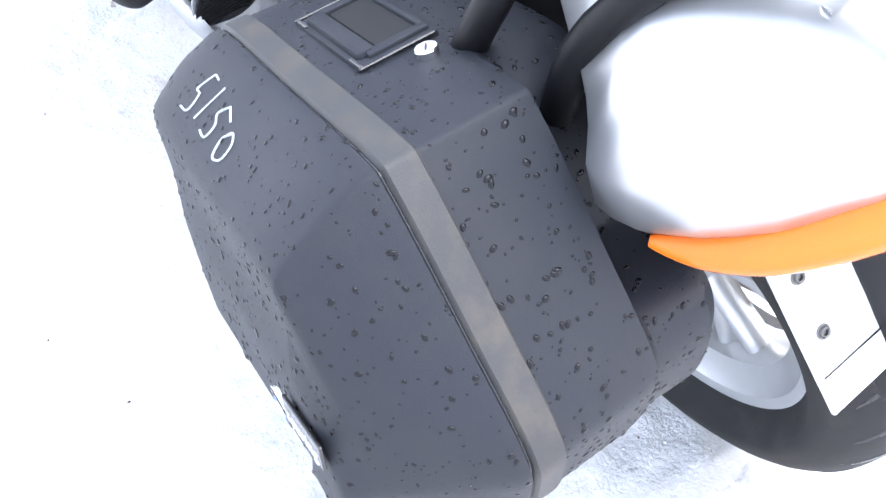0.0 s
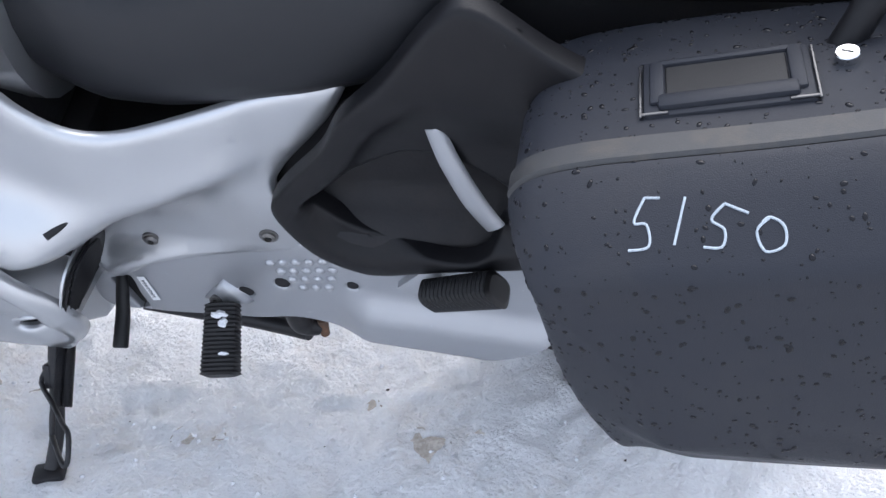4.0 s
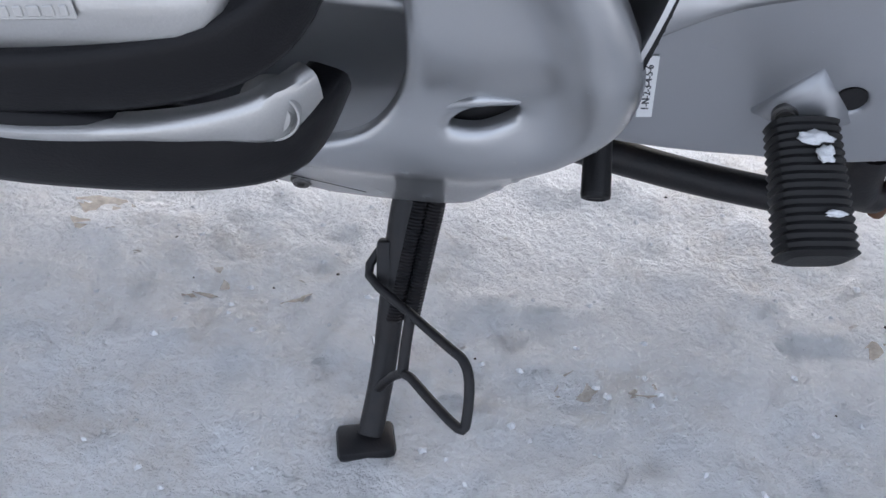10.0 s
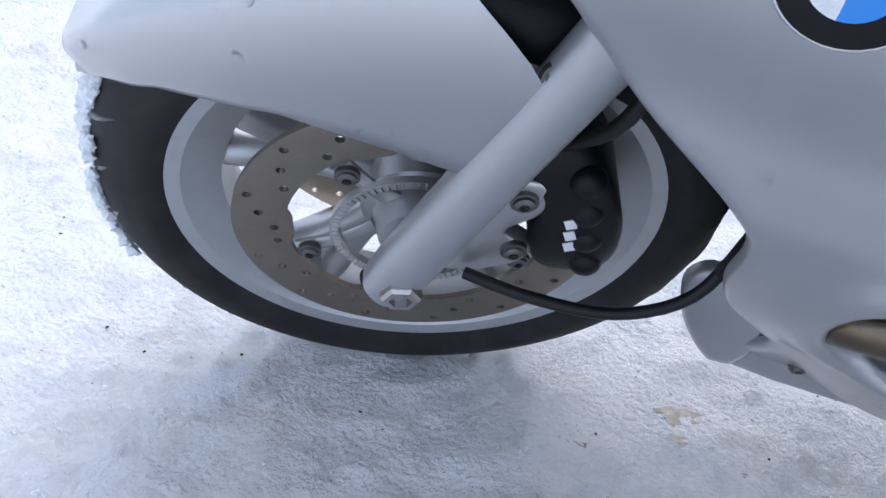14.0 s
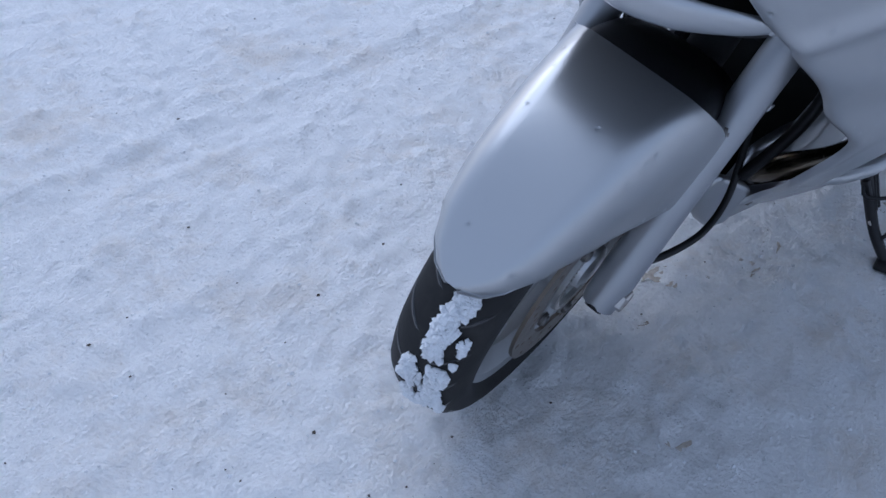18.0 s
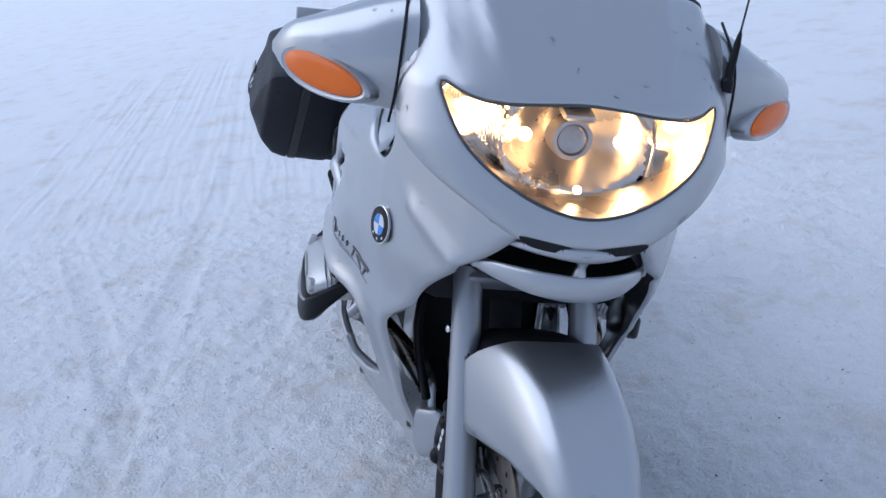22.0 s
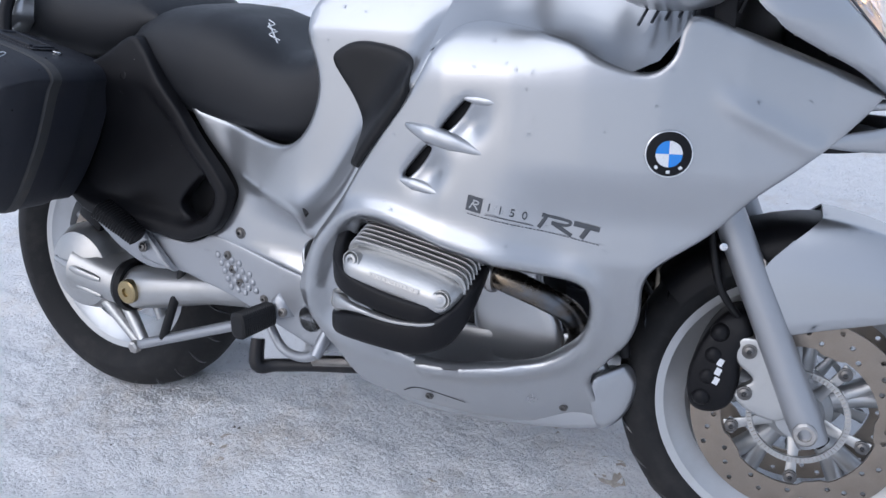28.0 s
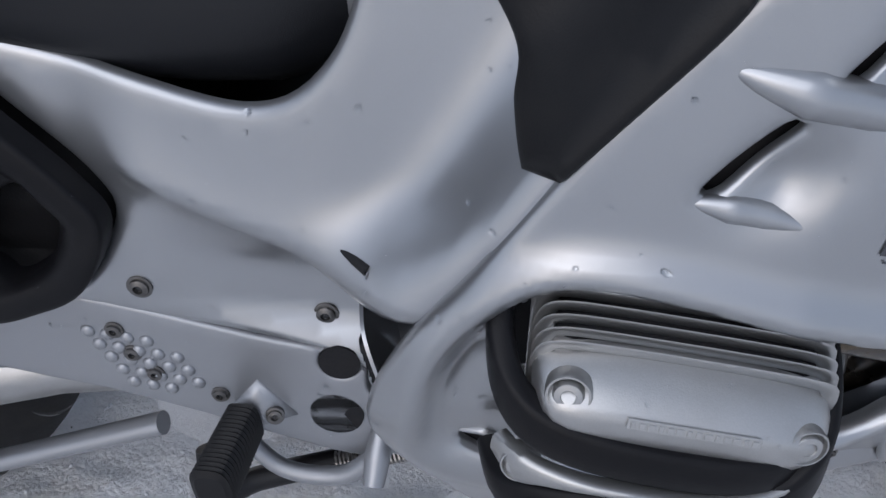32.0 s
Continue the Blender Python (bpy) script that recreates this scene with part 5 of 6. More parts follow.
def flanks(s):
    cov = sheet("side_cover", [drawn_back(x, z, s) if x < 0.52 else (x, z) for x, z in COVER], cover_y, SILVER, bike, (), 0.012, 0.005, 0.010, side=s, label="silver painted side cover and tank flank")
    for x, z in ((0.655, 0.440), (0.501, 0.478)):
        screw((x, s * (cover_y(x, z) + 0.0005), z), (0, s, 0), 0.0085, cov)
    # Raised dark bead; the shade of a teardrop recess is in its colour.
    tube("teardrop_recess", [(x, s * (cover_y(x, z) - 0.0022), z) for x, z in ((0.690, 0.562), (0.702, 0.558), (0.713, 0.555))], [0.0015, 0.0042, 0.0048], DARK, cov, n=12)
    knee = sheet("knee_pad", KNEE, lambda x, z: cover_y(x, z) + 0.014, PEG_RUBBER, bike, (), 0.014, 0.012, 0.012, side=s, label="black rubber knee pad")
    # rear-facing wall of the fairing with its black ribbed vent
    slope = lambda y, z: (0.819 if s > 0 else 0.814) + 0.12 * abs(y) - 0.285 * z
    flip = lambda pts: [(s * y, z) for y, z in pts]
    squeeze = lambda y: y if s > 0 else 0.274 - (0.284 - y) * 0.4
    wall = sheet("vent_wall", flip([(0.15, 0.392), (0.15, 0.50), (0.20, 0.506), (0.245, 0.504), (0.270 - 0.004 * (s < 0), 0.492), (0.284 - 0.009 * (s < 0), 0.456), (0.280 - 0.009 * (s < 0), 0.42), (0.262 - 0.009 * (s < 0), 0.392), (0.22, 0.384)]), lambda y, z: slope(y, z) + 0.005, SILVER, bike, (), 0.012, 0.003, 0.001, axis="x", label="silver rear wall of the fairing")
    grille = sheet("vent_grille", flip([(squeeze(y), z) for y, z in ((0.172, 0.458), (0.200, 0.484), (0.24, 0.491), (0.264, 0.484), (0.280, 0.456), (0.284, 0.434), (0.268, 0.422), (0.22, 0.412), (0.182, 0.428))]), lambda y, z: slope(y, z) + 0.002, BLACK, wall, (), 0.010, 0.004, 0.001, axis="x", label="black ribbed vent grille")
    for k in range(11):
        z = 0.424 + 0.0060 * k
        y0, y1 = squeeze(np.interp(z, [0.41, 0.44, 0.47, 0.49], [0.21, 0.186, 0.190, 0.22])), squeeze(np.interp(z, [0.41, 0.43, 0.45, 0.47, 0.49], [0.23, 0.272, 0.276, 0.268, 0.25]))
        tube("vent_rib", [(slope(y, z + bow) - 0.0035, s * y, z + bow) for y, bow in ((y0, -0.003), ((y0 + y1) / 2, 0.003), (y1, -0.003))], 0.0019, BLACK, grille, n=6, smooth=3)
    # footrest plate
    out, holes = (PLATE, [ring_hole(0.658, 0.333, 0.0255), ring_hole(0.666, 0.398, 0.019)]) if s < 0 else (
        PLATE_EXHAUST, [ring_hole(0.412, 0.390, 0.0072), ring_hole(0.504, 0.373, 0.0098), ring_hole(0.558, 0.340, 0.0100), [(0.735, 0.353), (0.727, 0.367), (0.712, 0.366), (0.706, 0.348), (0.706, 0.319), (0.702, 0.286), (0.706, 0.275), (0.716, 0.282), (0.723, 0.314)]])

    def plate_y(x, z):
        y = 0.188
        if s > 0:
            y = 0.2486 - 0.1293 * min(x, 0.60)
            b = min(1, max(0, (0.443 - x) / 0.05)) * min(1, max(0, (0.388 - z) / 0.05))
            y += 0.022 * b * b * (3 - 2 * b)
            y -= 0.03 * min(1, max(0, (0.30 - z) / 0.03)) ** 2 * b
        else:
            y -= 0.02 * min(1, max(0, (0.30 - x) / 0.2))
        return y

    plate = sheet("footrest_plate", out, plate_y, FRAME_SILVER, bike, holes, 0.011, 0.008, 0.004, side=s, smooth=5, label="silver footrest plate with a pattern of raised dots")
    if s > 0:
        spots = [(x - 0.0170 * i, z + 0.0046 * i) for x, z, c in ((0.512, 0.416, 5), (0.501, 0.401, 5), (0.4885, 0.386, 4), (0.477, 0.371, 3)) for i in range(c)]
    else:
        spots = [(0.442 + 0.0172 * i + 0.0072 * j, 0.4265 - 0.0034 * i - 0.0152 * j) for j in range(5) for i in range(5) if not (j == 4 and i > 2) and not (j == 0 and i > 3)]
    for x, z in spots:
        ellipsoid("raised_dot", pose(x, s * plate_y(x, z), z), (0.0068, 0.0042, 0.0068), FRAME_SILVER, plate, u=12, v=8)
    if s < 0:
        for x, z in ((0.467, 0.429), (0.478, 0.402), (0.494, 0.378), (0.551, 0.354)):
            screw((x, s * 0.189, z), (0, s, 0), 0.0065, plate)
        for x, z, r in ((0.664, 0.340, 0.012), (0.668, 0.400, 0.013)):
            screw((x, s * 0.172, z), (0, s, 0), r, plate)
        lathe("hole_liner", [(0.0255, -0.188), (0.0255, -0.165), (0.002, -0.165)], (0.658, 0, 0.333), DARK, plate, n=24)
        lathe("hole_liner", [(0.019, -0.188), (0.019, -0.165), (0.002, -0.165)], (0.666, 0, 0.398), DARK, plate, n=24)
    else:
        for x, z, r in ((0.412, 0.390, 0.0072), (0.504, 0.373, 0.0098), (0.558, 0.340, 0.0100)):
            y = plate_y(x, z)
            lathe("hole_liner", [(r, y - 0.001), (r, y - 0.020), (0.001, y - 0.020)], (x, 0, z), DARK, plate, n=18)
    # rider peg on a triangular bracket
    px, pz = (0.581, 0.327) if s > 0 else (0.585, 0.338)
    py = plate_y(px, pz)
    sheet("peg_bracket", [(px + 0.036, pz - 0.006), (px + 0.003, pz + 0.036), (px - 0.034, pz - 0.008), (px, pz - 0.016)], lambda x, z: py + 0.001 + 0.014 * max(0, 1 - (abs(x - px) + abs(z - pz)) / 0.05), FRAME_SILVER, plate, (), 0.008, 0.008, 0.002, side=s, smooth=0)
    screw((px + 0.018, s * (py + 0.012), pz + 0.002), (0.2, s, 0.3), 0.0065, plate)
    if s > 0:
        peg_axis, base = Vector((-0.08, 0.92, -0.335)).normalized(), Vector((0.589, 0.188, 0.328))
    else:
        peg_axis, base = Vector((-0.10, -0.995, 0.0)).normalized(), Vector((px - 0.01, -0.200, pz - 0.004))
    footpeg(base, peg_axis, 0.094 if s > 0 else 0.086, 0.0235, Vector((0, 0.4, 0.9)) if s > 0 else Vector((1, 0, 0.05)))
    # passenger peg, folded up
    if s > 0:
        footpeg(Vector((0.3127, 0.2461, 0.4526)), Vector((-0.079, 0.021, 0.0505)).normalized(), 0.096, 0.0225, Vector((0.15, 0.9, -0.2)))
        tri = [(0.352, 0.427), (0.312, 0.472), (0.296, 0.455), (0.305, 0.387)]
    else:
        footpeg(Vector((0.272, -0.226, 0.446)), Vector((-0.80, -0.20, 0.56)).normalized(), 0.10, 0.024, Vector((0.35, 0.0, 0.93)))
        tri = [(0.335, 0.378), (0.262, 0.452), (0.236, 0.44), (0.25, 0.395)]
    lift = 0.018 if s > 0 else 0.0
    sheet("passenger_bracket", tri, lambda x, z: 0.204 + lift, FRAME_SILVER, plate, (), 0.01, 0.010, 0.003, side=s, smooth=0)
    screw((np.mean([p[0] for p in tri]) - 0.006, s * (0.213 + lift), np.mean([p[1] for p in tri]) + 0.006), (0, s, 0.2), 0.008, plate)
    # black carrier plastic behind the seat: a raised rim round a hollow panel with a deep opening
    spread = lambda x: 0.13 * max(0.0, 0.48 - x) if s > 0 else 0.0
    edge = [(x, z + (0.20 * max(0.0, 0.43 - x) * ease((0.60 - z) / 0.10) if s > 0 else 0.0)) for x, z in [(0.10, 0.74), (0.20, 0.80), (0.265, 0.835), (0.30, 0.815), (0.345, 0.755), (0.39, 0.703), (0.441, 0.652), (0.498, 0.59), (0.515, 0.548), (0.482, 0.487), (0.433, 0.461), (0.374, 0.449), (0.30, 0.456), (0.2, 0.466), (0.10, 0.482), (0.05, 0.56)]]
    edge = [drawn_back(x, z, s) for x, z in edge]
    border = np.array([(v.x, v.y) for v in spline([(*p, 0) for p in edge], 4, True)])
    car_hole = [(0.358, 0.515), (0.385, 0.553), (0.425, 0.582), (0.452, 0.556), (0.438, 0.514), (0.395, 0.490)] if s < 0 else [(0.22, 0.60), (0.27, 0.645), (0.325, 0.655), (0.385, 0.618), (0.436, 0.580), (0.440, 0.560), (0.395, 0.522), (0.34, 0.510), (0.26, 0.51)]

    def carrier_y(x, z):
        d = rim_gap(x, z, border)
        hollow = ease((d - 0.024) / 0.020) * ease((0.76 - z) / 0.10)
        return 0.214 + spread(x) - 0.020 * hollow - 0.35 * max(0, z - 0.74) ** 1.3

    carrier = sheet("carrier_panel", edge, carrier_y, BLACK, bike, [car_hole], 0.010, 0.02, 0.007, side=s, label="black plastic carrier panel with a hollow face and an opening")
    # Dark sheet added behind the opening in place of its shaded depth.
    sheet("carrier_lining", [(0.335, 0.495), (0.365, 0.573), (0.445, 0.602), (0.475, 0.556), (0.458, 0.494), (0.375, 0.470)] if s < 0 else [(0.14, 0.49), (0.14, 0.68), (0.36, 0.685), (0.465, 0.60), (0.465, 0.545), (0.40, 0.503), (0.30, 0.488)], lambda x, z: 0.150 if s < 0 else 0.165 + 0.05 * ease((0.545 - z) / 0.045), DARK, carrier, (), 0.02, 0.004, 0.002, side=s, label="dark backing sheet standing for shaded depth in the opening")
    screw((0.252, s * 0.205, 0.762), (0, s, 0.3), 0.012, carrier, BLACK)
    return plate


def footpeg(base, axis, length, r, up):
    side = axis.cross(up).normalized()
    up = side.cross(axis).normalized()
    rings = []
    n = 17
    for i in range(n * 2 + 1):
        f = i / (n * 2)
        grow = 1.0 + (0.09 if i % 2 else 0.0)
        w = r * grow * (0.9 + 0.1 * f) * (0.8 if i in (0, n * 2) else 1)
        ring = []
        for j in range(20):
            t = 2 * math.pi * j / 20
            ring.append(base + axis * (length * f) + side * (w * math.copysign(abs(math.cos(t)) ** 0.6, math.cos(t))) + up * (w * 0.72 * math.copysign(abs(math.sin(t)) ** 0.6, math.sin(t))))
        rings.append(ring)
    peg = loft("footpeg", rings, PEG_RUBBER, bike, "ribbed black rubber footpeg", sharp=20)
    return peg


def seat():
    xs = np.linspace(0.232, 0.735, 26)
    rings = []
    for x in xs:
        top = np.interp(x, [0.23, 0.25, 0.28, 0.33, 0.41, 0.48, 0.54, 0.58, 0.63, 0.675, 0.71, 0.735], [0.84, 0.872, 0.890, 0.898, 0.895, 0.876, 0.842, 0.823, 0.826, 0.850, 0.835, 0.79])
        bot = np.interp(x, [0.23, 0.26, 0.31, 0.38, 0.48, 0.57, 0.64, 0.68, 0.71, 0.735], [0.80, 0.745, 0.700, 0.672, 0.647, 0.636, 0.634, 0.648, 0.672, 0.74])
        wide = np.interp(x, [0.23, 0.30, 0.42, 0.55, 0.65, 0.735], [0.165, 0.185, 0.192, 0.182, 0.168, 0.145])
        dip = np.interp(x, [0.23, 0.35, 0.5, 0.6, 0.735], [0.0, 0.006, 0.012, 0.010, 0.0])
        ring = []
        for j in range(36):
            t = 2 * math.pi * j / 36
            y = wide * math.copysign(abs(math.cos(t)) ** 0.55, math.cos(t))
            v = math.copysign(abs(math.sin(t)) ** 0.5, math.sin(t))
            z = (top + bot) / 2 + (top - bot) / 2 * v
            if v > 0:
                y *= 1 - 0.20 * v ** 2
                z -= dip * (1 - (y / wide) ** 2) * v
            ring.append(Vector((x, y, z)))
        rings.append(ring)
    rider = loft("rider_seat", rings, SEAT, bike, "black vinyl rider seat with chalk scribbles", sharp=60)
    m = facing((0.545, -0.115, 0.846), (0.42, -0.35, 0.84), 90)
    for pts in ([(-0.03, 0.0), (0.03, 0.004)], [(-0.022, -0.006), (-0.004, 0.010), (0.004, -0.006)], [(0.008, -0.004), (0.02, 0.008), (0.026, -0.006), (0.04, 0.002)]):
        stroke("chalk_line", pts, 0.0025, m, WHITE, rider)
    rings = []
    for x in np.linspace(-0.26, 0.285, 24):
        top = np.interp(x, [-0.26, -0.22, -0.1, 0.05, 0.16, 0.24, 0.285], [0.88, 0.925, 0.945, 0.94, 0.93, 0.915, 0.875])
        bot = np.interp(x, [-0.26, -0.1, 0.02, 0.14, 0.22, 0.285], [0.83, 0.795, 0.775, 0.77, 0.80, 0.85])
        wide = np.interp(x, [-0.26, -0.18, 0.0, 0.2, 0.285], [0.115, 0.150, 0.168, 0.160, 0.145])
        ring = []
        for j in range(32):
            t = 2 * math.pi * j / 32
            y = wide * math.copysign(abs(math.cos(t)) ** 0.55, math.cos(t))
            v = math.copysign(abs(math.sin(t)) ** 0.5, math.sin(t))
            ring.append(Vector((x, y * (1 - (0.18 * v * v if v > 0 else 0)), (top + bot) / 2 + (top - bot) / 2 * v)))
        rings.append(ring)
    pil = loft("passenger_seat", rings, SEAT, bike, "black vinyl passenger seat with chalk scribbles", sharp=60)
    m = facing((0.10, -0.02, 0.9375), (0.03, -0.05, 1), 90)
    for k, pts in enumerate(([(-0.05, 0.012), (-0.062, 0.012), (-0.064, 0.0), (-0.052, -0.004), (-0.062, -0.014)], [(-0.035, 0.012), (-0.038, -0.012)], [(-0.005, 0.013), (-0.018, 0.010), (-0.012, -0.002), (-0.022, -0.012)], [(0.02, 0.01), (0.008, 0.0), (0.018, -0.012), (0.028, 0.0), (0.02, 0.01)], [(0.04, 0.012), (0.055, 0.004), (0.042, -0.010), (0.06, -0.012)])):
        stroke("chalk_line", pts, 0.003, m, WHITE, pil)
    # tank body between the flanks
    rings = []
    for x in np.linspace(0.70, 1.25, 14):
        top = np.interp(x, [0.70, 0.76, 0.9, 1.05, 1.25], [0.93, 0.985, 1.02, 1.03, 0.99])
        ring = []
        for j in range(28):
            t = 2 * math.pi * j / 28
            v = math.copysign(abs(math.sin(t)) ** 0.7, math.sin(t))
            ring.append(Vector((x, 0.185 * math.copysign(abs(math.cos(t)) ** 0.6, math.cos(t)) * (1 - 0.25 * max(0, v)), (top + 0.62) / 2 + (top - 0.62) / 2 * v)))
        rings.append(ring)
    loft("fuel_tank", rings, SILVER, bike, "silver painted fuel tank", sharp=60)


# Each case sits raised and swung on its carrier.
CASE_SEAT = Matrix.Translation((0.001, 0.3924, 0.7948)) @ Matrix(((0.992, 0.0828, 0.0953), (-0.0734, 0.9925, -0.0976), (-0.1027, 0.0898, 0.9907))).to_4x4() @ Matrix.Translation((0.0101, -0.3646, -0.7026))


def pannier(s):
    """Hard side case: inner shell, outer lid with a faceted face, band, handle, lock, badges."""
    def ring(y, pts, n=9):
        P = spline([(x, 0, z) for x, z in pts], n, True)
        return [Vector((p.x, s * y, p.z)) for p in P]

    A = [(0.214, 0.670), (0.222, 0.702), (0.18, 0.729), (0.04, 0.752), (-0.09, 0.773), (-0.122, 0.761), (-0.18, 0.680), (-0.226, 0.610), (-0.226, 0.560), (-0.185, 0.464), (-0.10, 0.444), (0.07, 0.430), (0.13, 0.443), (0.185, 0.560)]
    IN = [(0.205, 0.670), (0.212, 0.702), (0.175, 0.726), (0.04, 0.747), (-0.076, 0.747), (-0.114, 0.652), (-0.136, 0.628), (-0.200, 0.616), (-0.212, 0.560), (-0.175, 0.469), (-0.09, 0.451), (0.065, 0.437), (0.12, 0.449), (0.175, 0.560)]

    def scaled(k, dx=0.0, dz=0.0):
        return [(0.0 + x * k + dx, 0.615 + (z - 0.615) * k + dz) for x, z in A]

    shell = loft("pannier", [ring(0.165, [(x * 0.95, 0.615 + (z - 0.615) * 0.95) for x, z in IN]), ring(0.178, IN), ring(0.226, IN), ring(0.236, scaled(0.975)), ring(0.250, scaled(0.985)), ring(0.324, scaled(0.995))], CASE, bike, "hard black plastic pannier with raindrops and chalk writing", sharp=30)
    loft("pannier_band", [ring(0.318, scaled(0.99)), ring(0.320, scaled(1.007)), ring(0.341, scaled(1.009)), ring(0.344, scaled(0.99))], CASE_BAND, shell, "weathered plastic closing band", sharp=30)
    loft("pannier_seal", [ring(0.342, scaled(0.985)), ring(0.349, scaled(0.985))], BLACK_ENAMEL, shell, "dark sealing gap", sharp=30)
    B = [(0.212, 0.675), (0.214, 0.700), (0.17, 0.720), (0.03, 0.738), (-0.09, 0.760), (-0.122, 0.748), (-0.176, 0.672), (-0.210, 0.610), (-0.208, 0.555), (-0.172, 0.469), (-0.10, 0.449), (0.065, 0.435), (0.125, 0.447), (0.182, 0.555)]
    C = [(0.195, 0.660), (0.195, 0.685), (0.15, 0.702), (0.02, 0.716), (-0.092, 0.736), (-0.116, 0.724), (-0.158, 0.655), (-0.186, 0.600), (-0.182, 0.560), (-0.155, 0.475), (-0.09, 0.453), (0.06, 0.439), (0.115, 0.451), (0.170, 0.550)]
    E = [(0.12, 0.60), (0.115, 0.614), (0.08, 0.624), (-0.02, 0.632), (-0.098, 0.645), (-0.114, 0.644), (-0.146, 0.616), (-0.168, 0.595), (-0.166, 0.562), (-0.138, 0.515), (-0.075, 0.498), (0.03, 0.498), (0.065, 0.508), (0.10, 0.55)]
    def sloped(pts, f):
        """A ring of the face, which leans outwards towards its lower edge."""
        return [Vector((p.x, s * (0.430 + f * (0.027 - 0.19 * (p.z - 0.595) - 0.70 * max(0.0, 0.545 - p.z))), p.z)) for p in ring(0.4, pts)]

    face = [ring(0.356, scaled(1.000)), ring(0.388, B), [Vector((p.x, s * (0.430 - 0.85 * max(0.0, 0.480 - p.z)), p.z)) for p in ring(0.4, C)], sloped([(0.5 * (a[0] + b[0]), 0.5 * (a[1] + b[1])) for a, b in zip(C, E)], 0.5), sloped(E, 1.0), sloped([(-0.06 + (x + 0.06) * 0.55, 0.565 + (z - 0.565) * 0.55) for x, z in E], 1.0)]
    soft = [face[0]]
    for before, here, after in zip(face, face[1:], face[2:]):
        for u in (0.0, 0.25, 0.5, 0.75, 1.0):
            soft.append([h.lerp(b, 0.26 * (1 - u)).lerp(h.lerp(a, 0.26 * u), u) if 0 < u < 1 else h.lerp(a if u else b, 0.26) for b, h, a in zip(before, here, after)])
    soft.append(face[-1])
    lid = loft("pannier_lid", [ring(0.345, scaled(0.985)), ring(0.347, scaled(1.003))] + soft, CASE, shell, "grained black pannier lid", sharp=50)
    # handle on the sloping top; a dark plate stands in for its shaded recess
    top = Matrix.Translation((0.065, s * 0.268, 0.7445)) @ pose(0, 0, 0, 0, 9, 0)
    frame_ = block("handle_frame", (0.122, 0.066, 0.012), top, CASE, shell, "raised carrying handle plate", bevel=0.003)
    block("handle_recess", (0.088, 0.034, 0.004), top @ pose(0.0, s * -0.006, 0.0050), PEG_RUBBER, frame_, "dark plate standing in for the shaded handle recess", bevel=0.0012, seg=1)
    for e in (1, -1):
        block("handle_groove", (0.0025, 0.062, 0.002), top @ pose(e * 0.0625, s * 0.002, 0.0055), BLACK_ENAMEL, frame_, bevel=0.0006, seg=1)
        block("handle_notch", (0.020, 0.003, 0.003), top @ pose(e * 0.052, s * 0.0305, 0.0055), BLACK_ENAMEL, frame_, bevel=0.0006, seg=1)
        block("handle_arm", (0.011, 0.050, 0.007), top @ pose(e * 0.0500, s * -0.004, 0.0058), CASE, frame_, bevel=0.002)
    block("handle_grip", (0.100, 0.016, 0.009), top @ pose(0, s * 0.020, 0.0066), CASE, frame_, bevel=0.004)
    block("handle_lip", (0.100, 0.007, 0.007), top @ pose(0, s * -0.027, 0.0058), CASE, frame_, bevel=0.003)
    lock_at = (-0.018, s * 0.258, 0.7635) if s > 0 else (0.146, s * 0.258, 0.7355)
    lock = turned("lock", [(0.0088, -0.006), (0.0088, 0.003), (0.0080, 0.0042), (0.0002, 0.0042)], facing(lock_at, (0.16, 0, 1)), CHROME, shell, "bright round lock", n=22)
    block("keyhole", (0.009, 0.0016, 0.001), facing(lock_at, (0.16, 0, 1), 60) @ pose(0, 0, 0.0044), BLACK_ENAMEL, lock, bevel=0.0003, seg=1)
    # badges on the lower face
    probe = lid.data
    probe.calc_loop_triangles()

    def skin(x, z):
        """Outside of the lid at (x, z): place and normal."""
        best = None
        for t in probe.loop_triangles:
            a, b, c3 = (probe.vertices[i].co for i in t.vertices)
            d = (b.z - c3.z) * (a.x - c3.x) + (c3.x - b.x) * (a.z - c3.z)
            if abs(d) < 1e-12:
                continue
            u = ((b.z - c3.z) * (x - c3.x) + (c3.x - b.x) * (z - c3.z)) / d
            v = ((c3.z - a.z) * (x - c3.x) + (a.x - c3.x) * (z - c3.z)) / d
            if u >= -1e-6 and v >= -1e-6 and u + v <= 1 + 1e-6:
                p = a * u + b * v + c3 * (1 - u - v)
                if best is None or s * p.y > s * best[0].y:
                    n = t.normal.copy()
                    best = (p, n if n.y * s > 0 else -n)
        return best

    def flat_on(x, z):
        p, n = skin(x, z)
        n = sum((skin(x + a, z + b)[1] for a, b in ((0.022, 0), (-0.018, 0), (0, 0.01), (0, -0.01))), n).normalized()
        tx = Vector((-s, 0, s * 0.15))
        tx = (tx - n * tx.dot(n)).normalized()
        return Matrix.Translation(p + n * 0.0034) @ Matrix((tx, n.cross(tx), n)).transposed().to_4x4()

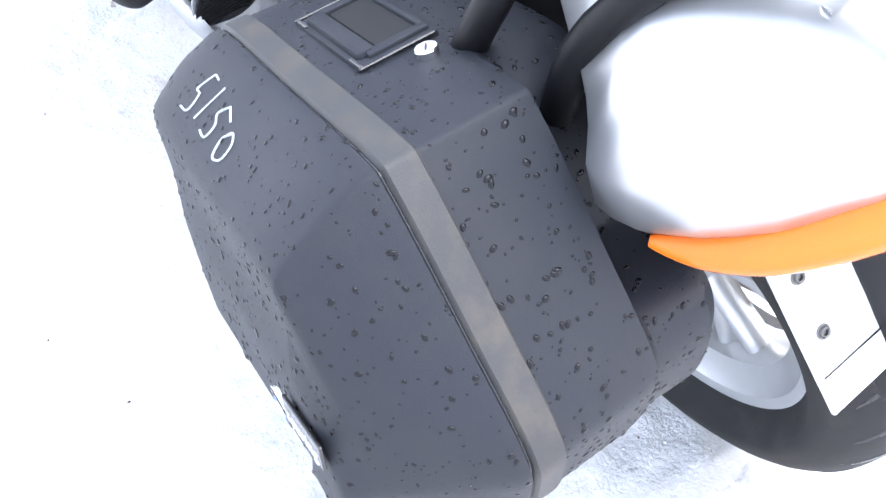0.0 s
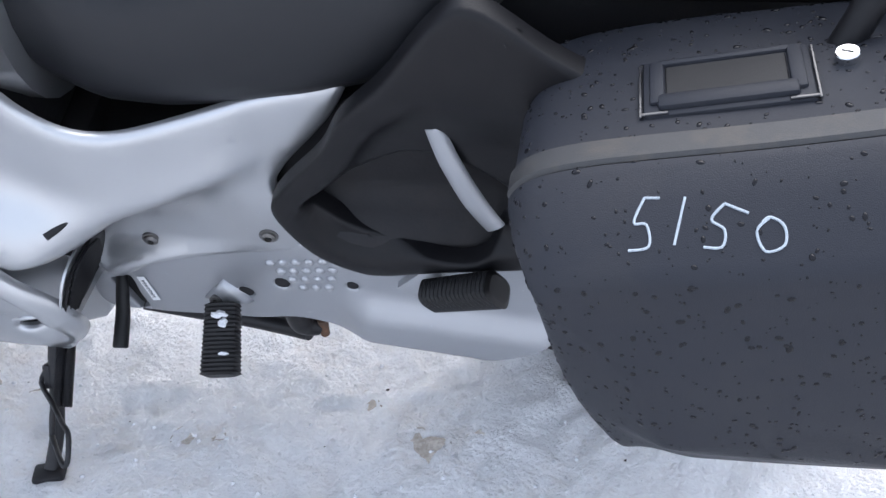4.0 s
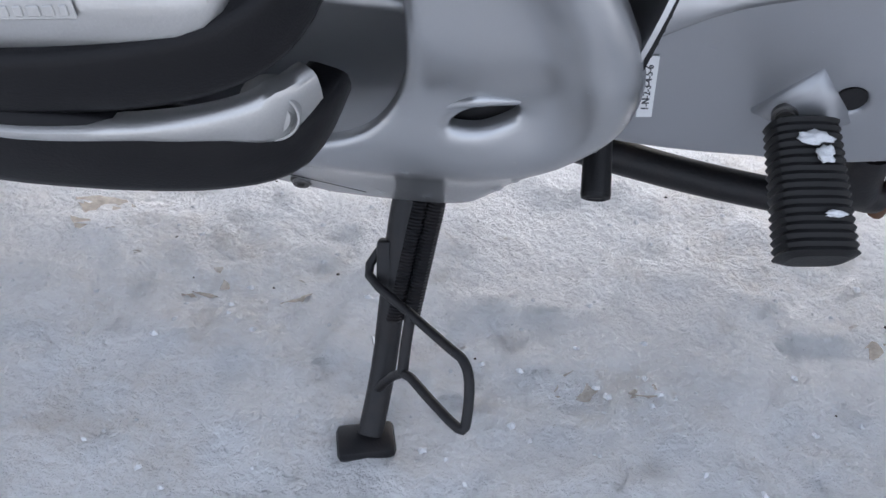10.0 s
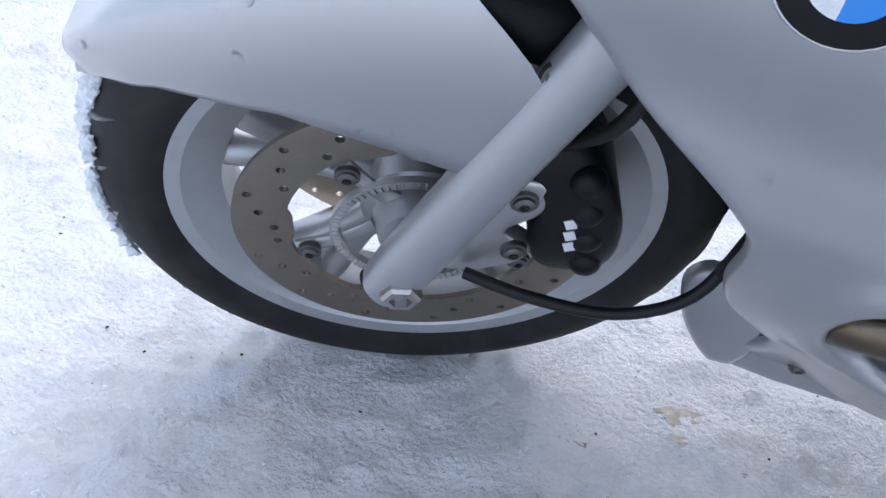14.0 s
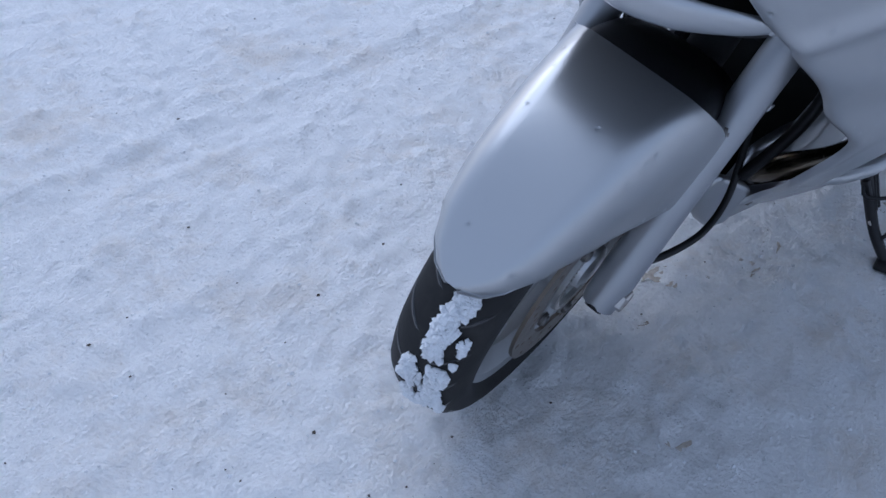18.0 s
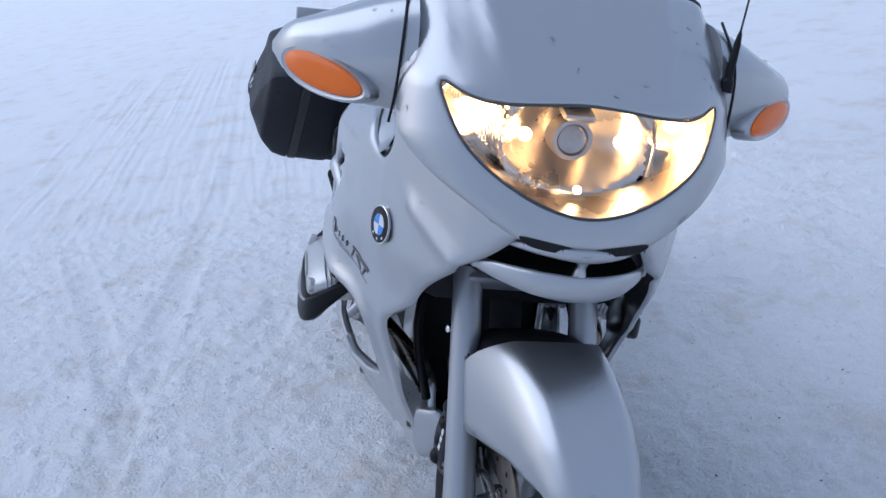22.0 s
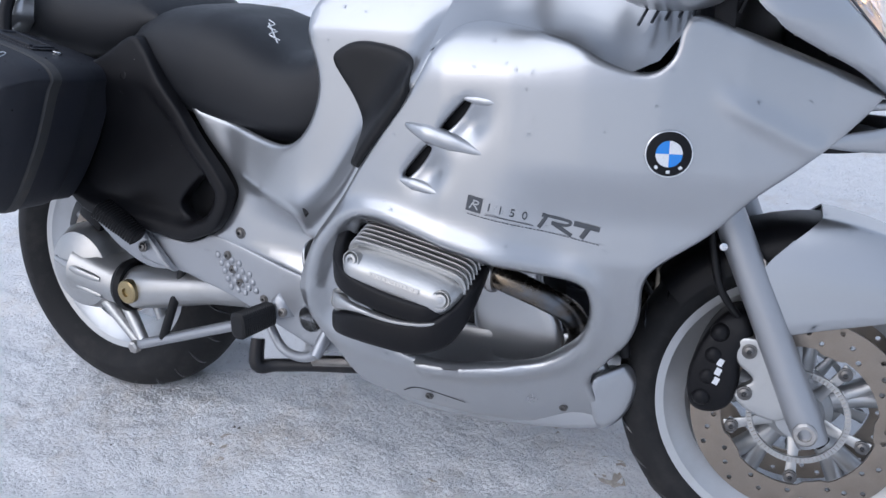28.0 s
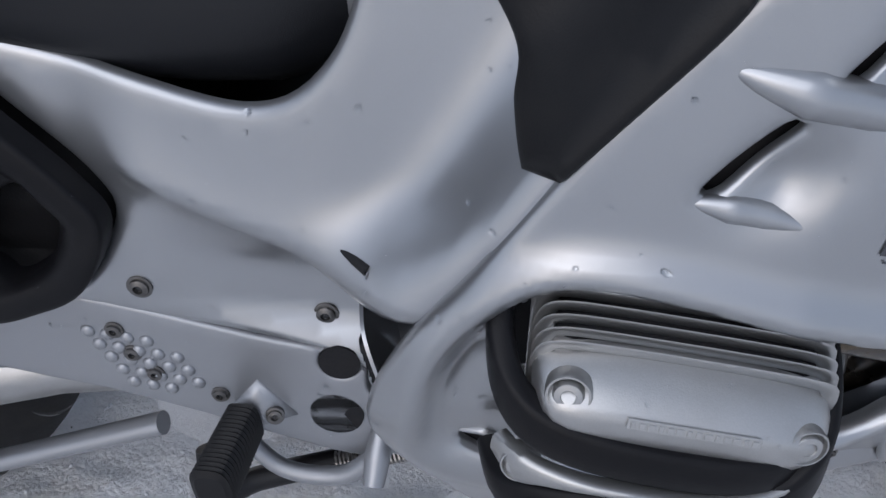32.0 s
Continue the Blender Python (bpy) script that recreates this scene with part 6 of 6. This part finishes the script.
    for pts, x, z in (([[(0.004, 0.018), (-0.004, 0.003), (0.006, 0.003), (0.008, -0.010), (-0.008, -0.015)], [(0.004, 0.018), (0.016, 0.020)]], 0.128, 0.722),
                          ([[(0.004, 0.016), (-0.004, -0.014)]], 0.101, 0.726),
                          ([[(0.006, 0.013), (-0.004, 0.002), (0.006, -0.003), (0.004, -0.014), (-0.010, -0.016)], [(0.006, 0.013), (0.024, 0.010)]], 0.077, 0.728),
                          ([[(0.0, 0.010), (-0.010, 0.0), (-0.004, -0.012), (0.010, -0.006), (0.010, 0.006), (0.0, 0.010), (-0.006, 0.006)]], 0.043, 0.728)):
        for line in pts:
            g = [skin((x if s > 0 else 0.176 - x) - s * px * 0.85, z + pz * 0.52) for px, pz in line]
            tube("chalk_numeral", [p + n * 0.0003 for p, n in g], 0.0010, CHALK, lid, "white handwritten numeral stroke", n=6, flat=1.0)
    p, n = skin(-0.074, 0.583)
    roundel(p + n * 0.001, n, 0.0185, lid, 0 if s > 0 else 180)
    m = flat_on(-0.126, 0.615)
    tag = block("name_plate", (0.062, 0.022, 0.003), m, BLACK_ENAMEL, lid, "black name plate with silver lettering", bevel=0.0008, seg=1)
    words("lettering", "touring", 0.0165, m @ pose(0, -0.0022, 0.0018), WHITE, tag, spacing=1.05)
    flip = Matrix.Diagonal((1, s, 1, 1))
    shell.matrix_local = flip @ CASE_SEAT @ flip
    return shell


def tail():
    rings = []
    for x in np.linspace(-0.325, -0.05, 18):
        f = (x + 0.325) / 0.275
        wide = np.interp(f, [0, 0.1, 0.25, 0.36, 0.48, 0.58, 0.68, 1], [0.11, 0.170, 0.226, 0.252, 0.270, 0.275, 0.245, 0.195])
        top, bot = np.interp(f, [0, 0.3, 1], [0.815, 0.85, 0.86]), np.interp(f, [0, 0.1, 0.3, 0.48, 0.60, 0.72, 1], [0.735, 0.718, 0.694, 0.680, 0.680, 0.715, 0.77])
        ring = []
        for j in range(28):
            t = 2 * math.pi * j / 28
            v = math.copysign(abs(math.sin(t)) ** 0.45, math.sin(t))
            ring.append(Vector((x, wide * (1 - 0.22 * max(0, v)) * math.copysign(abs(math.cos(t)) ** 0.5, math.cos(t)), (top + bot) / 2 + (top - bot) / 2 * v)))
        rings.append(ring)
    t = loft("tail_fairing", rings, SILVER, bike, "silver tail fairing above the plate", sharp=60)
    for s in (1, -1):
        pts = [(-0.200, s * 0.258, 0.707), (-0.228, s * 0.240, 0.707), (-0.256, s * 0.214, 0.713), (-0.284, s * 0.178, 0.728), (-0.308, s * 0.135, 0.745)]
        tube("indicator_strip", pts, [0.004, 0.013, 0.019, 0.022, 0.024], AMBER, t, "orange indicator lens", n=14)
        tube("tail_lamp", [(-0.308, s * 0.135, 0.745), (-0.324, s * 0.065, 0.754), (-0.328, 0.0, 0.756)], [0.024, 0.026, 0.026], RED, t, "red tail lamp lens", n=14)
        # luggage rack tubes
        tube("rack_tube", [(-0.022, s * 0.256, 0.755), (-0.040, s * 0.235, 0.800), (-0.070, s * 0.18, 0.880), (-0.206, s * 0.15, 0.910), (-0.366, s * 0.13, 0.915)], 0.013, BLACK, t, "black luggage rack tube", n=12)
        tube("rack_strut", [(-0.096, s * 0.240, 0.735), (-0.122, s * 0.218, 0.812), (-0.206, s * 0.15, 0.910)], 0.013, BLACK, t, n=12)
    for x in (-0.10, -0.22, -0.34):
        tube("rack_bar", [(x - 0.006, 0.15, 0.910), (x - 0.006, -0.15, 0.910)], 0.010, BLACK, t, n=10, smooth=1)
    t.matrix_local = Matrix.Translation((0.006, 0, 0.075))
    mp = pose(-0.262, 0.0, 0.610, 0, 34, 0)
    plate = block("number_plate", (0.005, 0.34, 0.145), mp, PLATE_WHITE, bike, "white number plate on a black holder", bevel=0.002)
    block("plate_holder", (0.02, 0.20, 0.20), mp @ pose(0.016, 0, 0.045), BLACK, bike, "black plate holder", bevel=0.006)
    for k in range(3):
        block("plate_bar", (0.001, 0.030, 0.06), mp @ pose(-0.003, 0.050 - 0.05 * k, 0.012), BLACK_ENAMEL, plate, bevel=0.0002, seg=1)
    block("plate_line", (0.001, 0.33, 0.0015), mp @ pose(-0.003, 0, -0.036), BLACK_ENAMEL, plate, bevel=0.0002, seg=1)
    block("plate_bar", (0.001, 0.08, 0.016), mp @ pose(-0.003, 0.06, -0.053), BLACK_ENAMEL, plate, bevel=0.0002, seg=1)
    for y, z in ((0.148, 0.055), (0.128, 0.057), (0.148, 0.0)):
        screw(mp @ Vector((-0.0025, y, z)), mp.to_3x3() @ Vector((-1, 0, 0)), 0.005, plate)
    sheet("rear_mudguard", [(-0.34, 0.50), (-0.30, 0.68), (-0.16, 0.76), (0.05, 0.76), (0.02, 0.69), (-0.14, 0.68), (-0.25, 0.60), (-0.29, 0.48)], lambda x, z: 0.10, BLACK, bike, thick=0.20, roll=0.02, label="black rear mudguard")


def drive_train():
    # Dark block added as filler, so the carrier openings look in on darkness.
    block("tail_frame", (0.20, 0.30, 0.22), pose(0.43, 0, 0.56), DARK, bike, "dark block filling the space behind the carrier opening", bevel=0.02)
    # shaft drive on one side: final drive, swinging arm, torque rod
    fd = lathe("final_drive", [(0.02, -0.175), (0.05, -0.172), (0.085, -0.155), (0.10, -0.125), (0.098, -0.09), (0.07, -0.07)], (0.0, 0, 0.316), CAST, bike, "cast aluminium final drive housing", n=40)
    tube("drive_neck", [(0.0, -0.12, 0.318), (0.07, -0.125, 0.305), (0.13, -0.128, 0.295)], [0.07, 0.058, 0.05], CAST, fd, n=20)
    tube("casting_rib", [(-0.06, -0.165, 0.335), (0.02, -0.178, 0.325), (0.09, -0.175, 0.312)], [0.008, 0.012, 0.008], CAST, fd, n=10)
    tube("casting_rib", [(-0.075, -0.15, 0.30), (0.02, -0.172, 0.285), (0.08, -0.170, 0.272)], [0.006, 0.009, 0.006], CAST, fd, n=10)
    arm = tube("swinging_arm", [(0.15, -0.128, 0.292), (0.22, -0.127, 0.305), (0.36, -0.12, 0.325), (0.50, -0.11, 0.345)], [0.048, 0.047, 0.036, 0.045], CAST, bike, "cast aluminium swinging arm", n=22)
    lathe("rubber_boot", [(0.055, -0.012), (0.060, 0.0), (0.055, 0.012)], (0.135, -0.128, 0.295), PEG_RUBBER, arm, axis="x", n=28)
    turned("pivot_bolt", [(0.026, -0.012), (0.026, 0.002), (0.022, 0.005), (0.010, 0.005), (0.009, 0.0), (0.0002, 0.0)], facing((0.171, -0.180, 0.299), (0, -1, 0)), BRASS, arm, "yellow-plated pivot bolt", n=28)
    for a, b in (((0.04, -0.13, 0.25), (0.165, -0.155, 0.175)), ((0.105, -0.13, 0.255), (0.18, -0.155, 0.18))):
        tube("drive_bracket", [a, b], [0.016, 0.012], CAST, fd, n=10, smooth=1)
    rod = tube("torque_rod", [(0.166, -0.16, 0.170), (0.30, -0.16, 0.218), (0.47, -0.158, 0.278)], 0.0115, FRAME_SILVER, bike, "silver torque rod", n=12, flat=1.2)
    turned("rod_bolt", [(0.014, -0.01), (0.014, 0.006), (0.009, 0.009), (0.0002, 0.009)], facing((0.168, -0.172, 0.170), (0, -1, 0)), STEEL, rod, n=6)
    tube("brake_line", [(0.30, -0.14, 0.36), (0.28, -0.16, 0.28), (0.25, -0.165, 0.205)], 0.010, PEG_RUBBER, bike, "black rubber brake line")
    block("rear_caliper", (0.07, 0.05, 0.05), pose(0.03, -0.11, 0.44, 0, 30, 0), BLACK, bike, "black rear brake caliper", bevel=0.008)
    # brake pedal and stand spring
    ped = tube("brake_pedal", [(0.702, -0.20, 0.300), (0.66, -0.20, 0.262), (0.60, -0.195, 0.262), (0.56, -0.185, 0.30)], [0.010, 0.010, 0.009, 0.009], FRAME_SILVER, bike, "silver brake pedal", n=12)
    tube("pedal_tip", [(0.700, -0.19, 0.322), (0.697, -0.205, 0.300), (0.694, -0.225, 0.278)], [0.009, 0.013, 0.010], FRAME_SILVER, ped, n=12)
    cs = tube("centre_stand", [(0.52, -0.175, 0.262), (0.528, -0.19, 0.215), (0.56, -0.17, 0.212), (0.64, -0.15, 0.222), (0.78, -0.12, 0.238)], [0.014, 0.016, 0.013, 0.013, 0.016], STAND_PAINT, bike, "black folded centre stand", n=14)
    tube("stand_leg", [(0.50, 0.150, 0.200), (0.54, 0.135, 0.190), (0.60, 0.12, 0.185), (0.66, 0.12, 0.200), (0.74, 0.12, 0.225)], [0.013, 0.014, 0.0145, 0.0145, 0.016], STAND_PAINT, cs, n=14)
    tube("stand_foot_plate", [(0.478, 0.150, 0.198), (0.477, 0.150, 0.238)], [0.007, 0.008], RUSTY, cs, n=10, smooth=1)
    tube("stand_lug", [(0.482, 0.150, 0.215), (0.505, 0.152, 0.230), (0.512, 0.156, 0.275)], [0.012, 0.018, 0.014], STAND_PAINT, cs, n=12)
    coil("stand_spring", (0.645, -0.165, 0.238), (0.735, -0.150, 0.250), 0.010, 0.0016, 22, cs)
    # silencer behind the footrest plate
    sil = tube("silencer", [(0.50, 0.09, 0.25), (0.42, 0.11, 0.285), (0.30, 0.125, 0.305), (0.08, 0.140, 0.335), (-0.06, 0.148, 0.36), (-0.07, 0.148, 0.362)], [0.028, 0.045, 0.058, 0.060, 0.056, 0.040], CHROME, bike, "polished steel silencer", n=30)
    tube("silencer_strap", [(0.300, 0.222, 0.700), (0.285, 0.226, 0.655), (0.262, 0.228, 0.600), (0.240, 0.228, 0.560)], [0.009, 0.011, 0.012, 0.011], FRAME_SILVER, sil, n=10, flat=0.35)
    lathe("manifold", [(0.07, -0.09), (0.085, -0.05), (0.085, 0.05), (0.07, 0.09)], (0.50, 0, 0.235), CHROME, sil, n=30)


def coil(name, a, b, r, wire, turns, parent, mat=None):
    a, b = Vector(a), Vector(b)
    d = b - a
    m = facing(a, d)
    k = turns * 8
    pts = [m @ Vector((r * math.cos(2 * math.pi * i / 8), r * math.sin(2 * math.pi * i / 8), d.length * i / k)) for i in range(k + 1)]
    return tube(name, pts, wire, mat or STEEL, parent, "coil spring", n=5, smooth=0)


def left_controls():
    lev = tube("gear_lever", [(0.722, 0.160, 0.355), (0.721, 0.180, 0.339), (0.7205, 0.196, 0.325), (0.720, 0.206, 0.318), (0.7195, 0.240, 0.300)], [0.007, 0.0085, 0.009, 0.0095, 0.0100], PEG_RUBBER, bike, "black rubber gear lever", n=16)
    turned("lever_tip", [(0.0100, -0.002), (0.0096, 0.002), (0.007, 0.003), (0.006, 0.0018), (0.0002, 0.0018)], facing((0.7195, 0.240, 0.300), (0, 0.87, -0.49)), PEG_RUBBER, lev, n=18)
    block("slot_backing", (0.045, 0.004, 0.10), pose(0.716, 0.156, 0.325, 0, 14, 0), DARK, lev, bevel=0.001)
    nn = Vector((0, 1, 0))
    tx = Vector((-0.12, 0, -1)).normalized()
    m = Matrix.Translation((0.6895, 0.1725, 0.334)) @ Matrix((tx, nn.cross(tx), nn)).transposed().to_4x4()
    tag = block("gear_label", (0.055, 0.0105, 0.0006), m, PLATE_WHITE, bike, "white gear pattern sticker", bevel=0.0002, seg=1)
    words("gear_digits", "1-N-2-3-4-5-6", 0.0072, m @ pose(0, 0, 0.0004, 0, 0, 180), GREY_PRINT, tag)
    # side stand: tapered leg, foot, wire loop, twin springs
    st = tube("side_stand", [(0.834, 0.160, 0.272), (0.848, 0.202, 0.221), (0.853, 0.243, 0.172), (0.857, 0.286, 0.124), (0.863, 0.330, 0.094)], [0.0125, 0.0112, 0.0102, 0.0098, 0.0100], STAND_PAINT, bike, "black steel side stand resting on the snow", n=16)
    block("stand_foot", (0.046, 0.032, 0.012), pose(0.866, 0.334, 0.090, 15, 0, 12), STAND_PAINT, st, bevel=0.005)
    block("stand_block", (0.011, 0.015, 0.036), pose(0.861, 0.231, 0.190, 40, 4, 0), STAND_PAINT, st, bevel=0.003)
    loop = [(0.864, 0.222, 0.196), (0.872, 0.240, 0.184), (0.836, 0.280, 0.198), (0.806, 0.314, 0.214), (0.796, 0.324, 0.216), (0.791, 0.338, 0.212), (0.791, 0.360, 0.199), (0.796, 0.364, 0.196), (0.818, 0.338, 0.184), (0.839, 0.312, 0.168), (0.860, 0.302, 0.118)]
    tube("stand_loop", loop, 0.0036, STAND_PAINT, st, "black wire kick loop", n=10, smooth=3)
    tube("loop_brace", [(0.836, 0.280, 0.198), (0.838, 0.296, 0.184), (0.839, 0.312, 0.168)], 0.0042, STAND_PAINT, st, n=10, smooth=2)
    tube("spring_hook", [(0.852, 0.268, 0.150), (0.853, 0.276, 0.142), (0.862, 0.276, 0.136), (0.866, 0.268, 0.142)], 0.0024, STEEL, st, n=8)
    coil("spring", (0.836, 0.196, 0.236), (0.853, 0.262, 0.156), 0.0062, 0.0015, 40, st, STAND_PAINT)
    coil("spring", (0.824, 0.196, 0.234), (0.839, 0.260, 0.156), 0.0062, 0.0015, 40, st, STAND_PAINT)


nose()
upper_front()
for s in (1, -1):
    mirror_pod(s)
    flanks(s)
    pannier(s)
seat()
tail()
drive_train()
left_controls()


# ---- water, snow and dirt ----
def scatter(name, ob, count, r0, r1, seed, mat, label, keep=None, flat=0.45, parent=None, stretch=0.0):
    """Low round drops over the outside of a part, joined into one piece."""
    rnd = random.Random(seed)
    me = ob.data
    me.calc_loop_triangles()
    co = [v.co.copy() for v in me.vertices]
    tris = [t for t in me.loop_triangles if t.area > 1e-7]
    acc, tot = [], 0.0
    for t in tris:
        tot += t.area
        acc.append(tot)
    verts, faces = [], []
    made, tries = 0, 0
    while made < count and tries < count * 30:
        tries += 1
        t = tris[min(len(tris) - 1, int(np.searchsorted(acc, rnd.random() * tot)))]
        a, b = rnd.random(), rnd.random()
        if a + b > 1:
            a, b = 1 - a, 1 - b
        p = co[t.vertices[0]] * (1 - a - b) + co[t.vertices[1]] * a + co[t.vertices[2]] * b
        n = t.normal
        if keep and not keep(p, n):
            continue
        r = r0 + (r1 - r0) * rnd.random() ** 2.5
        m = facing(p, n, rnd.random() * 360)
        sx, sy = 1 + stretch * rnd.random(), 1 - 0.3 * rnd.random()
        k = len(verts)
        for ring, (w, h) in enumerate(((1.0, -0.05), (0.86, 0.5), (0.5, 0.86))):
            for j in range(8):
                q = 2 * math.pi * j / 8
                verts.append(m @ Vector((r * w * sx * math.cos(q), r * w * sy * math.sin(q), r * flat * h)))
        verts.append(m @ Vector((0, 0, r * flat)))
        for ring in range(2):
            for j in range(8):
                x, y = k + ring * 8 + j, k + ring * 8 + (j + 1) % 8
                faces.append((x, y, y + 8, x + 8))
        faces += [(k + 16 + j, k + 16 + (j + 1) % 8, k + 24) for j in range(8)]
        made += 1
    me2 = bpy.data.meshes.new(name)
    me2.from_pydata([tuple(v) for v in verts], [], faces)
    me2.polygons.foreach_set("use_smooth", [True] * len(me2.polygons))
    me2.materials.append(mat)
    out = new(name, me2)
    out.parent = parent or ob
    return tagged(out, label, kind="stuff")


def named(prefix):
    return [o for o in bpy.data.objects if o.name.split(".")[0] == prefix]


for o in named("pannier_lid"):
    left = o.data.vertices[0].co.y > 0
    scatter("raindrops", o, 1700 if left else 260, 0.0007, 0.0027, 5, DROP_DARK, "water drops", lambda p, n: n.z > -0.35 or n.x < -0.3, 0.4, stretch=0.5)
for o in named("pannier"):
    left = o.data.vertices[0].co.y > 0
    scatter("raindrops", o, 1000 if left else 150, 0.0008, 0.0030, 6, DROP_DARK, "water drops", lambda p, n: n.z > 0.1 or n.x < -0.3, 0.4, stretch=0.4)
for prefix, count, big in (("side_fairing", 420, 0.0036), ("side_cover", 240, 0.0042), ("footrest_plate", 130, 0.0028), ("front_mudguard", 90, 0.0050), ("nose_fairing", 90, 0.0045), ("mirror_housing", 30, 0.0040),
                           ("carrier_panel", 90, 0.0028), ("valve_cover", 40, 0.0026), ("tail_fairing", 60, 0.004)):
    for k, o in enumerate(named(prefix)):
        scatter("raindrops", o, count, 0.0009, big, 20 + k, WATER, "clear water drops", (lambda p, n: abs(n.y) > 0.4 or n.z > 0.2), 0.45, stretch=0.3)


for o in bike.children:
    if o.name.split(".")[0] in ("front_wheel", "fork_leg", "brake_caliper", "front_mudguard", "fork_bridge", "sensor_cable"):
        o.matrix_local = STEER


def lump(name, p, size, seed, mat, parent, label, rough=0.5, detail=3):
    """A crumbly irregular lump."""
    bm = bmesh.new()
    bmesh.ops.create_icosphere(bm, subdivisions=detail, radius=1)
    off = Vector((seed * 3.1, seed * 1.7, seed * 0.9))
    for v in bm.verts:
        d = v.co.normalized()
        v.co = d * (1 + rough * noise.noise(d * 1.7 + off) + 0.5 * rough * noise.noise(d * 4.5 + off) + 0.3 * rough * noise.noise(d * 10 + off))
    bm.transform(Matrix.Translation(p) @ Matrix.Diagonal((*size, 1)))
    return part(name, bm, mat, parent, label, sharp=180)


def tyre_snow():
    """Crumbly strip of snow packed on the front of the front tyre."""
    c = Vector((1.497, 0, 0.287))
    rnd = random.Random(4)
    verts, faces = [], []
    base = bmesh.new()
    bmesh.ops.create_icosphere(base, subdivisions=1, radius=1)
    ball = [v.co.copy() for v in base.verts]
    tri = [tuple(v.index for v in f.verts) for f in base.faces]
    base.free()
    made = 0
    while made < 1400:
        t, y = rnd.uniform(-20, 52), rnd.uniform(-0.016, 0.046)
        patch = noise.noise(Vector((t * 0.10, y * 45, 2.0))) + 0.5 * noise.noise(Vector((t * 0.3, y * 130, 5.0)))
        if patch < -0.16 + 14 * abs(y - 0.018):
            continue
        a, r = radians(t), rnd.uniform(0.0022, 0.0058)
        lift = 0.292 - 5.0 * y * y + max(0, patch) * 0.010 * rnd.random()
        p = c + Vector((lift * math.cos(a), y, lift * math.sin(a)))
        k = len(verts)
        for v in ball:
            verts.append(p + v * r * (0.55 + 0.9 * rnd.random()))
        faces += [tuple(i + k for i in f) for f in tri]
        made += 1
    me = bpy.data.meshes.new("tyre_snow")
    me.from_pydata([tuple(v) for v in verts], [], faces)
    me.materials.append(CLUMP)
    ob = new("tyre_snow", me)
    ob.matrix_world = LEAN @ STEER
    return tagged(ob, "white snow packed on the front tyre tread", "snow", kind="stuff")


tyre_snow()
for k, (p, size) in enumerate((((0.587, 0.211, 0.339), (0.010, 0.0045, 0.003)), ((0.581, 0.221, 0.336), (0.0055, 0.006, 0.003)), ((0.576, 0.258, 0.323), (0.006, 0.002, 0.002)))):
    o = lump("snow_lump", p, size, k + 2, CLUMP, None, "", 0.6)
    o.matrix_world = LEAN
    tagged(o, "bit of snow on the rubber footpeg", "snow", "snow on the footpeg")


def ground_bits():
    rnd = random.Random(11)
    # slush stains
    for k, (x, y, r) in enumerate(((1.168, 0.092, 0.030), (1.182, 0.064, 0.020), (1.112, 0.157, 0.018), (1.040, 0.172, 0.024), (0.965, 0.176, 0.020), (0.696, 0.268, 0.014), (0.641, 0.270, 0.010), (0.323, 0.272, 0.022), (0.265, 0.250, 0.014), (0.422, 0.196, 0.014), (0.352, -0.130, 0.022), (0.408, -0.188, 0.020), (0.850, -0.067, 0.014), (1.459, 0.307, 0.016), (0.345, 0.257, 0.012), (1.30, 0.13, 0.010))):
        bm = bmesh.new()
        bmesh.ops.create_circle(bm, cap_ends=True, segments=28, radius=1)
        bmesh.ops.inset_region(bm, faces=bm.faces[:], thickness=0.35)
        for v in bm.verts:
            d = v.co.copy()
            n = 1 + 0.45 * noise.noise(d * 1.6 + Vector((k * 2.3, 0, 0))) + 0.2 * noise.noise(d * 5 + Vector((k, 3, 0)))
            q = Vector((x + d.x * r * n * 1.25, y + d.y * r * n))
            edge = d.length > 0.9
            v.co = (q.x, q.y, height(q.x, q.y) + (-0.001 if edge else 0.007))
        bmesh.ops.subdivide_edges(bm, edges=bm.edges[:], cuts=2, use_grid_fill=True)
        o = part("slush_stain", bm, DIRT, None, "", 180)
        tagged(o, "grey-brown slush stain in the trampled snow", "slush", "slush stains on the snow")
    # dark grit and chaff
    for name, mat, count, lo, hi, label in (("grit", GRIT, 360, 0.0012, 0.0038, "dark grit and chaff lying on the snow"), ("snow_crumbs", CLUMP, 4000, 0.0018, 0.0046, "loose white snow crumbs on the ground")):
        verts, faces = [], []
        for i in range(count):
            x, y = rnd.uniform(-0.9, 2.7), rnd.gauss(0.1, 0.75)
            r = lo + (hi - lo) * rnd.random() ** 3
            z = height(x, y)
            k = len(verts)
            jit = lambda: 0.6 + 0.8 * rnd.random()
            for dx, dy, dz in ((1, 0, 0), (0.3, 0.95, 0.1), (-0.8, 0.5, 0), (-0.7, -0.6, 0.1), (0.4, -0.9, 0), (0.1, 0.05, 0.9), (0, 0, -0.7)):
                verts.append((x + dx * r * jit(), y + dy * r * jit(), z + dz * r * jit() * 0.8 + r * 0.15))
            for j in range(5):
                faces += [(k + j, k + (j + 1) % 5, k + 5), (k + (j + 1) % 5, k + j, k + 6)]
        me = bpy.data.meshes.new(name)
        me.from_pydata(verts, [], faces)
        me.materials.append(mat)
        tagged(new(name, me), label, "debris" if name == "grit" else "snow", kind="stuff")


ground_bits()
